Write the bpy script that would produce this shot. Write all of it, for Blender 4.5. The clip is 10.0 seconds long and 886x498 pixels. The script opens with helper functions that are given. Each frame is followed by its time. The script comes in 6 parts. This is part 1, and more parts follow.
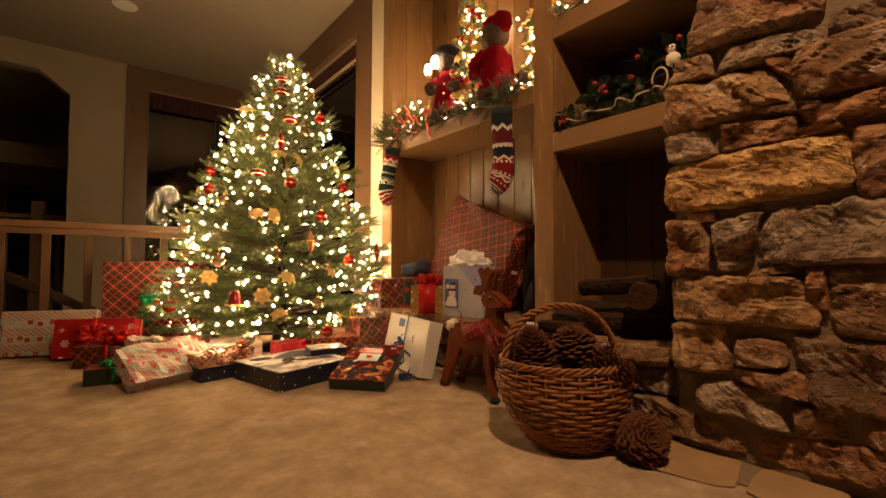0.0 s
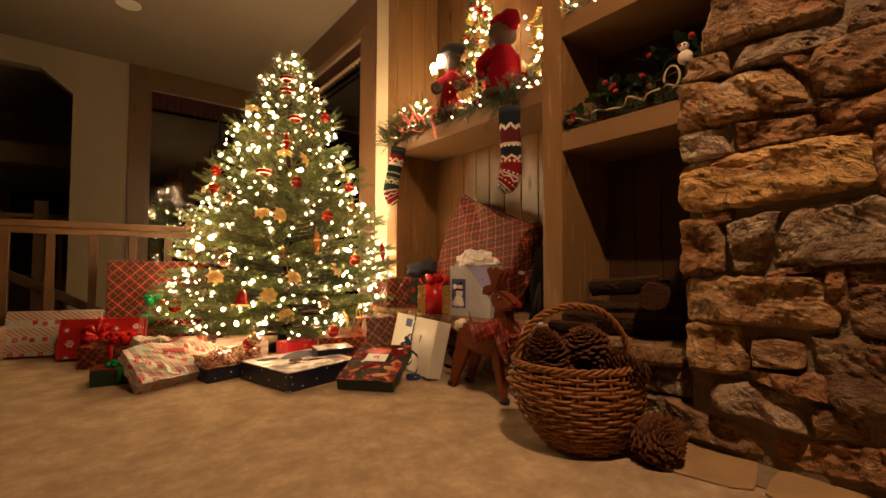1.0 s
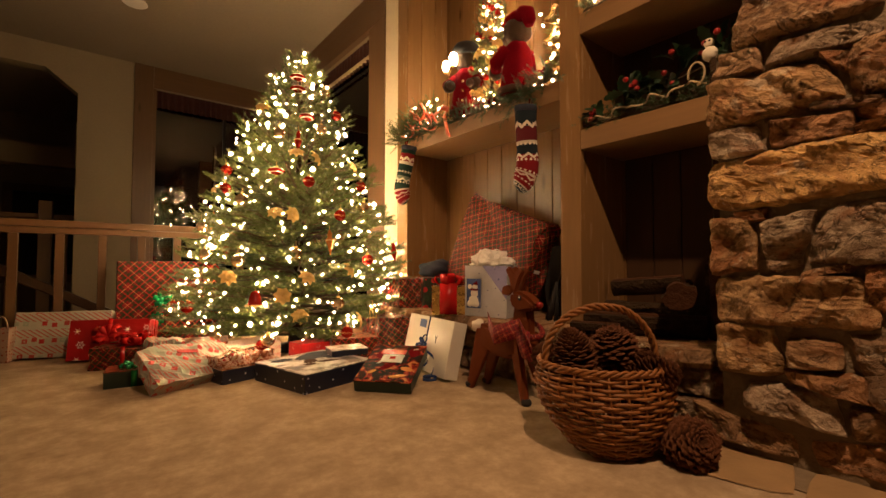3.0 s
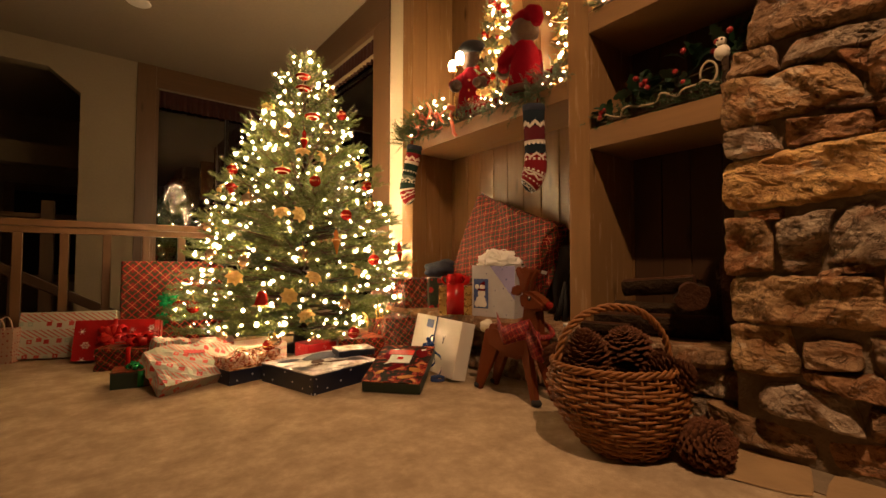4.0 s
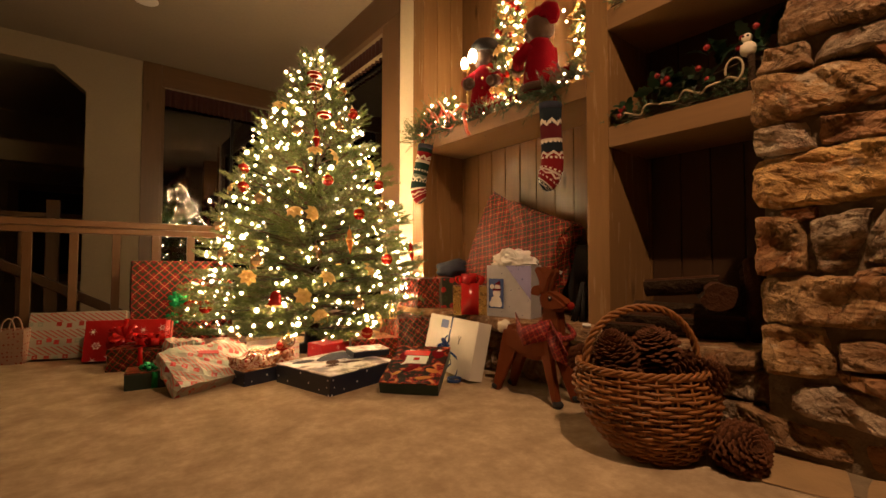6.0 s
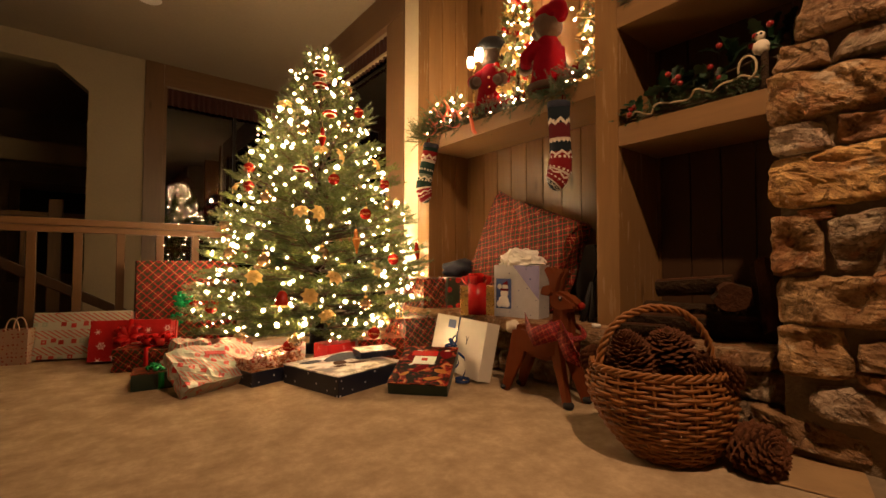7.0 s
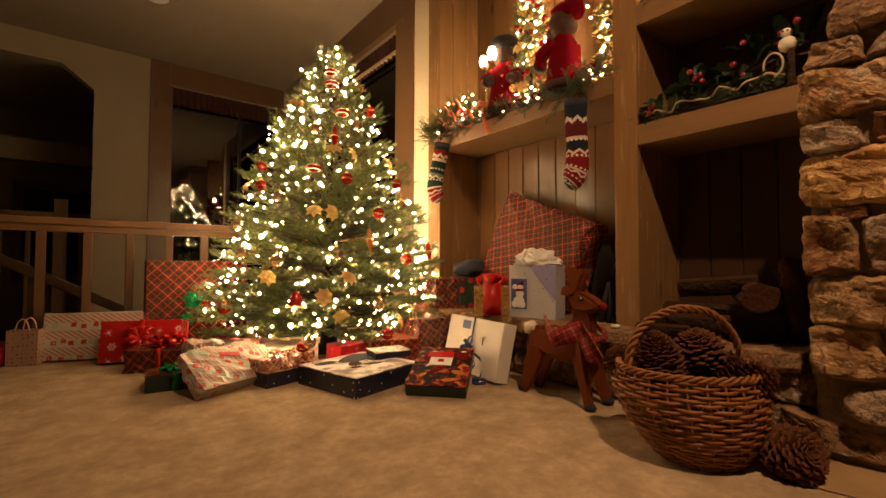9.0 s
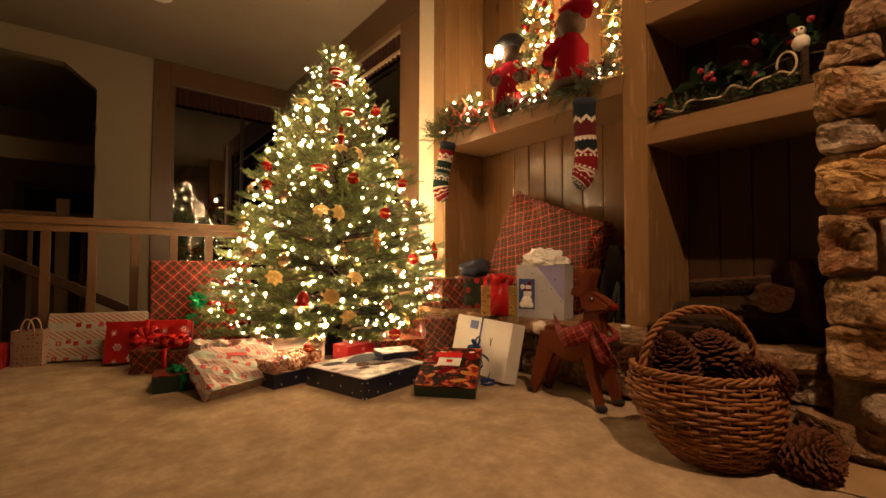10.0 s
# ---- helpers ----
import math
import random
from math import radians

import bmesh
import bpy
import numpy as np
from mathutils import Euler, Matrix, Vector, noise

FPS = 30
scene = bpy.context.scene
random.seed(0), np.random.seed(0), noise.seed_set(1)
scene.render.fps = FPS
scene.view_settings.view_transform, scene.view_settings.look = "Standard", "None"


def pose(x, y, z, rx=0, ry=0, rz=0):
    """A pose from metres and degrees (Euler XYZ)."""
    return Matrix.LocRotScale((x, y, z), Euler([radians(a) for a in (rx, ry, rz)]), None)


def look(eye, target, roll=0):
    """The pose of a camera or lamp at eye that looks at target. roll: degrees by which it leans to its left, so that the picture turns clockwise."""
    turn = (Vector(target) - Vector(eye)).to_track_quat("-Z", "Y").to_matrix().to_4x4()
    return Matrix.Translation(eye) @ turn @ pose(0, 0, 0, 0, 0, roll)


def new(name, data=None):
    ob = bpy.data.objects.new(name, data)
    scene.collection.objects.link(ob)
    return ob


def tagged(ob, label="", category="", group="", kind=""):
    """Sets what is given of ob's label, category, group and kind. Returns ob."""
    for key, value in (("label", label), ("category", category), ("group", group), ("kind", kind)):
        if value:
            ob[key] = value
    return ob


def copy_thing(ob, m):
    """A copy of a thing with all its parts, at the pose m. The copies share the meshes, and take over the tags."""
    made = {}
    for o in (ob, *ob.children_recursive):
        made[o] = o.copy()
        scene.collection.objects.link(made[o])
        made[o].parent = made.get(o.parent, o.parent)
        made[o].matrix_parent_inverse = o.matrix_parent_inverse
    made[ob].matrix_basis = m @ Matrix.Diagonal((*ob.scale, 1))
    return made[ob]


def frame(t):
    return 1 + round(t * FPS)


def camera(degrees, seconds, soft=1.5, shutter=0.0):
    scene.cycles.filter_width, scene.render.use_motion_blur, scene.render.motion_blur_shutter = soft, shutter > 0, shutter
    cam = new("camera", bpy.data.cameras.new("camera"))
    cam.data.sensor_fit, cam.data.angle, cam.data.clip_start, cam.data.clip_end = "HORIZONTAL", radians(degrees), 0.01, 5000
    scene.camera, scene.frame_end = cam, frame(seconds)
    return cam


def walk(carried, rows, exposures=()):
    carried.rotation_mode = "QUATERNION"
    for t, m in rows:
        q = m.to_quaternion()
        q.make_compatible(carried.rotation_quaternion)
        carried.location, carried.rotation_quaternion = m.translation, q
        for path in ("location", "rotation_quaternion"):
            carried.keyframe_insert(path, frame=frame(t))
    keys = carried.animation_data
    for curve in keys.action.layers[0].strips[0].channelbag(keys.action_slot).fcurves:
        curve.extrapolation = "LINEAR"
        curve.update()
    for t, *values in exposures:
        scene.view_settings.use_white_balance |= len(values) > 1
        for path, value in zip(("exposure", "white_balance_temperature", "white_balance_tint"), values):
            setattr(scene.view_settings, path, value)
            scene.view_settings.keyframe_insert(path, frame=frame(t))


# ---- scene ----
cam = camera(90.6, 10.0)
PATH = [
    (0, (-0.021, -0.035, 0.591), (1.22, 1.532, 0.665), 0.2),
    (0.5, (-0.034, -0.017, 0.592), (1.207, 1.55, 0.665), 0.2),
    (1, (-0.044, 0.0, 0.591), (1.196, 1.567, 0.664), 0.2),
    (1.5, (-0.059, 0.019, 0.593), (1.182, 1.585, 0.664), 0.2),
    (2, (-0.071, 0.035, 0.593), (1.17, 1.602, 0.664), 0.2),
    (2.5, (-0.083, 0.054, 0.592), (1.158, 1.621, 0.663), 0.1),
    (4, (-0.121, 0.107, 0.592), (1.121, 1.673, 0.663), 0.1),
    (4.5, (-0.133, 0.125, 0.592), (1.109, 1.691, 0.662), 0.1),
    (5, (-0.145, 0.142, 0.592), (1.097, 1.708, 0.662), 0.1),
    (5.5, (-0.158, 0.159, 0.592), (1.084, 1.726, 0.662), 0.1),
    (7, (-0.194, 0.213, 0.594), (1.048, 1.779, 0.661), 0.1),
    (7.5, (-0.207, 0.23, 0.593), (1.035, 1.796, 0.661), 0.1),
    (8, (-0.219, 0.248, 0.592), (1.023, 1.813, 0.661), 0.1),
    (8.5, (-0.231, 0.265, 0.592), (1.011, 1.831, 0.661), 0.1),
    (9, (-0.244, 0.282, 0.593), (0.999, 1.848, 0.661), 0.1),
    (9.5, (-0.257, 0.3, 0.593), (0.986, 1.865, 0.661), 0.1),
    (10, (-0.269, 0.317, 0.594), (0.974, 1.882, 0.661), 0.1),
]
walk(cam, [(t, look(eye, target, roll)) for t, eye, target, roll in PATH])

# ---- world and exposure: night outside, the room is lit by its strings of bulbs ----
world = bpy.data.worlds.new("night")
scene.world = world
world.use_nodes = True
world.node_tree.nodes["Background"].inputs[0].default_value = (0.02, 0.025, 0.04, 1)
world.node_tree.nodes["Background"].inputs[1].default_value = 0.02
scene.view_settings.exposure = 0.0
BULB = 330.0            # radiance of the tree's bulbs
MINI = 300.0            # radiance of the small bulbs on the mantel
WARM = (1.0, 0.62, 0.30)


# recessed ceiling lamp over the hearth rug side of the room
lamp = bpy.data.lights.new("downlight", "SPOT")
lamp.energy, lamp.color, lamp.shadow_soft_size = 345.0, (1.0, 0.605, 0.325), 0.045
lamp.spot_size, lamp.spot_blend = radians(118), 1.0
new("downlight", lamp).matrix_basis = look((0.46, -0.06, 2.95), (1.35, 0.85, 0.75))

# ---- mesh helpers ----
TAU = math.tau


def mesh_of(name, bm, mats, smooth=False):
    me = bpy.data.meshes.new(name)
    bm.to_mesh(me)
    bm.free()
    for m in (mats if isinstance(mats, (list, tuple)) else [mats]):
        me.materials.append(m)
    if smooth:
        me.polygons.foreach_set("use_smooth", [True] * len(me.polygons))
    return me


def part(name, bm, material, parent=None, label="", m=None, smooth=False):
    """One mesh object, under a thing or part where a parent is given."""
    ob = new(name, mesh_of(name, bm, material, smooth))
    if m is not None:
        ob.matrix_basis = m
    if parent is not None:
        ob.parent = parent
    if label:
        ob["label"] = label
    return ob


def share(name, me, parent, m):
    ob = new(name, me)
    ob.matrix_basis = m
    ob.parent = parent
    return ob


def thing(name, label, category, m=None, group="", kind=""):
    ob = new(name)
    ob.empty_display_size = 0.05
    if m is not None:
        ob.matrix_basis = m
    return tagged(ob, label, category, group, kind)


def put_uv(bm):
    """Lays a pattern over a mesh in metres, face by face along the main direction of each."""
    lay = bm.loops.layers.uv.verify()
    for f in bm.faces:
        n = f.normal
        a = max(range(3), key=lambda i: abs(n[i]))
        for lp in f.loops:
            c = lp.vert.co
            lp[lay].uv = ((c.y, c.z), (c.x, c.z), (c.x, c.y))[a]


def block(sx, sy, sz, bevel=0.0, m=None, seg=2, wobble=0.0, seed=0):
    """A box centred in x and y that stands on z = 0."""
    bm = bmesh.new()
    bmesh.ops.create_cube(bm, size=1.0)
    for v in bm.verts:
        v.co = Vector((v.co.x * sx, v.co.y * sy, (v.co.z + 0.5) * sz))
    if wobble:
        bmesh.ops.subdivide_edges(bm, edges=bm.edges[:], cuts=4, use_grid_fill=True)
        for v in bm.verts:
            v.co += noise.noise_vector(v.co * 14 + Vector((seed * 7.1, 0, 0))) * wobble
        for v in bm.verts:
            v.co.z = max(v.co.z, 0.0)
    if bevel:
        edges = bm.edges[:] if not wobble else [e for e in bm.edges if len(e.link_faces) == 2 and e.calc_face_angle() > 0.9]
        bmesh.ops.bevel(bm, geom=edges, offset=bevel, segments=seg, affect='EDGES', profile=0.6)
    bm.normal_update()
    put_uv(bm)
    if m is not None:
        bm.transform(m)
    return bm


def crumpled(sx, sy, sz, amp, seed=0, cuts=15):
    """A parcel in creased paper or foil: sharp ridges and hollows all over a box with soft corners."""
    bm = bmesh.new()
    bmesh.ops.create_cube(bm, size=1.0)
    bmesh.ops.subdivide_edges(bm, edges=bm.edges[:], cuts=cuts, use_grid_fill=True)
    off = Vector((seed * 7.1, seed * 3.3, 0))
    for v in bm.verts:
        v.co = Vector((v.co.x * sx, v.co.y * sy, (v.co.z + 0.5) * sz))
    bm.normal_update()
    put_uv(bm)
    way = {v: v.normal.copy() for v in bm.verts}
    for v, n in way.items():
        p = v.co + off
        fold = 1.2 - 2.2 * abs(noise.noise(p * 11)) - 1.3 * abs(noise.noise(Vector((p.x * 34, p.y * 30, p.z * 26)))) + 0.5 * noise.noise(p * 5)
        v.co += n * amp * fold + noise.noise_vector(p * 20) * amp * 0.5
        v.co.z = max(v.co.z, 0.0)
    return bm


def slab(x0, x1, y0, y1, z0, z1, bevel=0.0):
    return block(x1 - x0, y1 - y0, z1 - z0, bevel, Matrix.Translation(((x0 + x1) / 2, (y0 + y1) / 2, z0)))


def join(dst, src, index=0, m=None):
    """Adds src to dst, with one material slot for all of it."""
    if m is not None:
        src.transform(m)
    for f in src.faces:
        f.material_index = index
    me = bpy.data.meshes.new("tmp")
    src.to_mesh(me)
    src.free()
    dst.from_mesh(me)
    bpy.data.meshes.remove(me)
    return dst


def frames_along(pts, closed=False):
    pts = [Vector(p) for p in pts]
    n, out, up = len(pts), [], None
    for i, p in enumerate(pts):
        a = pts[(i - 1) % n] if closed or i else pts[0]
        b = pts[(i + 1) % n] if closed or i < n - 1 else pts[-1]
        t = (b - a).normalized()
        if up is None:
            up = Vector((0, 0, 1)) if abs(t.z) < 0.9 else Vector((1, 0, 0))
        side = t.cross(up)
        side = side.normalized() if side.length > 1e-6 else Vector((1, 0, 0))
        up = side.cross(t).normalized()
        out.append((p, side, up))
    return out


def tube(pts, radius, sides=6, closed=False, bm=None, flat=1.0):
    """A round rod along points; radius is one number or one for each point."""
    bm = bm or bmesh.new()
    lay = bm.loops.layers.uv.verify()
    rings = []
    fr = frames_along(pts, closed)
    for i, (p, s, u) in enumerate(fr):
        r = radius[i] if isinstance(radius, (list, tuple)) else radius
        rings.append([bm.verts.new(p + (s * math.cos(k * TAU / sides) + u * math.sin(k * TAU / sides) * flat) * r) for k in range(sides)])
    for i in range(len(rings) - (0 if closed else 1)):
        a, b = rings[i], rings[(i + 1) % len(rings)]
        for k in range(sides):
            f = bm.faces.new((a[k], a[(k + 1) % sides], b[(k + 1) % sides], b[k]))
            f.smooth = True
            for lp, uv in zip(f.loops, ((k, i), (k + 1, i), (k + 1, i + 1), (k, i + 1))):
                lp[lay].uv = (uv[0] / sides, uv[1] / max(1, len(rings) - 1))
    if not closed:
        bm.faces.new(rings[0][::-1])
        bm.faces.new(rings[-1])
    return bm


def lathe(profile, sides=24, m=None):
    """A turned body: profile rows of (radius, height)."""
    bm = bmesh.new()
    rings = []
    for r, z in profile:
        rings.append([bm.verts.new((r * math.cos(k * TAU / sides), r * math.sin(k * TAU / sides), z)) for k in range(sides)] if r > 1e-5 else [bm.verts.new((0, 0, z))])
    for a, b in zip(rings, rings[1:]):
        for k in range(sides):
            q = [a[k % len(a)], a[(k + 1) % len(a)], b[(k + 1) % len(b)], b[k % len(b)]]
            q = list(dict.fromkeys(q))
            if len(q) > 2:
                bm.faces.new(q).smooth = True
    for ring in (rings[0], rings[-1]):
        if len(ring) > 2:
            bm.faces.new(ring)
    bmesh.ops.recalc_face_normals(bm, faces=bm.faces[:])
    if m is not None:
        bm.transform(m)
    return bm


def ball(r, scale=(1, 1, 1), m=None, sub=2, lump=0.0, freq=6.0):
    bm = bmesh.new()
    bmesh.ops.create_icosphere(bm, subdivisions=sub, radius=r)
    for v in bm.verts:
        if lump:
            v.co *= 1 + lump * noise.noise(v.co * freq / r * 0.3)
        v.co = Vector((v.co.x * scale[0], v.co.y * scale[1], v.co.z * scale[2]))
    for f in bm.faces:
        f.smooth = True
    if m is not None:
        bm.transform(m)
    return bm


def prism(outline, thick, bevel=0.0, m=None):
    """A flat outline in x and z, with a thickness along y."""
    bm = bmesh.new()
    f = bm.faces.new([bm.verts.new((x, -thick / 2, z)) for x, z in outline])
    ext = bmesh.ops.extrude_face_region(bm, geom=[f])
    for v in ext["geom"]:
        if isinstance(v, bmesh.types.BMVert):
            v.co.y += thick
    bmesh.ops.recalc_face_normals(bm, faces=bm.faces[:])
    if bevel:
        bmesh.ops.bevel(bm, geom=bm.edges[:], offset=bevel, segments=2, affect='EDGES')
    bm.normal_update()
    put_uv(bm)
    if m is not None:
        bm.transform(m)
    return bm


def band(pts, wide, across, bm=None, thick=0.0012):
    """A ribbon of a given width along points; across is the direction of its width."""
    bm = bm or bmesh.new()
    across = Vector(across).normalized()
    rows = []
    fr = frames_along(pts)
    for i, (p, s, u) in enumerate(fr):
        a = Vector(pts[max(i - 1, 0)])
        b = Vector(pts[min(i + 1, len(pts) - 1)])
        nrm = (b - a).cross(across)
        nrm = nrm.normalized() * thick / 2 if nrm.length > 1e-7 else Vector((0, 0, thick / 2))
        h = across * wide / 2
        rows.append([bm.verts.new(p + h + nrm), bm.verts.new(p - h + nrm), bm.verts.new(p - h - nrm), bm.verts.new(p + h - nrm)])
    for a, b in zip(rows, rows[1:]):
        for k in range(4):
            bm.faces.new((a[k], a[(k + 1) % 4], b[(k + 1) % 4], b[k])).smooth = k in (0, 2)
    bm.faces.new(rows[0][::-1])
    bm.faces.new(rows[-1])
    return bm


def bow_into(parent, r, wide, material, loops=8, seed=1, layers=2):
    """A gift bow: ribbon loops round a knot, each loop a piece of its own."""
    rnd = random.Random(seed)
    for lay in range(layers):
        for i in range(loops):
            a = TAU * (i + 0.5 * lay) / loops + rnd.uniform(-0.15, 0.15)
            out, up = Vector((math.cos(a), math.sin(a), 0)), Vector((0, 0, 1))
            q = r * (1 - 0.3 * lay) * rnd.uniform(0.85, 1.1)
            lift = 0.25 + 0.45 * lay
            pts = []
            for k in range(11):
                s = TAU * k / 10
                pts.append(out * q * (0.5 - 0.5 * math.cos(s)) + up * (q * lift * (0.5 - 0.5 * math.cos(s)) + q * 0.28 * math.sin(s) + 0.1 * r))
            part("loop", band(pts, wide, out.cross(up)), material, parent)


def mesh_raw(name, verts, faces, mats, midx=None):
    me = bpy.data.meshes.new(name)
    verts, faces = np.asarray(verts, dtype=np.float32), np.asarray(faces, dtype=np.int32)
    n, k = faces.shape
    me.vertices.add(len(verts))
    me.vertices.foreach_set("co", verts.ravel())
    me.loops.add(n * k)
    me.loops.foreach_set("vertex_index", faces.ravel())
    me.polygons.add(n)
    me.polygons.foreach_set("loop_start", np.arange(n, dtype=np.int32) * k)
    for m in mats:
        me.materials.append(m)
    if midx is not None:
        me.polygons.foreach_set("material_index", np.asarray(midx, dtype=np.int32))
    me.update(calc_edges=True)
    me.validate()
    return me


def unit(v):
    return v / np.maximum(np.linalg.norm(v, axis=1, keepdims=True), 1e-9)


def sprigs(name, origin, way, length, per, needle, wide, mats, seed=3, open_=0.8):
    """Fir twigs: a thin stem each, set all round with single needles."""
    rng = np.random.default_rng(seed)
    origin, way, length = np.asarray(origin, float), unit(np.asarray(way, float)), np.asarray(length, float)
    n = len(origin)
    s = (np.arange(per) + rng.random((n, per))) / per
    base = origin[:, None] + way[:, None] * (length[:, None] * (0.06 + 0.94 * s))[..., None]
    rad = rng.normal(size=(n, per, 3))
    w = np.repeat(way[:, None], per, 1)
    rad -= (rad * w).sum(-1, keepdims=True) * w
    rad /= np.maximum(np.linalg.norm(rad, axis=-1, keepdims=True), 1e-9)
    d = w * (0.55 + 0.35 * s[..., None]) + rad * open_
    d /= np.linalg.norm(d, axis=-1, keepdims=True)
    ln = needle * (0.7 + 0.5 * rng.random((n, per, 1))) * (1.05 - 0.35 * s[..., None])
    side = np.cross(d, rng.normal(size=d.shape))
    side /= np.maximum(np.linalg.norm(side, axis=-1, keepdims=True), 1e-9)
    a, b, c = base - side * wide / 2, base + side * wide / 2, base + d * ln
    v = np.stack([a, b, c], 2).reshape(-1, 3)
    f = np.arange(len(v)).reshape(-1, 3)
    # stems: three-sided spikes
    t1 = unit(np.cross(way, np.array([0.3, 0.2, 0.93])))
    t2 = np.cross(way, t1)
    r = 0.0022
    ring = np.stack([origin + t1 * r, origin - t1 * r * 0.5 + t2 * r, origin - t1 * r * 0.5 - t2 * r, origin + way * length[:, None]], 1).reshape(-1, 3)
    k = np.arange(n)[:, None] * 4 + len(v)
    sf = np.concatenate([k + [0, 1, 3], k + [1, 2, 3], k + [2, 0, 3]])
    return mesh_raw(name, np.concatenate([v, ring]), np.concatenate([f, sf]), mats, [0] * len(f) + [1] * len(sf))


# ---- materials ----
def mat(name, rough=0.6, metal=0.0, spec=0.5):
    m = bpy.data.materials.new(name)
    m.use_nodes = True
    nt = m.node_tree
    b = nt.nodes["Principled BSDF"]
    b.inputs["Roughness"].default_value = rough
    b.inputs["Metallic"].default_value = metal
    b.inputs["Specular IOR Level"].default_value = spec
    return m, nt, b


def node(nt, kind, ins=None, operation=None, distance=None):
    n = nt.nodes.new(kind)
    if operation:
        n.operation = operation
    if distance:
        n.distance = distance
    for k, v in (ins or {}).items():
        if isinstance(v, bpy.types.NodeSocket):
            nt.links.new(v, n.inputs[k])
        else:
            n.inputs[k].default_value = v
    return n


def math_(nt, op, a, b=0.0, c=0.0):
    return node(nt, "ShaderNodeMath", {0: a, 1: b, 2: c}, operation=op).outputs[0]


def mix(nt, fac, a, b, blend="MIX"):
    n = nt.nodes.new("ShaderNodeMix")
    n.data_type, n.blend_type = "RGBA", blend
    for i, v in ((0, fac), (6, a), (7, b)):
        if isinstance(v, bpy.types.NodeSocket):
            nt.links.new(v, n.inputs[i])
        else:
            n.inputs[i].default_value = v if i == 0 else (*v[:3], 1)
    return n.outputs[2]


def coords(nt, which="Object", scale=(1, 1, 1), rot=(0, 0, 0)):
    tc = nt.nodes.new("ShaderNodeTexCoord")
    mp = node(nt, "ShaderNodeMapping", {"Vector": tc.outputs[which], "Scale": scale, "Rotation": rot})
    return mp.outputs[0]


def fuzz(nt, vec, scale, detail=4.0, rough=0.6):
    return node(nt, "ShaderNodeTexNoise", {"Vector": vec, "Scale": scale, "Detail": detail, "Roughness": rough}).outputs["Fac"]


def ramp(nt, fac, stops, interp="LINEAR"):
    r = node(nt, "ShaderNodeValToRGB", {"Fac": fac})
    r.color_ramp.interpolation = interp
    el = r.color_ramp.elements
    while len(el) < len(stops):
        el.new(0.5)
    for e, (p, c) in zip(el, stops):
        e.position, e.color = p, (*c, 1)
    return r.outputs[0]


def relief(nt, b, height, strength, dist):
    bp = node(nt, "ShaderNodeBump", {"Height": height, "Strength": strength, "Distance": dist})
    nt.links.new(bp.outputs[0], b.inputs["Normal"])


def dark(c, k):
    return tuple(x * k for x in c)


def plain(name, col, rough=0.6, metal=0.0, var=0.18, scale=9.0, bump=0.15, fine=160.0, dist=0.002, spec=0.5):
    """A surface with two scales of variation and a fine relief."""
    m, nt, b = mat(name, rough, metal, spec)
    v = coords(nt)
    c = mix(nt, fuzz(nt, v, scale), dark(col, 1 - var), tuple(min(1, x * (1 + var)) for x in col))
    c = mix(nt, math_(nt, "MULTIPLY", fuzz(nt, v, fine * 0.5, 2.0), 0.35), c, dark(col, 0.6))
    nt.links.new(c, b.inputs["Base Color"])
    r = math_(nt, "MULTIPLY_ADD", fuzz(nt, v, scale * 3), 0.2, rough - 0.1)
    nt.links.new(r, b.inputs["Roughness"])
    if bump:
        relief(nt, b, fuzz(nt, v, fine, 3.0), bump, dist)
    return m


def wood(name, col, stretch=(16, 16, 1.3), rough=0.45, knots=True, per_piece=0.35):
    """Finished boards: long grain, knots, each board a little different."""
    m, nt, b = mat(name, rough)
    info = nt.nodes.new("ShaderNodeObjectInfo")
    off = node(nt, "ShaderNodeVectorMath", {0: coords(nt), 1: info.outputs["Random"]}, operation="ADD").outputs[0]
    mp = node(nt, "ShaderNodeMapping", {"Vector": off, "Scale": stretch}).outputs[0]
    grain = fuzz(nt, mp, 2.2, 6.0, 0.65)
    broad = fuzz(nt, mp, 0.5, 2.0)
    c = mix(nt, grain, dark(col, 0.62), tuple(min(1, x * 1.25) for x in col))
    c = mix(nt, math_(nt, "MULTIPLY", broad, 0.5), c, dark(col, 0.7))
    if knots:
        kn = node(nt, "ShaderNodeTexVoronoi", {"Vector": node(nt, "ShaderNodeMapping", {"Vector": off, "Scale": tuple(min(s, 5) for s in stretch)}).outputs[0], "Scale": 1.1})
        spot = ramp(nt, kn.outputs["Distance"], [(0.0, (1, 1, 1)), (0.05, (0.6, 0.6, 0.6)), (0.11, (0, 0, 0))])
        c = mix(nt, spot, c, dark(col, 0.22))
    tone = math_(nt, "MULTIPLY", info.outputs["Random"], per_piece)
    c = mix(nt, tone, c, dark(col, 0.55))
    nt.links.new(c, b.inputs["Base Color"])
    nt.links.new(math_(nt, "MULTIPLY_ADD", grain, 0.3, rough - 0.15), b.inputs["Roughness"])
    relief(nt, b, grain, 0.12, 0.002)
    return m


def glow(name, col, strength):
    m, nt, b = mat(name, 0.3)
    b.inputs["Base Color"].default_value = (*col, 1)
    b.inputs["Emission Color"].default_value = (*col, 1)
    b.inputs["Emission Strength"].default_value = strength
    return m


def uv_of(nt, scale, angle=0.0):
    return coords(nt, "UV", (scale, scale, scale), (0, 0, radians(angle)))


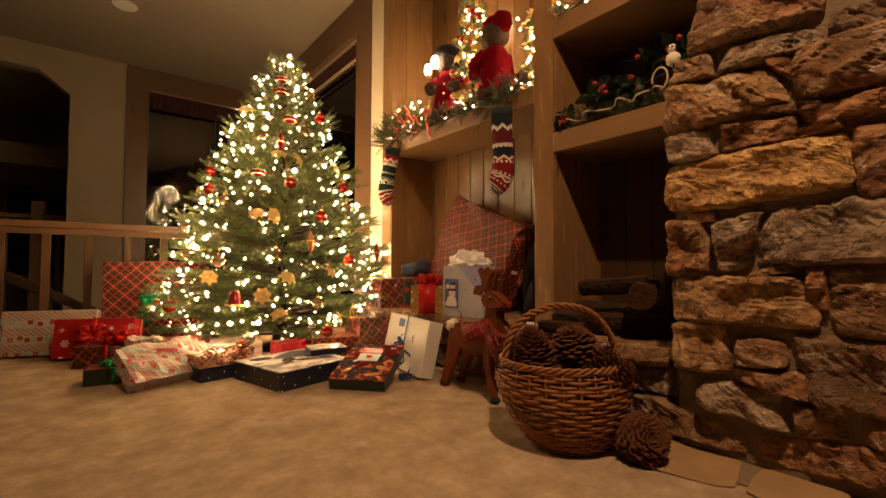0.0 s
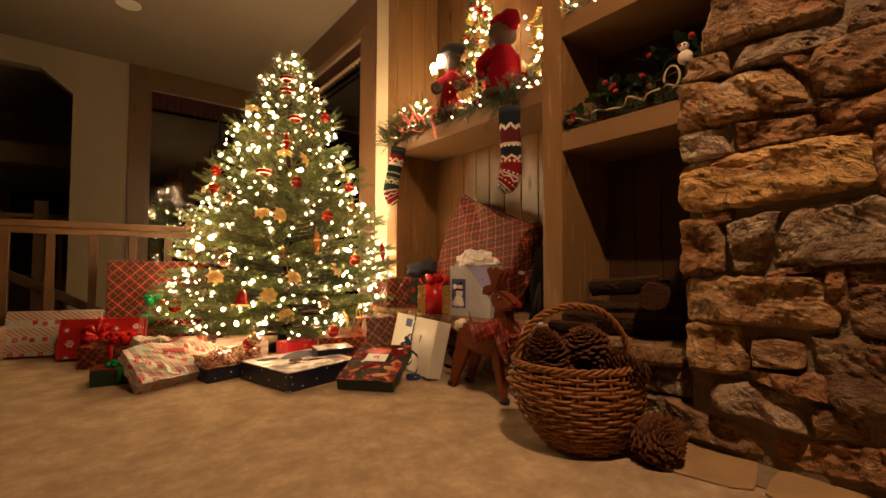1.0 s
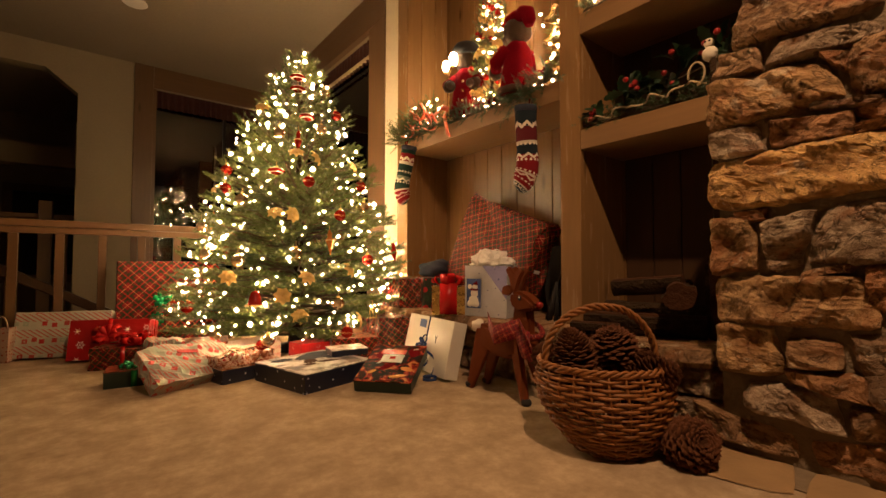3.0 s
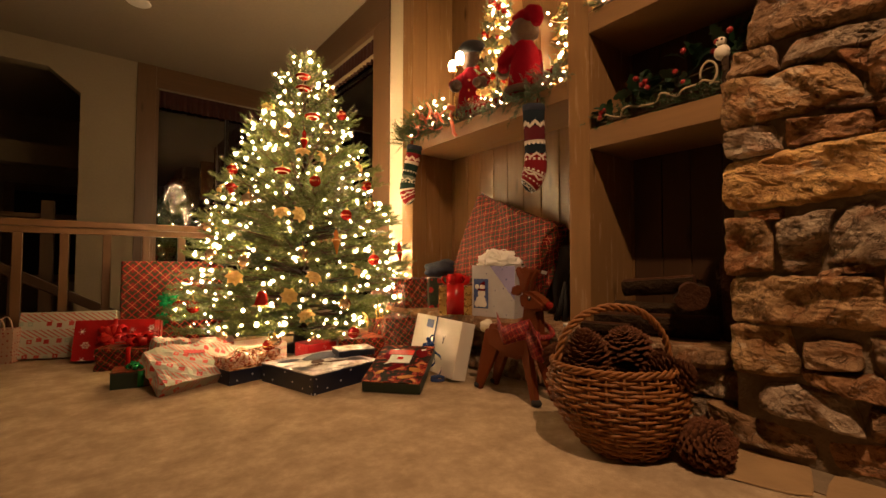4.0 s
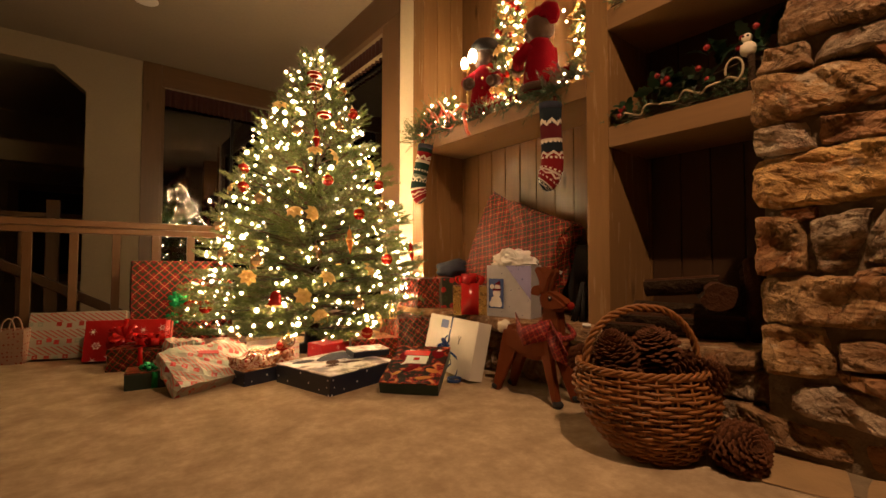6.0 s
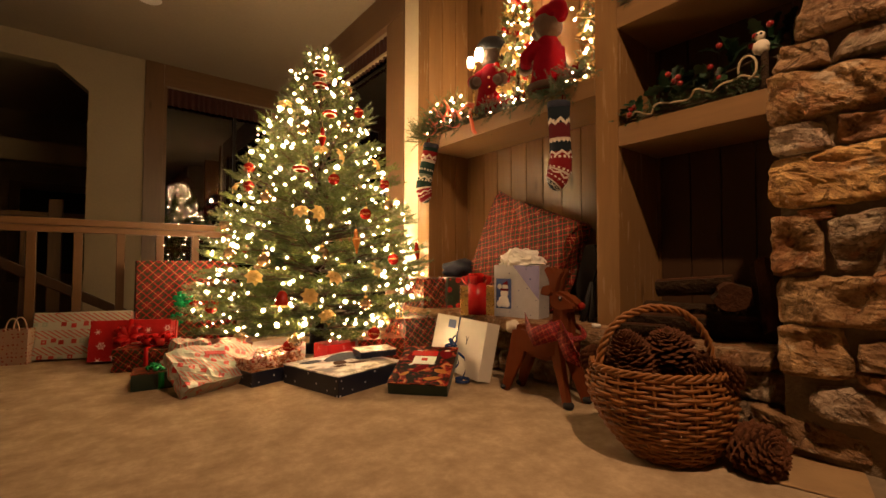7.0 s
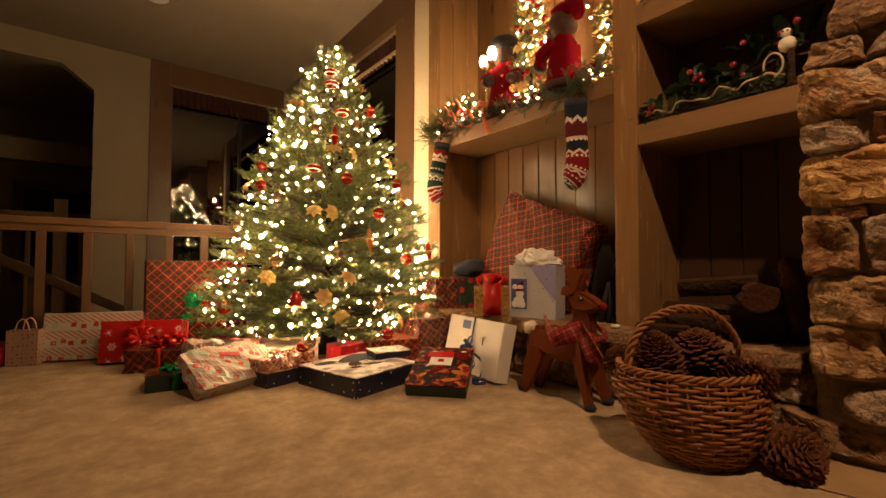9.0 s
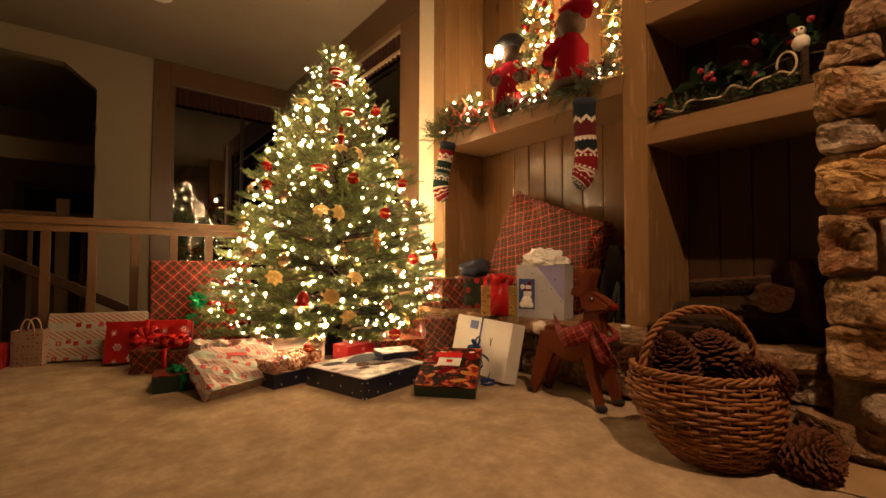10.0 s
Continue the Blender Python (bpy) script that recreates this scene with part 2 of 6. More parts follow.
def line_mask(nt, coord, wide):
    """1 on a line of a given share of each unit step."""
    f = math_(nt, "FRACT", coord)
    return math_(nt, "LESS_THAN", math_(nt, "ABSOLUTE", math_(nt, "SUBTRACT", f, 0.5)), wide / 2)


def tartan(name, step=0.07, angle=45.0, rough=0.3, red=(0.17, 0.006, 0.008), green=(0.013, 0.030, 0.011)):
    """Plaid wrapping paper: red ground, dark green checks, thin pale and red lines."""
    m, nt, b = mat(name, rough, 0, 0.22)
    uv = uv_of(nt, 1 / step, angle)
    sep = node(nt, "ShaderNodeSeparateXYZ", {0: uv})
    x, y = sep.outputs[0], sep.outputs[1]
    x2, y2 = math_(nt, "ADD", x, 0.5), math_(nt, "ADD", y, 0.5)
    c = mix(nt, math_(nt, "MULTIPLY", line_mask(nt, x2, 0.5), 0.75), red, green)
    c = mix(nt, math_(nt, "MULTIPLY", line_mask(nt, y2, 0.5), 0.75), c, green)
    c = mix(nt, math_(nt, "MULTIPLY", line_mask(nt, x2, 0.07), 0.8), c, (0.36, 0.012, 0.014))
    c = mix(nt, math_(nt, "MULTIPLY", line_mask(nt, y2, 0.07), 0.8), c, (0.36, 0.012, 0.014))
    c = mix(nt, math_(nt, "MULTIPLY", line_mask(nt, x, 0.035), 0.85), c, (0.55, 0.22, 0.09))
    c = mix(nt, math_(nt, "MULTIPLY", line_mask(nt, y, 0.035), 0.85), c, (0.55, 0.22, 0.09))
    nt.links.new(c, b.inputs["Base Color"])
    v = coords(nt)
    crease = fuzz(nt, v, 11, 3.0, 0.5)
    relief(nt, b, crease, 0.5, 0.012)
    nt.links.new(math_(nt, "MULTIPLY_ADD", fuzz(nt, v, 22), 0.2, rough - 0.1), b.inputs["Roughness"])
    return m


def printed(name, ground, marks, cell=0.045, rough=0.4, stripe=None, size=0.3, square=False, angle=0.0):
    """Paper printed with small motifs in rows, and slanting stripes between the rows where given."""
    m, nt, b = mat(name, rough)
    uv = uv_of(nt, 1 / cell, angle)
    sep = node(nt, "ShaderNodeSeparateXYZ", {0: uv})
    x, y = sep.outputs[0], sep.outputs[1]
    c = mix(nt, fuzz(nt, uv, 0.6), dark(ground, 0.88), ground)
    if stripe:
        s = line_mask(nt, math_(nt, "ADD", math_(nt, "MULTIPLY", x, 1.5), math_(nt, "MULTIPLY", y, 2.2)), 0.4)
        rows = line_mask(nt, math_(nt, "MULTIPLY", y, 0.5), 0.5)
        c = mix(nt, math_(nt, "MULTIPLY", math_(nt, "MULTIPLY", s, rows), 0.85), c, stripe)
    vor = node(nt, "ShaderNodeTexVoronoi", {"Vector": uv, "Scale": 1.0, "Randomness": 0.35}, distance="CHEBYCHEV" if square else "EUCLIDEAN")
    shape = math_(nt, "LESS_THAN", vor.outputs["Distance"], size)
    if stripe:
        shape = math_(nt, "MULTIPLY", shape, math_(nt, "SUBTRACT", 1.0, rows))
    pick = node(nt, "ShaderNodeSeparateColor", {0: vor.outputs["Color"]}).outputs[0]
    stops = [(i / len(marks), k) for i, k in enumerate(marks)]
    c = mix(nt, shape, c, ramp(nt, pick, stops, "CONSTANT"))
    inner = math_(nt, "LESS_THAN", vor.outputs["Distance"], size * 0.4)
    if stripe:
        inner = math_(nt, "MULTIPLY", inner, math_(nt, "SUBTRACT", 1.0, rows))
    c = mix(nt, math_(nt, "MULTIPLY", inner, 0.7), c, ground)
    nt.links.new(c, b.inputs["Base Color"])
    relief(nt, b, fuzz(nt, coords(nt), 14, 3.0, 0.5), 0.4, 0.01)
    return m


def photo(name, stops, scale=9.0, rough=0.25, warp=1.2, border=None):
    """A glossy colour print with soft patches."""
    m, nt, b = mat(name, rough)
    uv = uv_of(nt, 1.0)
    n = node(nt, "ShaderNodeTexNoise", {"Vector": uv, "Scale": scale, "Detail": 3.0, "Roughness": 0.55, "Distortion": warp})
    c = ramp(nt, n.outputs["Fac"], stops)
    c = mix(nt, math_(nt, "MULTIPLY", fuzz(nt, uv, scale * 6, 3.0), 0.4), c, dark(stops[0][1], 0.8))
    nt.links.new(c, b.inputs["Base Color"])
    return m


def starry(name, ground, star, cell=0.03, size=0.13, rough=0.35):
    m, nt, b = mat(name, rough)
    uv = uv_of(nt, 1 / cell)
    vor = node(nt, "ShaderNodeTexVoronoi", {"Vector": uv, "Scale": 1.0, "Randomness": 0.8})
    c = mix(nt, math_(nt, "LESS_THAN", vor.outputs["Distance"], size), mix(nt, fuzz(nt, uv, 0.5), dark(ground, 0.75), ground), star)
    nt.links.new(c, b.inputs["Base Color"])
    return m


def flakes(name, ground=(0.45, 0.012, 0.015), star=(0.85, 0.75, 0.72), cell=0.085):
    """Red paper with six-armed snow stars."""
    m, nt, b = mat(name, 0.3)
    uv = uv_of(nt, 1 / cell)
    vor = node(nt, "ShaderNodeTexVoronoi", {"Vector": uv, "Scale": 1.0, "Randomness": 0.5})
    rel = node(nt, "ShaderNodeVectorMath", {0: uv, 1: vor.outputs["Position"]}, operation="SUBTRACT").outputs[0]
    sep = node(nt, "ShaderNodeSeparateXYZ", {0: rel})
    ang = math_(nt, "ARCTAN2", sep.outputs[1], sep.outputs[0])
    arms = math_(nt, "ABSOLUTE", math_(nt, "SINE", math_(nt, "MULTIPLY", ang, 3.0)))
    d = vor.outputs["Distance"]
    on = math_(nt, "MULTIPLY", math_(nt, "LESS_THAN", math_(nt, "MULTIPLY", arms, d), 0.06), math_(nt, "LESS_THAN", d, 0.3))
    ring = math_(nt, "LESS_THAN", math_(nt, "ABSOLUTE", math_(nt, "SUBTRACT", d, 0.2)), 0.02)
    c = mix(nt, math_(nt, "MAXIMUM", on, ring), mix(nt, fuzz(nt, uv, 0.5), dark(ground, 0.8), ground), star)
    nt.links.new(c, b.inputs["Base Color"])
    relief(nt, b, fuzz(nt, coords(nt), 12, 3.0, 0.5), 0.4, 0.01)
    return m


def stone_mat(name):
    """Split sandstone: each block has its own tone, with rust veins, pale chips and grit."""
    m, nt, b = mat(name, 0.78, 0, 0.3)
    info = nt.nodes.new("ShaderNodeObjectInfo")
    v = node(nt, "ShaderNodeVectorMath", {0: coords(nt), 1: node(nt, "ShaderNodeVectorMath", {0: info.outputs["Random"], 1: (9, 5, 7)}, operation="MULTIPLY").outputs[0]}, operation="ADD").outputs[0]
    tone = mix(nt, math_(nt, "MULTIPLY", info.outputs["Random"], 0.25), info.outputs["Color"], (0.36, 0.24, 0.14))
    turn = node(nt, "ShaderNodeVectorRotate", {"Vector": v, "Angle": math_(nt, "MULTIPLY_ADD", info.outputs["Random"], 1.6, -0.5)})
    turn.rotation_type = "X_AXIS"
    lay = node(nt, "ShaderNodeMapping", {"Vector": turn.outputs[0], "Scale": (1, 1, 1.8)}).outputs[0]
    big = node(nt, "ShaderNodeTexNoise", {"Vector": lay, "Scale": 8.0, "Detail": 8.0, "Roughness": 0.66, "Distortion": 0.35}).outputs["Fac"]
    c = mix(nt, ramp(nt, big, [(0.38, (0, 0, 0)), (0.56, (1, 1, 1))]), mix(nt, 1.0, tone, (0.46, 0.38, 0.32), "MULTIPLY"), tone)
    rust = ramp(nt, node(nt, "ShaderNodeTexNoise", {"Vector": lay, "Scale": 5.0, "Detail": 7.0, "Roughness": 0.7}).outputs["Fac"], [(0.52, (0, 0, 0)), (0.62, (1, 1, 1))])
    c = mix(nt, math_(nt, "MULTIPLY", rust, 0.6), c, (0.30, 0.105, 0.034))
    chip = ramp(nt, fuzz(nt, lay, 11.0, 6.0, 0.68), [(0.58, (0, 0, 0)), (0.63, (1, 1, 1))])
    c = mix(nt, math_(nt, "MULTIPLY", chip, 0.55), c, (0.60, 0.49, 0.35))
    vein = ramp(nt, math_(nt, "ABSOLUTE", math_(nt, "SUBTRACT", node(nt, "ShaderNodeTexNoise", {"Vector": lay, "Scale": 7.0, "Detail": 5.0, "Roughness": 0.6, "Distortion": 0.8}).outputs["Fac"], 0.5)), [(0.0, (1, 1, 1)), (0.018, (0, 0, 0))])
    c = mix(nt, math_(nt, "MULTIPLY", vein, 0.5), c, (0.07, 0.035, 0.018))
    pit = ramp(nt, fuzz(nt, v, 60.0, 5.0, 0.7), [(0.36, (1, 1, 1)), (0.46, (0, 0, 0))])
    c = mix(nt, math_(nt, "MULTIPLY", pit, 0.42), c, (0.10, 0.06, 0.036))
    nt.links.new(c, b.inputs["Base Color"])
    h = math_(nt, "ADD", math_(nt, "MULTIPLY", fuzz(nt, v, 34.0, 9.0, 0.7), 1.0), math_(nt, "MULTIPLY", big, 1.6))
    crack = node(nt, "ShaderNodeTexVoronoi", {"Vector": lay, "Scale": 17.0, "Randomness": 1.0}).outputs["Distance"]
    relief(nt, b, math_(nt, "ADD", math_(nt, "MULTIPLY_ADD", crack, 0.9, h), math_(nt, "MULTIPLY", vein, -0.5)), 0.95, 0.022)
    return m


def knit(name, stops, period=0.45):
    """Knitted wool in bands that run round the leg, with zigzags and stitches."""
    m, nt, b = mat(name, 0.9, 0, 0.2)
    sep = node(nt, "ShaderNodeSeparateXYZ", {0: coords(nt, "UV")})
    u, v = sep.outputs[0], sep.outputs[1]
    zig = math_(nt, "MULTIPLY", math_(nt, "PINGPONG", math_(nt, "MULTIPLY", u, 6.0), 0.5), 0.07)
    wob = math_(nt, "ADD", v, zig)
    c = ramp(nt, v, stops, "CONSTANT")
    thin = line_mask(nt, math_(nt, "MULTIPLY", wob, 4.0), 0.10)
    c = mix(nt, math_(nt, "MULTIPLY", thin, 0.9), c, (0.7, 0.62, 0.5))
    dots = math_(nt, "MULTIPLY", line_mask(nt, math_(nt, "MULTIPLY", u, 14.0), 0.5), line_mask(nt, math_(nt, "MULTIPLY_ADD", v, 7.0, 0.5), 0.16))
    c = mix(nt, dots, c, (0.68, 0.6, 0.48))
    nt.links.new(c, b.inputs["Base Color"])
    stitch = node(nt, "ShaderNodeTexWave", {"Vector": coords(nt, "UV", (1, 1, 1)), "Scale": 22.0, "Distortion": 1.5, "Detail": 2.0}).outputs["Fac"]
    relief(nt, b, stitch, 0.5, 0.004)
    return m


PINE = (0.29, 0.16, 0.066)
M_wall_wood = wood("alder_boards_upright", PINE, rough=0.24)
# near-black boards: recess shade put into the colour; the stair rail shares it
M_dark_wood = wood("dark_boards", (0.065, 0.031, 0.014))
# darker copy of the alder boards, carrying the shade at the niche back
M_back_wood = wood("alder_boards_recess_shade", (0.20, 0.105, 0.042), rough=0.20)
M_shelf_wood = wood("alder_boards_level", (0.25, 0.136, 0.056), (16, 1.3, 16))
M_rail_wood = wood("railing_wood", (0.16, 0.082, 0.035), (1.3, 16, 16), 0.42, False)
M_post_wood = wood("railing_post_wood", (0.145, 0.075, 0.032), (16, 16, 1.3), 0.42, False)
M_trim_wood = wood("window_trim_wood", (0.15, 0.082, 0.040), (16, 16, 1.3), 0.4)
M_trim_flat = wood("window_head_wood", (0.15, 0.082, 0.040), (1.3, 1.3, 16), 0.4)
M_deer = wood("stained_plywood", (0.16, 0.036, 0.008), (10, 10, 1.6), 0.75, False, 0.0)
M_deer.node_tree.nodes["Principled BSDF"].inputs["Specular IOR Level"].default_value = 0.15
M_strip = plain("pale_strip_paint", (0.66, 0.57, 0.42), 0.5, 0, 0.06, 3.0, 0.25, 90.0, 0.002, 0.4)
M_paint = plain("cream_wall_paint", (0.31, 0.255, 0.175), 0.85, 0, 0.06, 3.0, 0.25, 90.0, 0.002, 0.25)
M_ceiling = plain("ceiling_paint", (0.30, 0.245, 0.18), 0.9, 0, 0.06, 2.0, 0.3, 70.0, 0.003, 0.2)
M_dark_wall = plain("far_room_wall", (0.30, 0.25, 0.18), 0.85, 0, 0.1, 3.0)
M_mortar = plain("mortar", (0.23, 0.17, 0.11), 0.95, 0, 0.3, 20.0, 0.8, 120.0, 0.008, 0.15)
M_stone = stone_mat("split_sandstone")
M_flag = plain("flagstone", (0.34, 0.215, 0.105), 0.7, 0, 0.5, 7.0, 0.5, 60.0, 0.004, 0.3)
M_valance = plain("dark_red_valance_cloth", (0.045, 0.011, 0.009), 0.9, 0, 0.6, 14.0, 0.5, 200.0)


def needle_mat(name, col):
    """Fir needles: a glossy skin that lets some light through."""
    m, nt, b = mat(name, 0.36)
    v = coords(nt)
    c = mix(nt, fuzz(nt, v, 5.0), dark(col, 0.5), dark(col, 1.5))
    c = mix(nt, math_(nt, "MULTIPLY", fuzz(nt, v, 40.0, 2.0), 0.5), c, (col[0] * 1.5, col[1] * 1.25, col[2] * 0.8))
    nt.links.new(c, b.inputs["Base Color"])
    tl = node(nt, "ShaderNodeBsdfTranslucent", {"Color": c})
    ms = node(nt, "ShaderNodeMixShader", {0: 0.25, 1: b.outputs[0], 2: tl.outputs[0]})
    nt.links.new(ms.outputs[0], nt.nodes["Material Output"].inputs[0])
    return m


M_needle = needle_mat("fir_needles", (0.070, 0.100, 0.025))
M_needle_dark = plain("garland_needles", (0.045, 0.085, 0.032), 0.55, 0, 0.4, 12.0, 0.0, 60.0)
M_twig = plain("twig_bark", (0.09, 0.055, 0.03), 0.8)
M_bark = plain("bark", (0.034, 0.020, 0.011), 0.95, 0, 0.6, 18.0, 1.0, 50.0, 0.02, 0.1)
M_cutwood = plain("split_log_face", (0.055, 0.022, 0.010), 0.85, 0, 0.5, 12.0, 0.9, 40.0, 0.012, 0.1)
M_bulb = glow("warm_bulb", WARM, BULB)
M_bulb_mini = glow("warm_mini_bulb", WARM, MINI)
M_wicker = plain("brown_wicker", (0.27, 0.105, 0.030), 0.5, 0, 0.5, 26.0, 0.5, 120.0, 0.003, 0.3)
M_cone = plain("pine_cone_scale", (0.070, 0.027, 0.012), 0.75, 0, 0.5, 24.0, 0.4, 150.0, 0.002, 0.12)
M_cone_tip = plain("pine_cone_tip", (0.115, 0.042, 0.018), 0.75, 0, 0.4, 30.0, 0.4, 150.0, 0.002, 0.15)
M_tartan = tartan("plaid_paper", 0.088, 45.0, 0.5)
M_tartan_small = tartan("plaid_paper_small", 0.062, 38.0, 0.3)
M_tartan_foil = tartan("plaid_paper_under_film", 0.062, 38.0, 0.3)
M_copper_foil = photo("copper_printed_foil", [(0.36, (0.16, 0.03, 0.015)), (0.46, (0.45, 0.16, 0.07)), (0.54, (0.70, 0.52, 0.38)), (0.62, (0.35, 0.03, 0.02))], 26.0, 0.16)
for m, w in ((M_tartan_foil, 1.0), (M_copper_foil, 0.8)):
    m.node_tree.nodes["Principled BSDF"].inputs["Coat Weight"].default_value = w
    m.node_tree.nodes["Principled BSDF"].inputs["Coat Roughness"].default_value = 0.24
    m.node_tree.nodes["Principled BSDF"].inputs["Coat IOR"].default_value = 1.9
M_tartan_bag = tartan("plaid_cloth_paper", 0.07, 62.0, 0.6)
M_flakes = flakes("red_snow_star_paper")
M_retro = printed("pale_printed_paper", (0.52, 0.51, 0.42), [(0.45, 0.03, 0.03), (0.36, 0.42, 0.34), (0.5, 0.06, 0.05)], 0.05, 0.35, (0.5, 0.1, 0.08), 0.27, True)
M_retro_b = printed("pale_printed_paper_slant", (0.40, 0.395, 0.325), [(0.45, 0.03, 0.03), (0.36, 0.42, 0.34), (0.5, 0.06, 0.05)], 0.045, 0.35, (0.5, 0.1, 0.08), 0.27, True, 35.0)
M_kraft = printed("kraft_dotted_paper", (0.66, 0.47, 0.35), [(0.45, 0.06, 0.05)], 0.022, 0.6, None, 0.24)
M_redpaper = plain("red_paper", (0.42, 0.02, 0.02), 0.4)
M_stripe = printed("red_striped_paper", (0.72, 0.66, 0.58), [(0.55, 0.03, 0.03)], 0.02, 0.3, (0.55, 0.03, 0.03), 0.02)
M_green_box = plain("dark_green_card", (0.012, 0.03, 0.02), 0.4)
M_navy_star = starry("navy_star_card", (0.010, 0.014, 0.035), (0.62, 0.62, 0.66), 0.034, 0.17)
M_copper_print = photo("copper_print", [(0.38, (0.14, 0.035, 0.015)), (0.5, (0.48, 0.20, 0.09)), (0.62, (0.78, 0.62, 0.45))], 14.0, 0.2)
M_snow_print = photo("snow_scene_print", [(0.36, (0.02, 0.022, 0.04)), (0.43, (0.16, 0.10, 0.075)), (0.49, (0.50, 0.46, 0.44)), (0.60, (0.80, 0.78, 0.76))], 8.0, 0.3)
M_fire_print = photo("red_hearth_print", [(0.42, (0.010, 0.006, 0.004)), (0.50, (0.05, 0.008, 0.004)), (0.57, (0.30, 0.012, 0.008)), (0.66, (0.55, 0.22, 0.07))], 16.0, 0.55)
M_fire_print.node_tree.nodes["Principled BSDF"].inputs["Specular IOR Level"].default_value = 0.04
M_white_box = plain("white_gloss_card", (0.72, 0.68, 0.60), 0.22, 0, 0.04, 5.0, 0.1, 30.0, 0.002)
M_white = plain("white_paper", (0.78, 0.74, 0.68), 0.6, 0, 0.05)
M_tissue = plain("white_tissue_paper", (0.82, 0.79, 0.74), 0.7, 0, 0.08, 30.0, 0.6, 60.0, 0.006)
M_blue_ribbon = plain("blue_satin_ribbon", (0.015, 0.04, 0.16), 0.2, 0, 0.2)
M_red_ribbon = plain("red_satin_ribbon", (0.50, 0.012, 0.012), 0.22, 0, 0.25)
M_green_ribbon = plain("green_foil_ribbon", (0.015, 0.34, 0.11), 0.15, 0.3, 0.3)
M_gold = plain("gold_foil", (0.65, 0.42, 0.13), 0.28, 0.75, 0.2, 20.0, 0.2, 40.0)
M_gold_leaf = plain("gold_glitter_petal", (0.62, 0.40, 0.13), 0.45, 0.35, 0.3, 40.0, 0.5, 300.0)
M_red_gloss = plain("red_glass_ornament", (0.33, 0.022, 0.014), 0.14, 0.25, 0.3, 14.0, 0.0)
M_amber = plain("amber_ornament", (0.60, 0.24, 0.06), 0.2, 0.3, 0.3, 20.0, 0.0)
M_silver = plain("mirror_glass_ornament", (0.75, 0.62, 0.42), 0.08, 0.9, 0.1, 10.0, 0.0)
M_camo = printed("dark_printed_paper", (0.022, 0.035, 0.022), [(0.38, 0.02, 0.02), (0.03, 0.06, 0.03)], 0.06, 0.4, None, 0.34)
M_navy_cloth = plain("navy_cloth", (0.022, 0.026, 0.045), 0.9, 0, 0.4, 16.0, 0.6, 200.0)
M_lilac = starry("lilac_star_paper", (0.34, 0.32, 0.56), (0.08, 0.08, 0.24), 0.034, 0.16)
M_pale_star = starry("white_star_paper", (0.86, 0.84, 0.86), (0.25, 0.24, 0.40), 0.026, 0.14)
M_sky_print = plain("blue_print", (0.05, 0.09, 0.26), 0.35)
M_red_cloth = plain("red_wool_cloth", (0.125, 0.0015, 0.006), 0.95, 0, 0.3, 20.0, 0.6, 220.0, 0.003, 0.05)
M_fur = plain("brown_plush", (0.050, 0.023, 0.010), 0.95, 0, 0.4, 30.0, 1.0, 260.0, 0.006)
M_black = plain("black_cloth", (0.014, 0.012, 0.012), 0.85)
M_black_iron = plain("black_iron", (0.012, 0.012, 0.013), 0.45, 0.6)
M_scarf = tartan("red_plaid_scarf", 0.03, 30.0, 0.6, (0.26, 0.012, 0.016), (0.08, 0.012, 0.014))
M_cream = plain("cream_plush", (0.7, 0.62, 0.5), 0.95)
M_holly = plain("holly_leaf", (0.022, 0.055, 0.022), 0.35, 0, 0.3, 20.0)
M_berry = plain("red_holly_berry", (0.26, 0.012, 0.012), 0.35, 0, 0.3, 30.0, 0.0)
M_cord = plain("cream_cord", (0.42, 0.33, 0.20), 0.6)
M_flesh = plain("painted_face", (0.55, 0.33, 0.2), 0.6)
RED_WOOL, NAVY_WOOL, PALE_WOOL, GREEN_WOOL = (0.20, 0.010, 0.014), (0.010, 0.016, 0.022), (0.55, 0.48, 0.38), (0.012, 0.034, 0.026)
M_stock_a = knit("red_and_navy_knit", [(0.0, NAVY_WOOL), (0.17, PALE_WOOL), (0.20, RED_WOOL), (0.38, PALE_WOOL), (0.41, RED_WOOL), (0.62, NAVY_WOOL), (0.71, PALE_WOOL), (0.735, (0.10, 0.012, 0.016)), (0.84, NAVY_WOOL), (0.97, RED_WOOL)])
M_stock_b = knit("green_and_red_knit", [(0.0, GREEN_WOOL), (0.13, RED_WOOL), (0.42, PALE_WOOL), (0.45, GREEN_WOOL), (0.60, (0.16, 0.18, 0.14)), (0.66, GREEN_WOOL), (0.80, PALE_WOOL), (0.83, RED_WOOL), (0.92, GREEN_WOOL)])


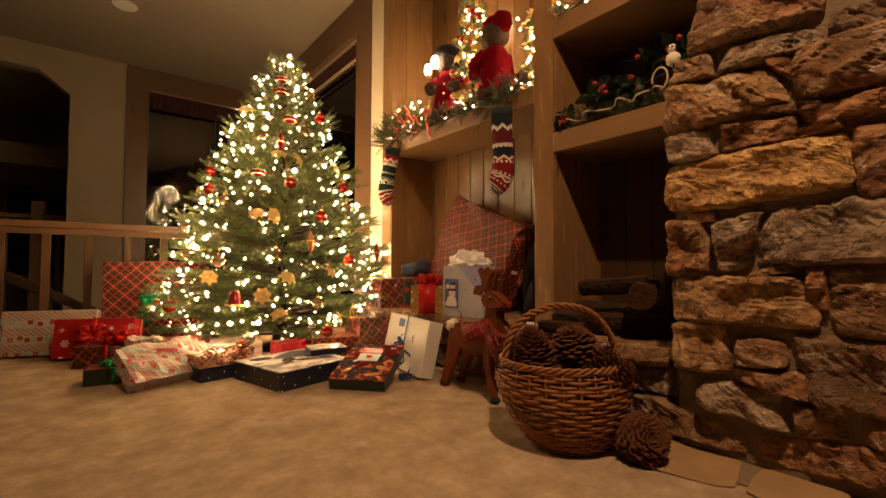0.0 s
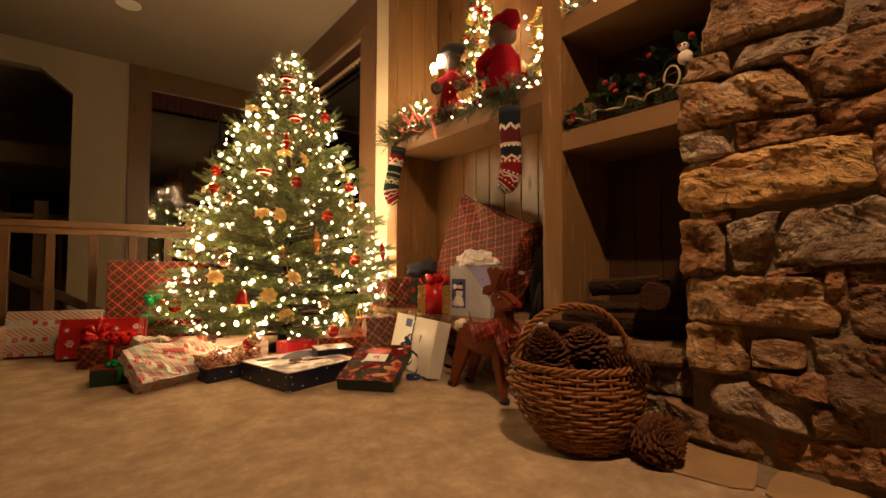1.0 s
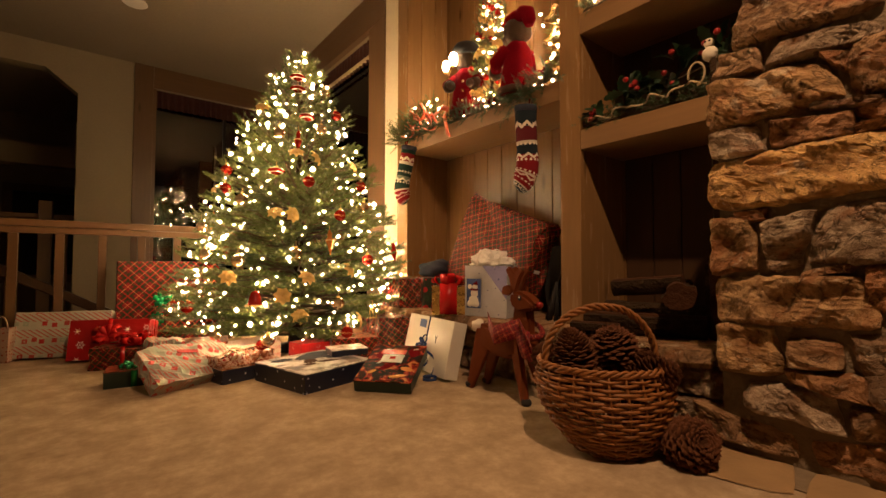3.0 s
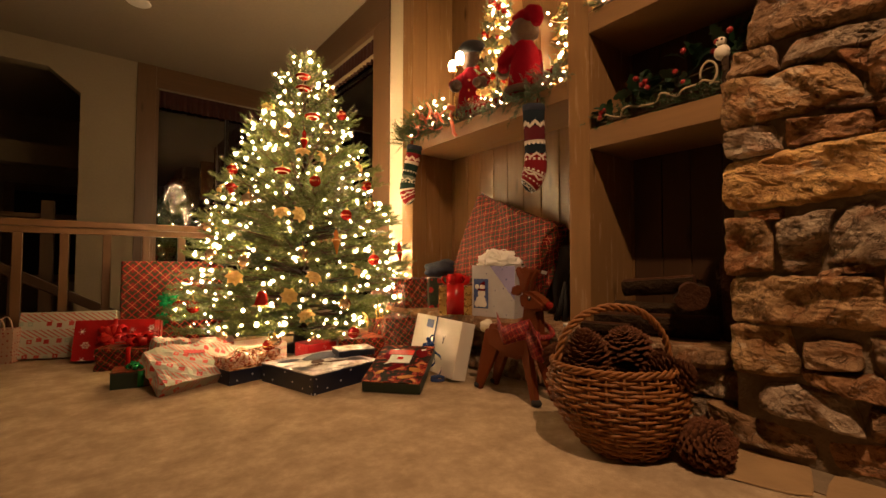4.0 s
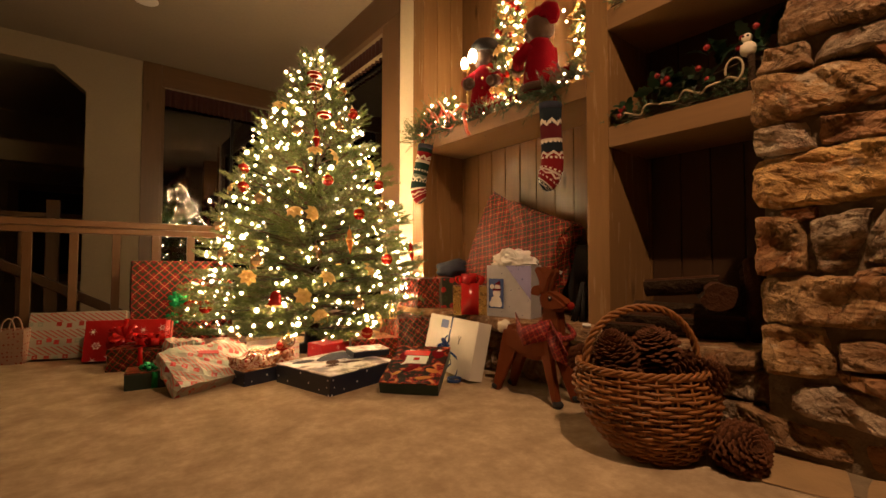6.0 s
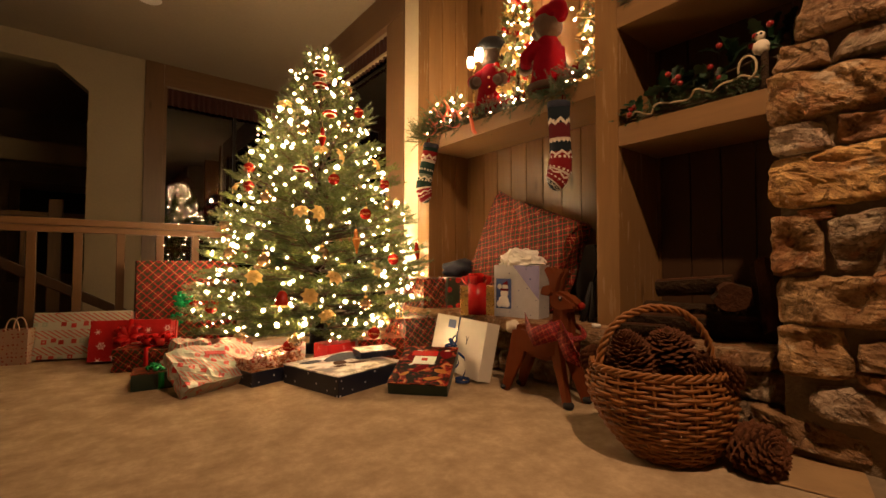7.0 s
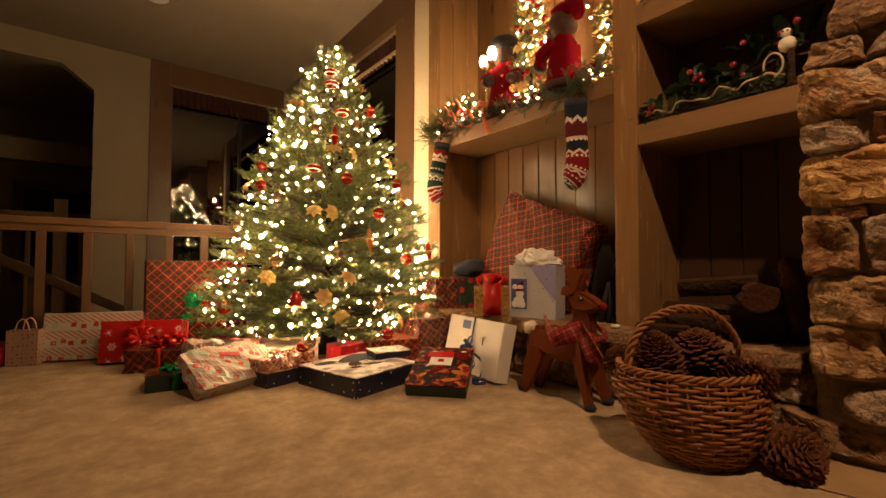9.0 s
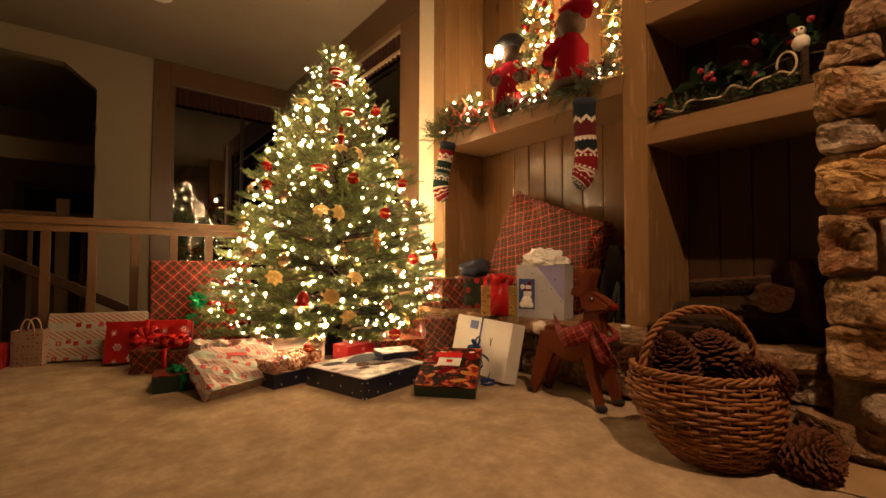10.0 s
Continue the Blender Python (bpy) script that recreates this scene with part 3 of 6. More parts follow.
def carpet_mat():
    m, nt, b = mat("beige_carpet", 0.95, 0, 0.1)
    v = coords(nt)
    c = mix(nt, ramp(nt, fuzz(nt, v, 7.5, 6.0, 0.68), [(0.36, (0, 0, 0)), (0.62, (1, 1, 1))]), (0.37, 0.265, 0.165), (0.60, 0.455, 0.30))
    c = mix(nt, math_(nt, "MULTIPLY", ramp(nt, fuzz(nt, v, 34.0, 4.0, 0.7), [(0.42, (0, 0, 0)), (0.62, (1, 1, 1))]), 0.35), c, (0.33, 0.23, 0.14))
    c = mix(nt, math_(nt, "MULTIPLY", fuzz(nt, v, 260.0, 2.0), 0.45), c, (0.26, 0.185, 0.11))
    spot = ramp(nt, node(nt, "ShaderNodeTexVoronoi", {"Vector": v, "Scale": 3.4}).outputs["Distance"], [(0.012, (1, 1, 1)), (0.022, (0, 0, 0))])
    c = mix(nt, math_(nt, "MULTIPLY", spot, 0.7), c, (0.12, 0.075, 0.04))
    nt.links.new(c, b.inputs["Base Color"])
    h = math_(nt, "ADD", fuzz(nt, v, 320.0, 2.0), math_(nt, "MULTIPLY", fuzz(nt, v, 22.0, 3.0), 1.6))
    relief(nt, b, h, 0.7, 0.008)
    return m


def glass_mat():
    m, nt, b = mat("window_glass", 0.01)
    b.inputs["Base Color"].default_value = (0.10, 0.11, 0.12, 1)
    b.inputs["Transmission Weight"].default_value = 1.0
    b.inputs["IOR"].default_value = 1.9
    return m


M_carpet, M_glass = carpet_mat(), glass_mat()

# ---- plan, in metres ----
FRONT = 1.737      # face of the built-in shelving
BACK = 2.125       # its back boards
NICHE_L = 2.84     # far side of the mantel niche
PIL_A, PIL_B = 1.313, 1.431
STONE_X, STONE_Y = 1.475, 0.65
FAR_Y = 6.332      # far wall with the tall window
RIGHT_X = 1.80     # wall with the second window
CEIL = 2.97
HEARTH = 0.30
EDGE_Y = 4.02      # carpet ends at the stairwell


def setting(name, bm, material, label, category="", parent=None):
    ob = part(name, bm, material, parent)
    return tagged(ob, label, category or name.split("_")[0], kind="structure")


# floor, stairwell, ceiling, closing walls
bm = slab(-4.0, 2.3, -3.0, EDGE_Y, -0.12, 0.0)
setting("floor", bm, M_carpet, "beige carpet with worn mottled pile", "carpet")
setting("floor_lower", slab(-4.0, 2.3, EDGE_Y, FAR_Y + 0.16, -1.45, -1.35), M_carpet, "beige carpet below the stairs", "carpet")
setting("trim_floor_edge", slab(-4.0, RIGHT_X - 0.003, EDGE_Y, EDGE_Y + 0.03, -0.25, 0.012, 0.004), M_rail_wood, "brown wooden edge board of the landing", "trim")
setting("wall_stair_side", slab(-4.0, 2.3, EDGE_Y + 0.001, EDGE_Y + 0.02, -1.35, -0.25), M_paint, "cream painted wall below the landing", "wall")
setting("floor_far", slab(-4.0, 0.35, FAR_Y + 0.16, 10.4, -1.45, -1.35), M_carpet, "beige carpet of the far room", "carpet")
setting("ceiling_far", slab(-4.1, 0.45, FAR_Y + 0.16, 10.5, CEIL, CEIL + 0.1), M_ceiling, "cream ceiling of the far room", "ceiling")
setting("ceiling", slab(-4.1, 2.4, -3.1, FAR_Y + 0.16, CEIL, CEIL + 0.1), M_ceiling, "cream painted flat ceiling", "ceiling")
setting("wall_west", slab(-4.1, -4.0, -3.1, 10.5, -1.45, CEIL), M_paint, "cream painted room wall", "wall")
setting("wall_south", slab(-4.0, 2.3, -3.1, -3.0, -0.1, CEIL), M_paint, "cream painted room wall", "wall")
setting("wall_north", slab(-4.0, 0.45, 10.4, 10.5, -1.45, CEIL), M_dark_wall, "dim wall of the far room", "wall")


def with_holes(x0, x1, y, z0, z1, holes, thick, material, name, label):
    """A wall along x as upright and level pieces round rectangular openings."""
    bm = bmesh.new()
    xs = sorted({x0, x1, *[h[0] for h in holes], *[h[1] for h in holes]})
    for a, b in zip(xs, xs[1:]):
        cuts = sorted((h[2], h[3]) for h in holes if h[0] <= a + 1e-6 and h[1] >= b - 1e-6)
        z = z0
        for c0, c1 in cuts + [(z1, z1)]:
            if c0 > z + 1e-6:
                join(bm, slab(a, b, y, y + thick, z, c0))
            z = max(z, c1)
    return setting(name, bm, material, label, "wall")


WIN_A = (0.405, 1.66, 0.10, 2.71)
with_holes(-4.0, 2.3, FAR_Y, -1.45, CEIL, [(-3.2, -0.29, -1.45, 2.705), WIN_A], 0.16, M_paint, "wall_far", "cream painted wall with a wide passage and a window")
# cut-off corner of the passage
q = [(-0.563, 2.706), (-0.289, 2.706), (-0.289, 2.477)]
setting("trim_passage_corner", prism(q, 0.156, 0, Matrix.Translation((0, FAR_Y + 0.08, 0))), M_paint, "slanting corner of the passage", "trim")
# far room: beam, low wall and a wood-framed opening in the dark
setting("trim_far_beam", slab(-4.0, 0.349, 8.0, 8.25, 1.92, 2.2), M_paint, "pale painted beam in the far room", "beam")
setting("wall_far_room", slab(-4.0, 0.35, 9.6, 9.7, -1.45, CEIL), M_dark_wall, "dim wall of the far room", "wall")
setting("wall_far_side", slab(0.35, 0.44, FAR_Y + 0.161, 10.4, -1.45, CEIL), M_dark_wall, "dim wall of the far room", "wall")


def frame_ring(name, x0, x1, z0, z1, y, wide, deep, label):
    t = thing(name, label, "window", kind="structure")
    for a, b, c, d in ((x0, x0 + wide, z0, z1), (x1 - wide, x1, z0, z1), (x0 + wide, x1 - wide, z1 - wide, z1), (x0 + wide, x1 - wide, z0, z0 + wide)):
        part("window_frame", slab(a, b, y, y + deep, c, d, 0.004), M_trim_wood, t)
    return t


t = frame_ring("window_3", -1.25, -0.1, 0.3, 1.86, 9.56, 0.12, 0.035, "dark wood-framed window in the far room")
part("pane", slab(-1.13, -0.22, 9.585, 9.595, 0.42, 1.74), M_black_iron, t)

# right-hand wall with the second window: boards, sill zone, head
WIN_B = (3.46, 5.95, 0.10, 2.66)
bm = bmesh.new()
for y0, y1, z0, z1 in ((2.96, WIN_B[0], -1.45, CEIL), (WIN_B[1], FAR_Y, -1.45, CEIL), (WIN_B[0], WIN_B[1], -1.45, WIN_B[2]), (WIN_B[0], WIN_B[1], WIN_B[3], CEIL)):
    join(bm, slab(RIGHT_X, RIGHT_X + 0.16, y0, y1, z0, z1))
setting("wall_right", bm, M_paint, "cream painted wall with a tall window", "wall")

# tall window in the far wall
w = thing("window_1", "tall dark night window in a broad wooden frame", "window", kind="structure")
Y = FAR_Y
part("window_frame", slab(0.217, 0.405, Y - 0.022, Y, 0.0, CEIL - 0.002, 0.003), M_trim_wood, w)
part("window_frame", slab(1.66, RIGHT_X - 0.003, Y - 0.022, Y, 0.0, 2.71, 0.003), M_trim_wood, w)
part("window_head", slab(0.407, RIGHT_X - 0.003, Y - 0.02, Y, 2.712, CEIL - 0.002, 0.003), M_trim_flat, w)
part("window_jamb", slab(0.405, 0.44, Y + 0.002, Y + 0.10, 0.10, 2.71), M_trim_wood, w)
part("window_sill", slab(0.36, 1.70, Y - 0.05, Y + 0.10, 0.06, 0.10, 0.004), M_trim_flat, w)
part("pane", slab(0.44, 1.66, Y + 0.09, Y + 0.098, 0.10, 2.71), M_glass, w, "dark window glass").visible_shadow = False
part("mullion", slab(1.19, 1.225, Y + 0.06, Y + 0.088, 0.10, 2.71, 0.003), M_black_iron, w)
def valance(m, length):
    """A gathered strip of cloth along x, hanging from z = 0."""
    bm = bmesh.new()
    bmesh.ops.create_grid(bm, x_segments=220, y_segments=5, size=0.5)
    for v in bm.verts:
        x, t = (v.co.x + 0.5) * length, 0.5 - v.co.y
        v.co = Vector((x, 0.012 * math.sin(x * 95 + 2 * noise.noise(Vector((x * 5, 0, 0)))) * (0.4 + t), -0.205 * t + 0.008 * t * noise.noise(Vector((x * 9, 4, 0)))))
    bmesh.ops.solidify(bm, geom=bm.faces[:], thickness=0.003)
    return tagged(part("valance", bm, M_valance, m=m), "dark red gathered cloth valance over the window", "valance")


valance(pose(0.442, Y + 0.035, 2.705), 1.215)

# second window, in the right-hand wall
w = thing("window_2", "tall dark night window with wooden trim", "window", kind="structure")
X = RIGHT_X
part("window_frame", slab(FRONT + 0.004, X, 3.17, 3.34, 0.0, 2.66, 0.003), M_trim_wood, w)
part("window_jamb", slab(X - 0.05, X + 0.09, 3.342, 3.458, 0.10, 2.66, 0.003), M_trim_wood, w)
part("window_head", slab(FRONT + 0.004, X, 3.17, 6.30, 2.662, CEIL - 0.002, 0.003), M_trim_flat, w)
part("window_frame", slab(X - 0.03, X, WIN_B[1], 6.30, 0.0, 2.66, 0.003), M_trim_wood, w)
part("pane", slab(X + 0.09, X + 0.098, WIN_B[0], WIN_B[1], 0.10, 2.66), M_glass, w, "dark window glass").visible_shadow = False
part("blind_rail", slab(X + 0.005, X + 0.05, WIN_B[0] + 0.01, WIN_B[1], 2.47, 2.495, 0.003), M_cord, w, "pale bottom rail of a raised blind")
part("mullion", slab(X + 0.06, X + 0.088, 4.66, 4.70, 0.10, 2.66, 0.003), M_black_iron, w)
valance(pose(X + 0.03, WIN_B[0] + 0.02, 2.655, 0, 0, 90), 2.46)

# pilaster between window and shelving: board, pale strip, board
setting("trim_pilaster_inner", slab(FRONT, RIGHT_X + 0.16, NICHE_L, 2.960, 0.0, CEIL - 0.002, 0.003), M_wall_wood, "golden wooden upright board beside the niche", "trim")
setting("trim_pilaster_strip", slab(FRONT + 0.012, RIGHT_X - 0.001, 2.962, 3.168, 0.0, CEIL - 0.002), M_strip, "pale painted strip between two boards", "trim")

# built-in shelving
u = thing("built_in_shelving", "golden knotty wood built-in shelving beside the fireplace", "shelving", kind="structure")
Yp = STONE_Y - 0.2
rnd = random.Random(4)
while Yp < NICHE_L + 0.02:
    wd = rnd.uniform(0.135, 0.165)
    # plank colour holds the shade of the recess, deepest beside the chimney
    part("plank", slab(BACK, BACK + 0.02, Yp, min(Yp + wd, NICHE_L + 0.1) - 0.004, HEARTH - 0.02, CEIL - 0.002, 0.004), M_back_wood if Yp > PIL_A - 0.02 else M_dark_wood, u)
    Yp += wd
for a, b in ((FRONT + 0.001, 1.865), (1.868, 1.995), (1.998, BACK - 0.001)):
    part("side_plank", slab(a, b, NICHE_L - 0.02, NICHE_L - 0.001, HEARTH - 0.02, CEIL - 0.002, 0.003), M_wall_wood, u)
part("pillar", slab(FRONT, BACK - 0.002, PIL_A, PIL_B, HEARTH - 0.02, CEIL - 0.002, 0.004), M_wall_wood, u)
part("mantel_shelf", slab(FRONT, BACK - 0.003, PIL_B + 0.001, NICHE_L - 0.021, 1.432, 1.53, 0.005), M_shelf_wood, u)
part("shelf", slab(FRONT, BACK - 0.003, STONE_Y - 0.18, PIL_A - 0.001, 1.15, 1.247, 0.005), M_shelf_wood, u)
part("shelf", slab(FRONT, BACK - 0.003, STONE_Y - 0.18, PIL_A - 0.001, 1.72, 1.82, 0.005), M_shelf_wood, u)
setting("wall_behind_shelves", slab(BACK + 0.022, BACK + 0.1, -3.0, 2.97, -0.1, CEIL), M_dark_wall, "wall behind the shelving", "wall")

# recessed ceiling lamp, unlit
c = thing("ceiling_light", "round recessed ceiling lamp, switched off", "lamp", pose(0.13, 4.86, CEIL))
part("trim_ring", lathe([(0.06, -0.002), (0.095, -0.002), (0.1, -0.012), (0.09, -0.02), (0.062, -0.014)], 32), M_white, c)
part("lens", lathe([(0.0, -0.008), (0.058, -0.008), (0.058, -0.003), (0.0, -0.003)], 24), M_dark_wall, c)

c = thing("ceiling_light", "round recessed ceiling lamp, switched on", "lamp", pose(0.46, -0.06, CEIL))
part("trim_ring", lathe([(0.06, -0.002), (0.095, -0.002), (0.1, -0.012), (0.09, -0.02), (0.062, -0.014)], 32), M_white, c)

# ---- railing ----
r = thing("railing", "brown wooden railing with square balusters at the stairwell", "railing")
part("handrail", slab(-3.2, RIGHT_X - 0.06, 3.875, 3.95, 0.832, 0.878, 0.008), M_rail_wood, r)
part("subrail", slab(-3.2, RIGHT_X - 0.06, 3.892, 3.932, 0.79, 0.831, 0.003), M_rail_wood, r)
part("bottom_rail", slab(-3.2, RIGHT_X - 0.06, 3.885, 3.94, 0.05, 0.09, 0.004), M_rail_wood, r)
me = mesh_of("baluster", block(0.047, 0.042, 0.70, 0.003), M_post_wood)
for i in range(20):
    share("baluster", me, r, pose(-0.505 + 0.2225 * (i - 11), 3.912, 0.09))
me2 = mesh_of("foot_block", block(0.06, 0.05, 0.052, 0.003), M_post_wood)
for i in range(7):
    share("foot_block", me2, r, pose(-3.0 + i * 0.75, 3.912, -0.001))
# stair rail that goes down behind
s = thing("stair_railing", "dark wooden stair handrail sloping down on posts", "railing")
a, b = Vector((-3.4, 4.55, 2.12)), Vector((0.40, 4.55, -0.035))
d = (b - a).normalized()
part("handrail", block(0.055, 0.07, (b - a).length, 0.008, Matrix.Translation(a) @ d.to_track_quat("Z", "Y").to_matrix().to_4x4()), M_dark_wood, s)
for i in range(13):
    p = a.lerp(b, (i + 0.6) / 13)
    part("post", slab(p.x - 0.02, p.x + 0.02, 4.53, 4.57, -1.35, p.z - 0.02, 0.003), M_dark_wood, s)
s = thing("upper_railing", "dark wooden railing in the far room", "railing")
part("handrail", slab(-3.2, -0.3, 6.9, 6.96, 1.12, 1.17, 0.006), M_trim_flat, s)
for i in range(13):
    part("post", slab(-3.1 + i * 0.225, -3.06 + i * 0.225, 6.91, 6.95, -1.35, 1.12, 0.003), M_trim_wood, s)
part("newel_post", slab(-0.62, -0.5, 6.86, 6.98, -1.35, 1.32, 0.006), M_trim_wood, s)

# ---- fireplace of split stone ----
def stone_bm(w, h, d, seed, nx=12, nz=8, corners=None):
    """A split block, its rough face towards -x, centred on its back; corners: (y, z) of a slanting outline, low ones first."""
    bm = bmesh.new()
    off = Vector((seed * 3.7, seed * 1.3, seed * 2.1))
    rnd = random.Random(seed)
    kx, kz, slant = rnd.uniform(-0.10, 0.10), rnd.uniform(-0.06, 0.06), rnd.uniform(-9, 9)
    tilt_y, tilt_z = rnd.uniform(-0.05, 0.05), rnd.uniform(-0.06, 0.09)
    rows = []
    for j in range(nz + 1):
        row = []
        for i in range(nx + 1):
            a, b = 2 * i / nx - 1, 2 * j / nz - 1
            # rounded outline, pulled in at the corners and frayed
            ca, cb = a * (1 - 0.05 * abs(b) ** 4), b * (1 - 0.09 * abs(a) ** 5)
            if corners:
                (y0, z0), (y1, z1), (y2, z2), (y3, z3) = corners
                u, t = (ca + 1) / 2, (cb + 1) / 2
                y = (y0 * (1 - u) + y1 * u) * (1 - t) + (y2 * (1 - u) + y3 * u) * t
                z = (z0 * (1 - u) + z1 * u) * (1 - t) + (z2 * (1 - u) + z3 * u) * t
            else:
                y, z = ca * w / 2 * (1 + kx * b), cb * h / 2 * (1 + kz * a)
            p = Vector((0, y, z)) + off
            edge = max(abs(a), abs(b))
            q = noise.noise_vector(p * 15) * 0.55 + noise.noise_vector(p * 40) * 0.35
            y, z = y + q.y * 0.014 * edge ** 3, z + q.z * 0.014 * edge ** 3
            ledge = noise.noise(Vector((p.x, p.y * 5, p.z * 11 + p.y * slant)))
            rise = 0.5 * noise.fractal(p * 8, 0.7, 2.1, 5) + 0.7 * math.floor(4 * ledge) / 4 + 0.9 * (noise.voronoi(Vector((p.x, p.y * 9, p.z * 14 + p.y * slant * 0.6)))[0][0] - 0.35)
            out = d * (1 - 0.45 * max(0, edge - 0.76) / 0.24 * max(0, edge - 0.76) / 0.24) + 0.034 * rise + tilt_y * y + tilt_z * z
            row.append(bm.verts.new((-max(out, 0.026), y, z)))
        rows.append(row)
    for j in range(nz):
        for i in range(nx):
            bm.faces.new((rows[j][i], rows[j + 1][i], rows[j + 1][i + 1], rows[j][i + 1])).smooth = False
    rim = rows[0] + [rw[-1] for rw in rows[1:]] + rows[-1][-2::-1] + [rw[0] for rw in rows[-2:0:-1]]
    back = [bm.verts.new((0.02, v.co.y * 0.98, v.co.z * 0.98)) for v in rim]
    for i in range(len(rim)):
        k2 = (i + 1) % len(rim)
        bm.faces.new((rim[i], rim[k2], back[k2], back[i]))
    bm.faces.new(back[::-1])
    bmesh.ops.recalc_face_normals(bm, faces=bm.faces[:])
    return bm


fp = thing("fireplace", "rough split sandstone chimney breast with recessed mortar", "fireplace", kind="structure")
part("mortar_core", slab(STONE_X + 0.040, BACK, -2.9, STONE_Y - 0.015, 0.0, 1.27), M_mortar, fp)
part("mortar_core", slab(STONE_X + 0.040, BACK, -2.9, 0.52, 1.27, CEIL - 0.002), M_mortar, fp)
part("lintel_side", slab(STONE_X + 0.10, BACK, STONE_Y - 0.015, STONE_Y, 0.0, 1.27), M_mortar, fp)
# blocks of the near corner: tone, then (y, z) of the corners, low near, low far, high near, high far
GOLD, OCHRE, BROWN, RUST, DARK, GREY, PALE = (0.80, 0.49, 0.19), (0.58, 0.355, 0.165), (0.40, 0.235, 0.12), (0.44, 0.215, 0.095), (0.25, 0.15, 0.085), (0.42, 0.315, 0.215), (0.60, 0.46, 0.33)
FOOT = [(BROWN, 0.443, 0.036, 0.700, 0.031, 0.449, 0.091, 0.728, 0.127),
        (RUST, -0.020, 0.049, 0.395, 0.032, -0.005, 0.158, 0.410, 0.095),
        (RUST, 0.275, 0.229, 0.460, 0.257, 0.293, 0.293, 0.463, 0.283),
        (PALE, 0.330, 0.134, 0.572, 0.157, 0.370, 0.233, 0.554, 0.228),
        (BROWN, 0.212, 0.148, 0.315, 0.131, 0.232, 0.216, 0.326, 0.207),
        (BROWN, -0.004, 0.126, 0.176, 0.145, -0.007, 0.217, 0.182, 0.210)]
LOWER = [(OCHRE, 0.475, 0.276, 0.645, 0.258, 0.495, 0.397, 0.643, 0.399),
         (BROWN, 0.339, 0.309, 0.456, 0.300, 0.341, 0.380, 0.453, 0.370),
         (DARK, -0.007, 0.230, 0.264, 0.212, -0.012, 0.404, 0.325, 0.399),
         (OCHRE, 0.255, 0.427, 0.644, 0.412, 0.299, 0.557, 0.647, 0.545),
         (RUST, 0.246, 0.475, 0.283, 0.472, 0.250, 0.591, 0.286, 0.583),
         (BROWN, -0.003, 0.412, 0.236, 0.422, -0.008, 0.600, 0.238, 0.583)]
MIDDLE = [(RUST, 0.504, 0.734, 0.574, 0.736, 0.503, 0.757, 0.586, 0.756),
          (OCHRE, 0.528, 0.582, 0.651, 0.562, 0.544, 0.737, 0.653, 0.739),
          (GREY, 0.424, 0.591, 0.499, 0.582, 0.385, 0.750, 0.520, 0.718),
          (GREY, -0.008, 0.615, 0.417, 0.599, -0.012, 0.757, 0.351, 0.758),
          (RUST, 0.317, 0.575, 0.425, 0.556, 0.304, 0.598, 0.417, 0.574),
          (GOLD, 0.185, 0.798, 0.656, 0.772, 0.198, 0.942, 0.653, 0.925),
          (RUST, -0.012, 0.757, 0.175, 0.768, -0.018, 0.958, 0.183, 0.957)]
UPPER = [(PALE, 0.504, 0.946, 0.653, 0.944, 0.530, 1.020, 0.655, 1.022),
         (RUST, 0.302, 0.949, 0.494, 0.949, 0.307, 1.005, 0.482, 1.022),
         (OCHRE, 0.308, 1.061, 0.655, 1.035, 0.369, 1.166, 0.656, 1.187),
         (RUST, -0.009, 0.965, 0.289, 0.985, -0.011, 1.039, 0.297, 1.018),
         (DARK, 0.252, 1.019, 0.386, 1.035, 0.246, 1.034, 0.379, 1.049),
         (RUST, 0.203, 0.958, 0.302, 0.952, 0.219, 0.974, 0.302, 0.969)]
HEAD = [(BROWN, 0.507, 1.198, 0.641, 1.202, 0.509, 1.254, 0.621, 1.282),
        (GREY, 0.236, 1.199, 0.499, 1.195, 0.264, 1.247, 0.454, 1.254),
        (RUST, 0.307, 1.132, 0.349, 1.159, 0.303, 1.174, 0.369, 1.187),
        (BROWN, -0.011, 1.051, 0.300, 1.051, -0.015, 1.188, 0.296, 1.192),
        (BROWN, 0.234, 1.285, 0.597, 1.286, 0.231, 1.389, 0.533, 1.465),
        (DARK, 0.019, 1.185, 0.219, 1.196, 0.032, 1.248, 0.226, 1.256)]
n = 0
for tone, *c in FOOT + LOWER + MIDDLE + UPPER + HEAD:
    n += 1
    cy, cz = sum(c[0::2]) / 4, sum(c[1::2]) / 4
    deep = 0.062 if cz > 0.24 else 0.040 if cz < 0.1 else 0.054
    wide, high = max(c[0::2]) - min(c[0::2]), max(c[1::2]) - min(c[1::2])
    if wide * high < 0.006:
        deep -= 0.012
    quad = [((c[i] - cy) * (1 + 0.012 / wide), (c[i + 1] - cz) * (1 + 0.018 / high)) for i in (0, 2, 4, 6)]
    st = part("stone", stone_bm(0, 0, deep, n, max(10, int(wide * 110)), max(8, int(high * 150)), quad), M_stone, fp, m=pose(STONE_X + 0.064, cy, cz))
    st.color = (*tone, 1)
rnd = random.Random(11)
shapes = [mesh_of("stone", stone_bm(0.3, 0.14, 0.06, 60 + i), M_stone) for i in range(4)]
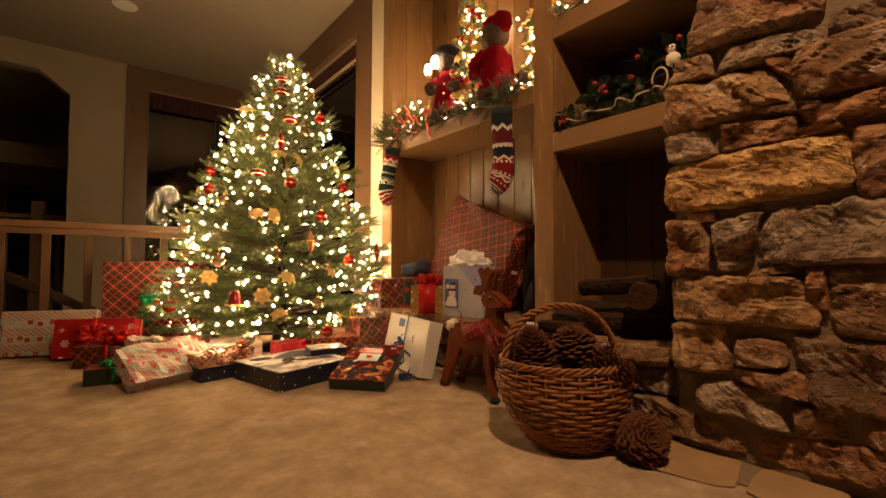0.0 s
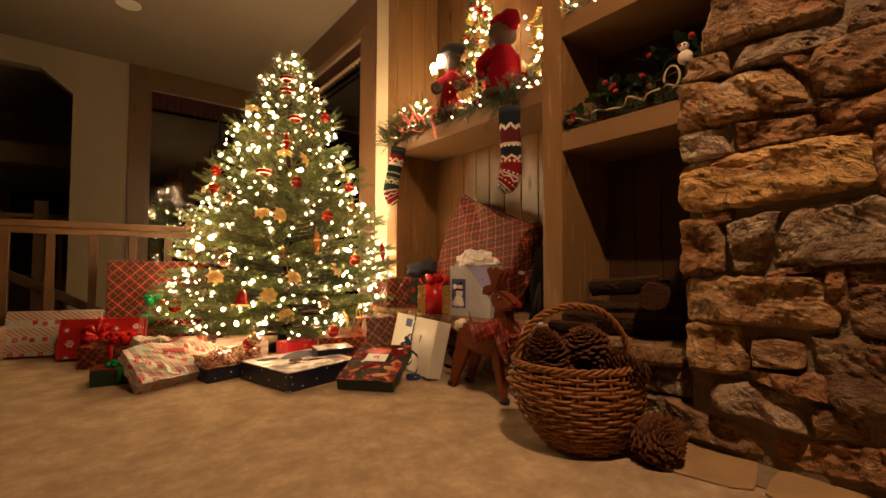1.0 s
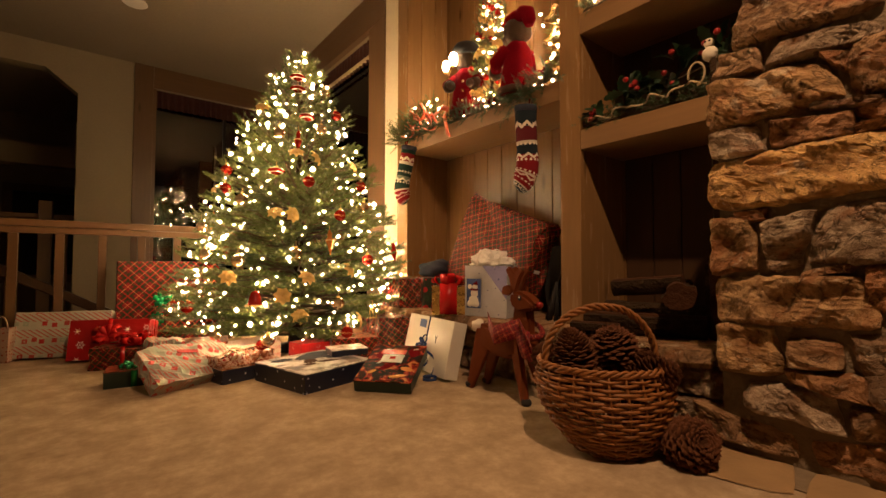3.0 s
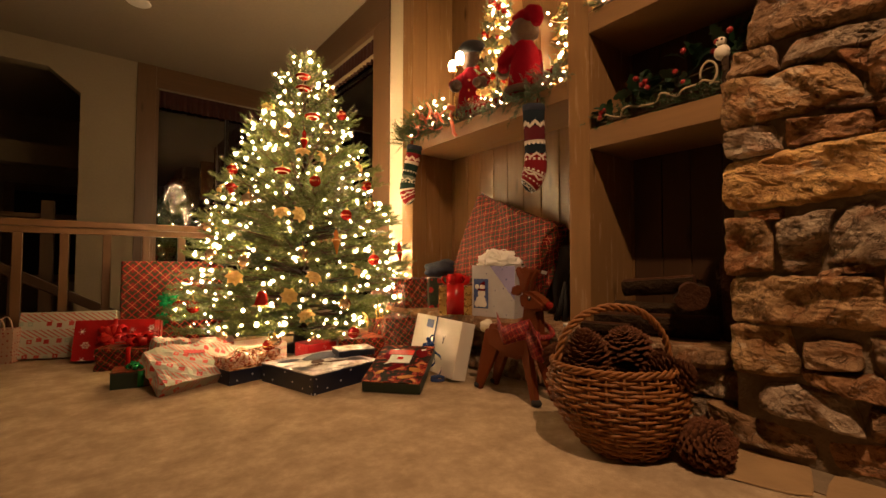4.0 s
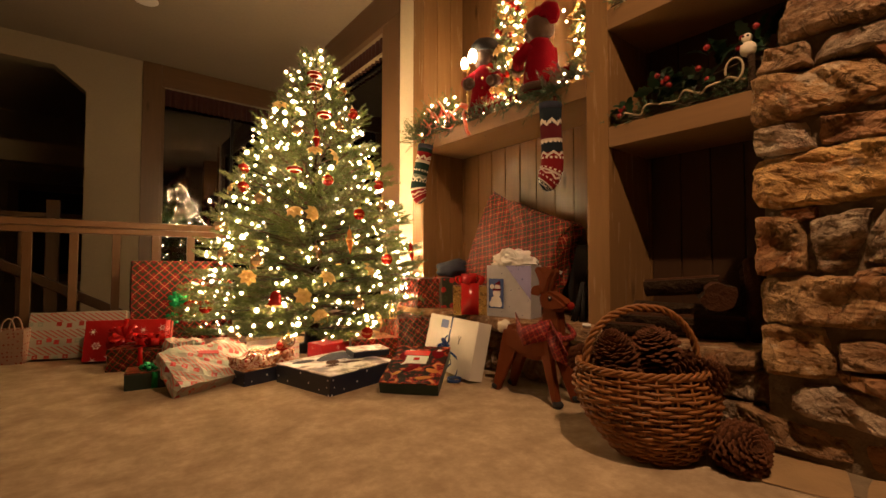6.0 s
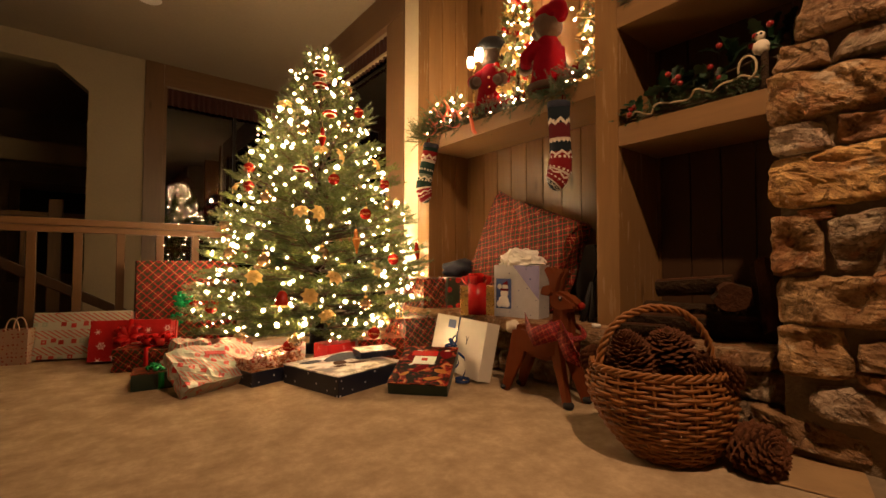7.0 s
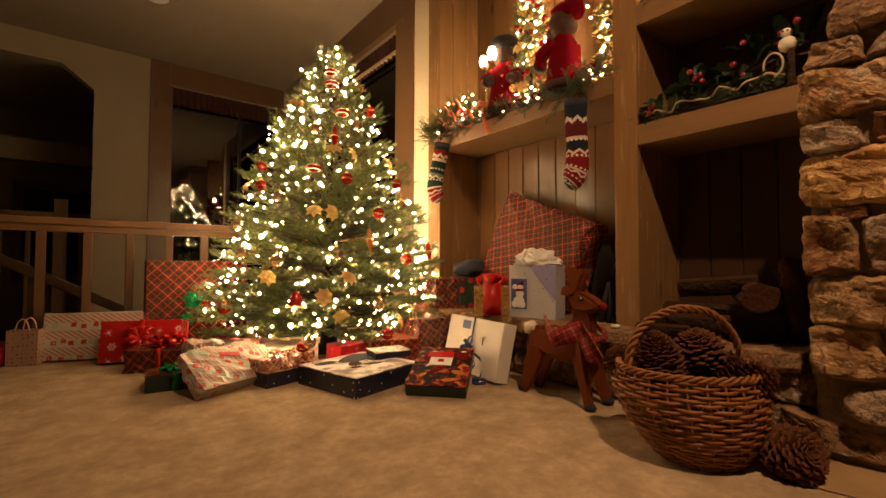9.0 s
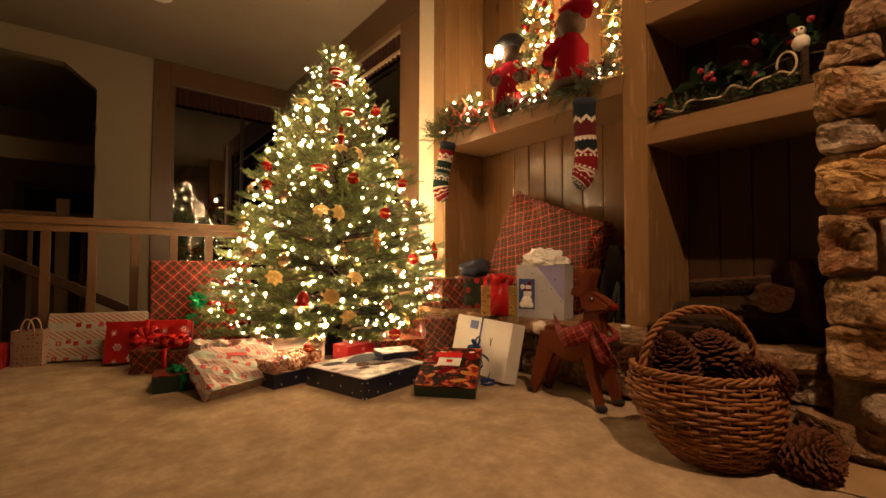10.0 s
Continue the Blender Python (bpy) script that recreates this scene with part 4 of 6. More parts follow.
for z0, y1 in [(1.475 + 0.15 * i, 0.53) for i in range(10)] + [(0.01 + 0.15 * i, -0.02) for i in range(10)]:
    y = y1
    while y > -2.6:
        wd = rnd.uniform(0.2, 0.42)
        st = share("stone", rnd.choice(shapes), fp, Matrix.Translation((STONE_X + 0.064, y - wd / 2, z0 + 0.073)) @ Matrix.Diagonal((1, wd / 0.3 - 0.04, 1, 1)))
        st.color = (*rnd.choice((OCHRE, BROWN, RUST, GREY)), 1)
        y -= wd

# raised hearth: riser of stones, slabs on top
h = thing("hearth", "raised stone hearth with uneven slab edges", "hearth", kind="structure")
part("core", slab(1.60, BACK, STONE_Y + 0.004, 2.96, 0.0, HEARTH - 0.065), M_mortar, h)
n = 200
rnd = random.Random(8)
for z0, z1 in ((0.01, 0.125), (0.132, 0.228)):
    y = STONE_Y - 0.01
    while y < 2.9:
        wd = rnd.uniform(0.16, 0.32)
        n += 1
        part("stone", stone_bm(wd - 0.012, z1 - z0, 0.045, n, 18, 10), M_stone, h, m=pose(1.60, y + wd / 2, (z0 + z1) / 2)).color = (*rnd.choice((BROWN, DARK, DARK, GREY)), 1)
        y += wd


def flag_bm(w, d, t, seed):
    """A slab with broken edges, top at z = 0."""
    bm = bmesh.new()
    ring = []
    for i in range(22):
        a = TAU * i / 22
        ca, sa = math.cos(a), math.sin(a)
        k = 1 / max(abs(ca), abs(sa)) ** 0.86
        jag = 1 + 0.05 * noise.noise(Vector((ca * 2, sa * 2, seed * 3.3)))
        ring.append((ca * k * w / 2 * jag, sa * k * d / 2 * jag))
    levels = []
    for z, k in ((-t, 0.97), (-t * 0.7, 1.0), (-t * 0.3, 0.995), (0.0, 0.975)):
        levels.append([bm.verts.new((x * k, y * k, z + (0.004 * noise.noise(Vector((x * 9, y * 9, seed + z))) if z < 0 else 0))) for x, y in ring])
    for a, b in zip(levels, levels[1:]):
        for i in range(22):
            bm.faces.new((a[i], a[(i + 1) % 22], b[(i + 1) % 22], b[i]))
    bm.faces.new(levels[-1])
    bm.faces.new(levels[0][::-1])
    return bm


y, n = STONE_Y + 0.02, 0
for wd in (0.36, 0.42, 0.5, 0.44, 0.52):
    n += 1
    part("slab", flag_bm(0.63, wd - 0.012, 0.062, n), M_stone, h, m=pose(1.80 + 0.01 * (n % 3), y + wd / 2, HEARTH)).color = (*BROWN, 1)
    y += wd
# flat stones let into the carpet along the fireplace
f = thing("floor_border", "pale flagstones set flush along the fireplace", "flagstone", kind="structure")
part("bed", slab(1.36, STONE_X + 0.11, -2.0, 0.70, 0.001, 0.0045), M_mortar, f)
for y0, y1, x0, x1, turn in ((0.43, 0.70, 1.27, 1.53, 14), (0.20, 0.40, 1.31, 1.53, 4), (-0.08, 0.185, 1.29, 1.53, 0), (-0.4, -0.095, 1.28, 1.53, 0)):
    n += 1
    part("flagstone", flag_bm(x1 - x0, y1 - y0, 0.006, n), M_flag, f, m=pose((x0 + x1) / 2, (y0 + y1) / 2, 0.0075, 0, 0, turn))

# ---- the tree ----
TX, TY = 1.03, 3.15
PROFILE = [(0.0, 0.58), (0.1, 0.66), (0.24, 0.76), (0.467, 0.74), (0.863, 0.62), (1.26, 0.475), (1.65, 0.305), (1.95, 0.115), (2.10, 0.02)]


def girth(z, prof=PROFILE):
    return float(np.interp(z, [p[0] for p in prof], [p[1] for p in prof]))


def fir_tree(top, prof, levels, dense, twig, fill, seed, low=0.12):
    """Boughs in whorls, each a flat fan of twigs; returns the twigs of the crown and the boughs."""
    rng = random.Random(seed)
    o, d, ln, boughs = [], [], [], []
    for i in range(levels):
        t = (i + 0.5) / levels
        z = low + (top - low) * t ** 0.93
        R = girth(z, prof)
        count = max(5, int(dense * (R + 0.12)))
        for k in range(count):
            a = TAU * (k + rng.random() * 0.8) / count + i * 2.4
            rise = 0.05 + 0.9 * t ** 1.5 + rng.uniform(-0.12, 0.12)
            reach = R * rng.choice((0.84, 0.92, 1.0, 1.06))
            out = Vector((math.cos(a), math.sin(a), 0))
            z0 = z - reach * rise * 0.75
            base = Vector((0, 0, max(0.08, z0)))
            tip = out * reach + Vector((0, 0, z + rng.uniform(-0.04, 0.04)))
            boughs.append((base, tip))
            way = (tip - base).normalized()
            side = way.cross(Vector((0, 0, 1))).normalized()
            up = side.cross(way)
            m = max(6, int(reach / twig * fill))
            for j in range(m):
                s = 0.36 + 0.64 * (j + rng.random()) / m
                sg = 1 if j % 2 else -1
                p = base.lerp(tip, s) + side * sg * rng.random() ** 2 * 0.5 * twig
                dirn = way * rng.uniform(0.7, 1.2) + side * sg * rng.uniform(0.25, 0.95) + up * rng.uniform(-0.12, 0.42)
                o.append(p), d.append(dirn), ln.append(twig * rng.uniform(0.7, 1.25) * (1.2 - 0.45 * s))
            o.append(base.lerp(tip, 0.86)), d.append(way), ln.append(twig * 0.9)
    return o, d, ln, boughs


o, d, ln, boughs = fir_tree(2.05, PROFILE, 24, 20, 0.105, 6.2, 5)
for k in range(5):
    o.append(Vector((0, 0, 1.93 + 0.02 * k))), d.append(Vector((0.25 * math.cos(k * 2.2), 0.25 * math.sin(k * 2.2), 1))), ln.append(0.11)
tree = thing("christmas_tree", "green fir Christmas tree hung with lights and ornaments", "tree", pose(TX, TY, 0))
crown = new("crown", sprigs("crown", [tuple(v) for v in o], [tuple(v) for v in d], ln, 54, 0.028, 0.0034, [M_needle, M_twig], 7))
crown.parent = tree
crown["kind"] = "stuff"
part("trunk", tube([(0, 0, 0.0), (0.005, 0, 0.6), (-0.004, 0, 1.3), (0, 0, 1.98)], [0.04, 0.034, 0.02, 0.006], 10), M_bark, tree)
bm = bmesh.new()
for a, b in boughs:
    tube([a, a.lerp(b, 0.5) + Vector((0, 0, -0.01)), b], [0.007, 0.005, 0.002], 4, bm=bm)
part("branchwork", bm, M_twig, tree)["kind"] = "stuff"
bm = bmesh.new()
join(bm, lathe([(0.0, 0.0), (0.16, 0.0), (0.17, 0.02), (0.06, 0.05), (0.055, 0.14), (0.05, 0.14)], 24))
part("stand", bm, M_black_iron, tree)

# string of warm bulbs, wound round the tree
mid = np.array([tuple(Vector(p) + Vector(q).normalized() * l * 0.55) for p, q, l in zip(o, d, ln)])
sizes = [mesh_of("bulb", ball(rr, (1, 1, 1.3), sub=1), M_bulb) for rr in (0.0042, 0.0055, 0.0070, 0.0088, 0.0110)]
# tiny emitters added to give the glints on needles and tinsel, not real bulbs
tiny = [mesh_of("bulb", ball(rr, (1, 1, 1.3), sub=1), M_bulb) for rr in (0.0022, 0.0031)]
rnd = random.Random(21)
wire, NB = [], 240
for turn, label in ((0, "string of warm white bulbs wound round the tree"), (1, "second string of warm white bulbs deeper in the tree"), (2, "tiny glowing specks added for needle glints, with the wire of the lights")):
    ls = thing("light_string", label, "lights", pose(TX, TY, 0))
    for i in range(NB):
        t = (i + 0.5) / NB
        z = min(2.04, 0.17 + 1.94 * (1 - math.sqrt(1 - 0.985 * t)) * 1.13)
        a = i * 2.39996 + rnd.uniform(-0.5, 0.5) + turn * 1.1
        R = girth(z) * (rnd.uniform(0.82, 0.98) if turn == 0 else rnd.uniform(0.62, 0.93) if turn == 1 else rnd.uniform(0.9, 1.0))
        p = Vector((R * math.cos(a), R * math.sin(a), z + rnd.uniform(-0.05, 0.05)))
        if turn < 2:
            near = Vector(mid[((mid - np.array(p)) ** 2).sum(1).argmin()])
            if near.xy.length > 0.93 * p.xy.length:
                p = near + Vector((near.x, near.y, 0.1)).normalized() * rnd.uniform(0.012, 0.042)
        share("bulb", rnd.choice((sizes, sizes[:4], tiny)[turn]), ls, Matrix.Translation(p) @ pose(0, 0, 0, rnd.uniform(0, 360), rnd.uniform(0, 360)))
for i in range(560):
    t = i / 559
    z = 0.12 + 1.85 * t
    a = t * TAU * 13
    R = girth(z) * (0.86 + 0.05 * math.sin(i * 1.7))
    wire.append((R * math.cos(a), R * math.sin(a), z + 0.015 * math.sin(i * 0.9)))
part("wire", tube(wire, 0.0018, 4), M_green_box, ls)


# ornaments
def at_tree(deg, z, k=0.96):
    R = girth(z) * k
    return TX + R * math.cos(radians(deg)), TY + R * math.sin(radians(deg)), z


def hang(t, drop):
    part("hook", tube([(0, 0, drop), (0.004, 0, drop + 0.012), (0, 0, drop + 0.028)], 0.0009, 5), M_gold, t)


def make_ball(material, r=0.034, ribs=0, cat="bauble", label="round red glass bauble with a gold cap hung on the tree"):
    t = thing("bauble", label, cat, group="ornaments on the tree")
    part("globe", lathe([(max(0.0, r * math.sin(math.pi * i / 14)) * (1 + ribs * (0.08 if i % 2 else -0.04)), -r * math.cos(math.pi * i / 14)) for i in range(15)], 24), material, t)
    part("cap", lathe([(0.0, r * 0.97), (0.009, r * 0.97), (0.009, r * 1.2), (0.0, r * 1.22)], 12), M_gold, t)
    if ribs:
        part("stripe", lathe([(r * 1.02, -0.004), (r * 1.05, 0.0), (r * 1.02, 0.004), (r * 0.98, 0.0)], 24), M_gold, t)
    hang(t, r * 1.2)
    return t


def make_disc():
    t = thing("bauble", "flat red and cream striped disc ornament hung on the tree", "bauble", group="ornaments on the tree")
    part("globe", lathe([(0.0, -0.024), (0.022, -0.018), (0.046, -0.006), (0.05, 0.0), (0.046, 0.006), (0.022, 0.018), (0.0, 0.024)], 28), M_red_gloss, t)
    bm = bmesh.new()
    for z, r in ((-0.011, 0.037), (0.011, 0.037)):
        join(bm, lathe([(r, z - 0.002), (r + 0.003, z), (r, z + 0.002), (r - 0.004, z)], 28))
    part("stripe", bm, M_cream, t)
    part("cap", lathe([(0.0, 0.022), (0.008, 0.022), (0.008, 0.03), (0.0, 0.031)], 12), M_gold, t)
    hang(t, 0.03)
    return t


def make_spindle(material, label):
    t = thing("finial_ornament", label, "ornament", group="ornaments on the tree")
    part("body", lathe([(0.0, -0.085), (0.004, -0.075), (0.012, -0.04), (0.02, -0.012), (0.023, 0.0), (0.018, 0.012), (0.010, 0.022), (0.014, 0.032), (0.012, 0.045), (0.005, 0.062), (0.0, 0.066)], 18), material, t)
    part("ring", lathe([(0.022, -0.003), (0.0255, 0.0), (0.022, 0.003), (0.019, 0.0)], 18), M_gold, t)
    hang(t, 0.064)
    return t


def make_flower():
    t = thing("flower_ornament", "gold glitter poinsettia clipped to the tree", "ornament", group="ornaments on the tree")
    for lay, (n, r) in enumerate(((7, 0.050), (5, 0.032))):
        for i in range(n):
            a = TAU * (i + 0.5 * lay) / n
            q = bmesh.new()
            rows = []
            for s, wd, hh in ((0.1, 0.006, 0), (0.4, 0.017, 0.008), (0.7, 0.015, 0.006), (1.0, 0.001, -0.006)):
                rows.append([q.verts.new((s * r, wd, hh + lay * 0.008)), q.verts.new((s * r, 0, hh - 0.005 + lay * 0.008)), q.verts.new((s * r, -wd, hh + lay * 0.008))])
            for e, g in zip(rows, rows[1:]):
                for k in range(2):
                    q.faces.new((e[k], e[k + 1], g[k + 1], g[k]))
            part("petal", q, M_gold_leaf, t, m=pose(0, 0, 0, 0, 0, math.degrees(a)))
    part("centre", ball(0.010, sub=1), M_gold, t)
    return t


def make_bell():
    t = thing("bell_ornament", "red bell ornament with gold ribs on the tree", "ornament", group="ornaments on the tree")
    part("bell", lathe([(0.0, 0.05), (0.014, 0.048), (0.024, 0.036), (0.03, 0.01), (0.036, -0.02), (0.047, -0.03), (0.045, -0.034), (0.034, -0.026), (0.0, -0.02)], 24), M_red_gloss, t)
    part("rim", lathe([(0.045, -0.036), (0.05, -0.032), (0.046, -0.028), (0.042, -0.032)], 24), M_gold, t)
    part("clapper", ball(0.009, m=Matrix.Translation((0, 0, -0.038)), sub=1), M_gold, t)
    hang(t, 0.05)
    return t


def make_lantern():
    t = thing("lantern_ornament", "small open gold lantern ornament on the tree", "ornament", group="ornaments on the tree")
    part("base", block(0.034, 0.034, 0.006, 0.001, Matrix.Translation((0, 0, -0.03))), M_gold, t)
    part("roof", lathe([(0.026, 0.02), (0.012, 0.034), (0.0, 0.05)], 4), M_gold, t)
    for sx in (-0.013, 0.013):
        for sy in (-0.013, 0.013):
            part("post", tube([(sx, sy, -0.024), (sx, sy, 0.022)], 0.0022, 6), M_gold, t)
    hang(t, 0.05)
    return t


def set_out(first, spots, k=0.98, face=False):
    for i, (a, z) in enumerate(spots):
        p = at_tree(a, z, k)
        m = pose(*p, 0, 0, a) @ (pose(0, 0, 0, 0, 40 + (i * 29) % 45, (i * 53) % 60) if face else pose(0, 0, 0, 0, (i * 37) % 17 - 8, 0))
        if i == 0:
            first.matrix_basis = m
        else:
            copy_thing(first, m)


set_out(make_disc(), [(-103, 1.54), (-125, 1.15), (-114, 1.76), (-116, 1.87), (30, 1.2), (80, 0.8)])
set_out(make_ball(M_red_gloss, 0.034, 1, label="ribbed red glass bauble with a gold band on the tree"), [(-63, 1.61), (-160, 1.05), (-104, 1.09), (-169, 1.18), (-63, 1.11), (-87, 0.89), (-74, 0.62), (170, 0.33), (-162, 0.35), (-88, 0.20), (-125, 0.15), (60, 1.0), (120, 0.7), (10, 0.5)], 1.0)
set_out(make_spindle(M_red_gloss, "slender red glass finial ornament on the tree"), [(-111, 1.36), (-43, 0.68)], 1.02)
set_out(make_spindle(M_amber, "slender amber glass finial ornament on the tree"), [(-95, 0.73), (140, 0.9)], 1.02)
set_out(make_flower(), [(-112, 1.28), (-98, 1.25), (-66, 1.24), (-113, 0.88), (-86, 0.56), (-106, 0.52), (-116, 0.42), (-109, 0.31), (-122, 0.89), (-83, 0.27), (-140, 0.52), (-156, 1.62), (50, 0.6), (160, 1.1)], 1.0, True)
set_out(make_ball(M_silver, 0.036, 0, label="clear golden mirror-glass bauble on the tree"), [(-143, 0.97), (-111, 0.65), (-137, 0.61), (-93, 0.37), (-146, 0.2), (-170, 0.82), (-62, 1.78), (-90, 1.46), (-127, 1.41), (-67, 0.96), (-157, 0.65), (-122, 0.18), (70, 1.3), (100, 0.5)], 1.0)
set_out(make_bell(), [(-127, 0.40)], 1.0)
set_out(make_lantern(), [(-76, 0.30)], 1.02)


# ---- gifts ----
def gift(name, label, size, m, material, ribbon=None, bow_at=None, bow_mat=None, bow_r=0.06, wobble=0.004, seed=1, tag=None, cat="gift", lid=None, lid_label=""):
    """A wrapped box on its base, with ribbon bands, a bow and a tag as parts."""
    t = thing(name, label, cat, m, group="gifts round the tree")
    sx, sy, sz = size
    part("wrapping" if not lid else "carton", crumpled(sx, sy, sz, wobble * 0.8, seed) if wobble > 0.008 else block(sx, sy, sz, 0.004, wobble=wobble, seed=seed), material, t)
    if lid:
        part("lid", block(sx + 0.003, sy + 0.003, 0.004, 0.001, Matrix.Translation((0, 0, sz + 0.001))), lid, t, lid_label)
    if not lid and wobble:
        part("folded_flap", prism([(-sy * 0.3, sz * 0.15), (sy * 0.3, sz * 0.15), (sy * 0.16, sz * 0.75), (-sy * 0.16, sz * 0.75)], 0.003, 0, pose(sx / 2 + 0.004, 0, 0, 0, 0, 90)), material, t)
    if ribbon:
        bm = bmesh.new()
        g = 0.0035 + wobble * 0.6
        for w2, ax in ((0.024, 0), (0.024, 1)):
            a, b = (sx / 2 + g, w2) if ax == 0 else (w2, sy / 2 + g)
            if ax == 0:
                pts = [(-a, 0, 0.002), (-a, 0, sz + g), (a, 0, sz + g), (a, 0, 0.002)]
                band(pts, w2, (0, 1, 0), bm)
            else:
                pts = [(0, -b, 0.002), (0, -b, sz + g), (0, b, sz + g), (0, b, 0.002)]
                band(pts, w2, (1, 0, 0), bm)
        part("ribbon", bm, ribbon, t)
    if bow_mat:
        q = bow_at or (0, 0, sz + 0.005)
        kn = part("bow", ball(bow_r * 0.16, sub=2), bow_mat, t, m=q if isinstance(q, Matrix) else Matrix.Translation(q))
        bow_into(kn, bow_r, bow_r * 0.38, bow_mat, 7, seed)
    if tag is not None:
        part("tag", block(0.055, 0.032, 0.0015, 0.0005), M_white, t, "white paper gift tag", m=tag)
    return t


gift("gift_box", "big plaid wrapped box leaning upright at the railing", (0.62, 0.13, 0.61), pose(0.33, 3.785, 0.0, -1.5), M_tartan, wobble=0.002, tag=pose(0.06, -0.073, 0.44, 90, 20))
gift("gift_box", "large pale printed parcel leaning on its edge", (0.50, 0.10, 0.285), pose(-0.245, 3.765, 0.0, -14, 0, -20), M_retro, seed=2)
gift("gift_box", "red snow-star wrapped box with a red ribbon bow", (0.42, 0.16, 0.24), pose(0.0, 3.50, 0.0, -12, 0, -22), M_flakes, M_red_ribbon, pose(0.0, -0.085, 0.13, 70), M_red_ribbon, 0.085, seed=3)
gift("gift_box", "dark red plaid parcel with crumpled red ribbon", (0.34, 0.24, 0.12), pose(0.10, 3.22, 0.0, 0, 0, -30), M_tartan_small, M_red_ribbon, None, M_red_ribbon, 0.10, 0.012, 4)
gift("gift_box", "flat dark green box with a green ribbon bow", (0.24, 0.16, 0.075), pose(0.075, 2.76, 0.0, 0, 0, -8), M_green_box, M_green_ribbon, (-0.02, -0.03, 0.08), M_green_ribbon, 0.05, 0.0, 5, lid=M_tartan_small, lid_label="plaid paper lid")
gift("soft_gift", "crumpled pale printed soft parcel", (0.41, 0.06, 0.23), pose(0.315, 2.50, 0.026, 0, 0, 24) @ pose(0, 0, 0, -52), M_retro_b, wobble=0.014, seed=6)
part("strip", block(0.10, 0.002, 0.022, 0.0005, pose(0.0, -0.043, 0.15, 0, 12, 0)), M_redpaper, bpy.data.objects["soft_gift"], "dark red paper strip")
gift("soft_gift", "small crumpled pale parcel standing on end", (0.15, 0.10, 0.20), pose(0.20, 2.78, 0.0, 0, 0, 12), M_retro_b, wobble=0.022, seed=7)
gift("gift_box", "flat navy box with a copper printed lid", (0.34, 0.26, 0.07), pose(0.535, 2.60, 0.0, 0, 0, 14), M_navy_star, wobble=0.0, lid=M_copper_print, lid_label="shiny copper photo print")
gift("gift_box", "red and white striped parcel under the tree", (0.30, 0.22, 0.135), pose(0.62, 2.83, 0.0, 0, 0, 8), M_stripe, wobble=0.006, seed=9)
gift("gift_box", "plaid parcel under the tree", (0.36, 0.24, 0.15), pose(0.36, 2.98, 0.0, 0, 0, -12), M_tartan_small, seed=10)
gift("soft_gift", "crumpled shiny copper foil parcel on a navy box", (0.30, 0.20, 0.045), pose(0.52, 2.60, 0.076, 0, 0, 18), M_copper_foil, wobble=0.020, seed=61)
def dashes(sx, sy, z, step=0.017):
    """A printed border of pale dashes round a lid."""
    bm = bmesh.new()
    for a, b, turned in ((sx, sy, False), (sy, sx, True)):
        for i in range(int(a / step) - 1):
            for sg in (-1, 1):
                p = (-a / 2 + (i + 1) * step, sg * (b / 2 - 0.008))
                join(bm, block(0.009, 0.005, 0.0008, 0, Matrix.Translation((p[1], p[0], z)) @ pose(0, 0, 0, 0, 0, 90) if turned else Matrix.Translation((p[0], p[1], z))))
    return bm


t = gift("gift_box", "wide flat navy box with a snowy printed lid", (0.42, 0.42, 0.088), pose(0.811, 2.286, 0.0, 0, 0, 14.5), M_navy_star, wobble=0.0, lid=M_snow_print, lid_label="glossy snow scene print")
part("border", dashes(0.42, 0.42, 0.0935), M_white, t, "pale dashed border")
bm = bmesh.new()
for x, y, a, b, turn in ((0.05, 0.10, 0.13, 0.07, 20), (0.12, 0.02, 0.06, 0.05, -30), (-0.12, 0.13, 0.06, 0.035, 0)):
    join(bm, ball(1.0, (a, b, 0.0012), pose(x, y, 0.0930, 0, 0, turn), 3, 0.5, 2.0))
part("print_sky", bm, M_navy_cloth, t, "dark blue night sky in the print")
bm = bmesh.new()
for x, y, a, b, turn in ((-0.03, 0.0, 0.05, 0.035, 40), (-0.075, -0.05, 0.035, 0.022, 0), (0.03, -0.05, 0.06, 0.02, -20)):
    join(bm, ball(1.0, (a, b, 0.0012), pose(x, y, 0.0934, 0, 0, turn), 3, 0.5, 2.0))
part("print_house", bm, M_cutwood, t, "brown shapes in the print")
gift("gift_box", "small flat navy box resting on another box", (0.20, 0.15, 0.03), pose(1.02, 2.35, 0.095, 0, 0, -10), M_navy_star, wobble=0.0, lid=M_snow_print, lid_label="glossy snow scene print")
# the red print box lies tilted, its far edge raised on other boxes
t = gift("gift_box", "flat box with a dark red printed lid, tilted", (0.275, 0.36, 0.052), pose(0.0, 0.0, 0.0), M_green_box, wobble=0.0, lid=M_fire_print, lid_label="glossy red hearth scene print")
t.matrix_basis = pose(1.085, 1.960, 0.053, 0, 0, -48.5) @ pose(0, 0, 0, 16.5)
part("plate", block(0.11, 0.075, 0.002, 0.0008, Matrix.Translation((-0.01, 0.035, 0.057))), M_white, t, "white label with a red mark")
part("label_mark", block(0.03, 0.026, 0.0015, 0.0005, Matrix.Translation((-0.01, 0.04, 0.0591))), M_red_ribbon, t)
part("print_patch", block(0.13, 0.05, 0.0012, 0.0005, Matrix.Translation((-0.02, 0.105, 0.057))), M_red_ribbon, t)
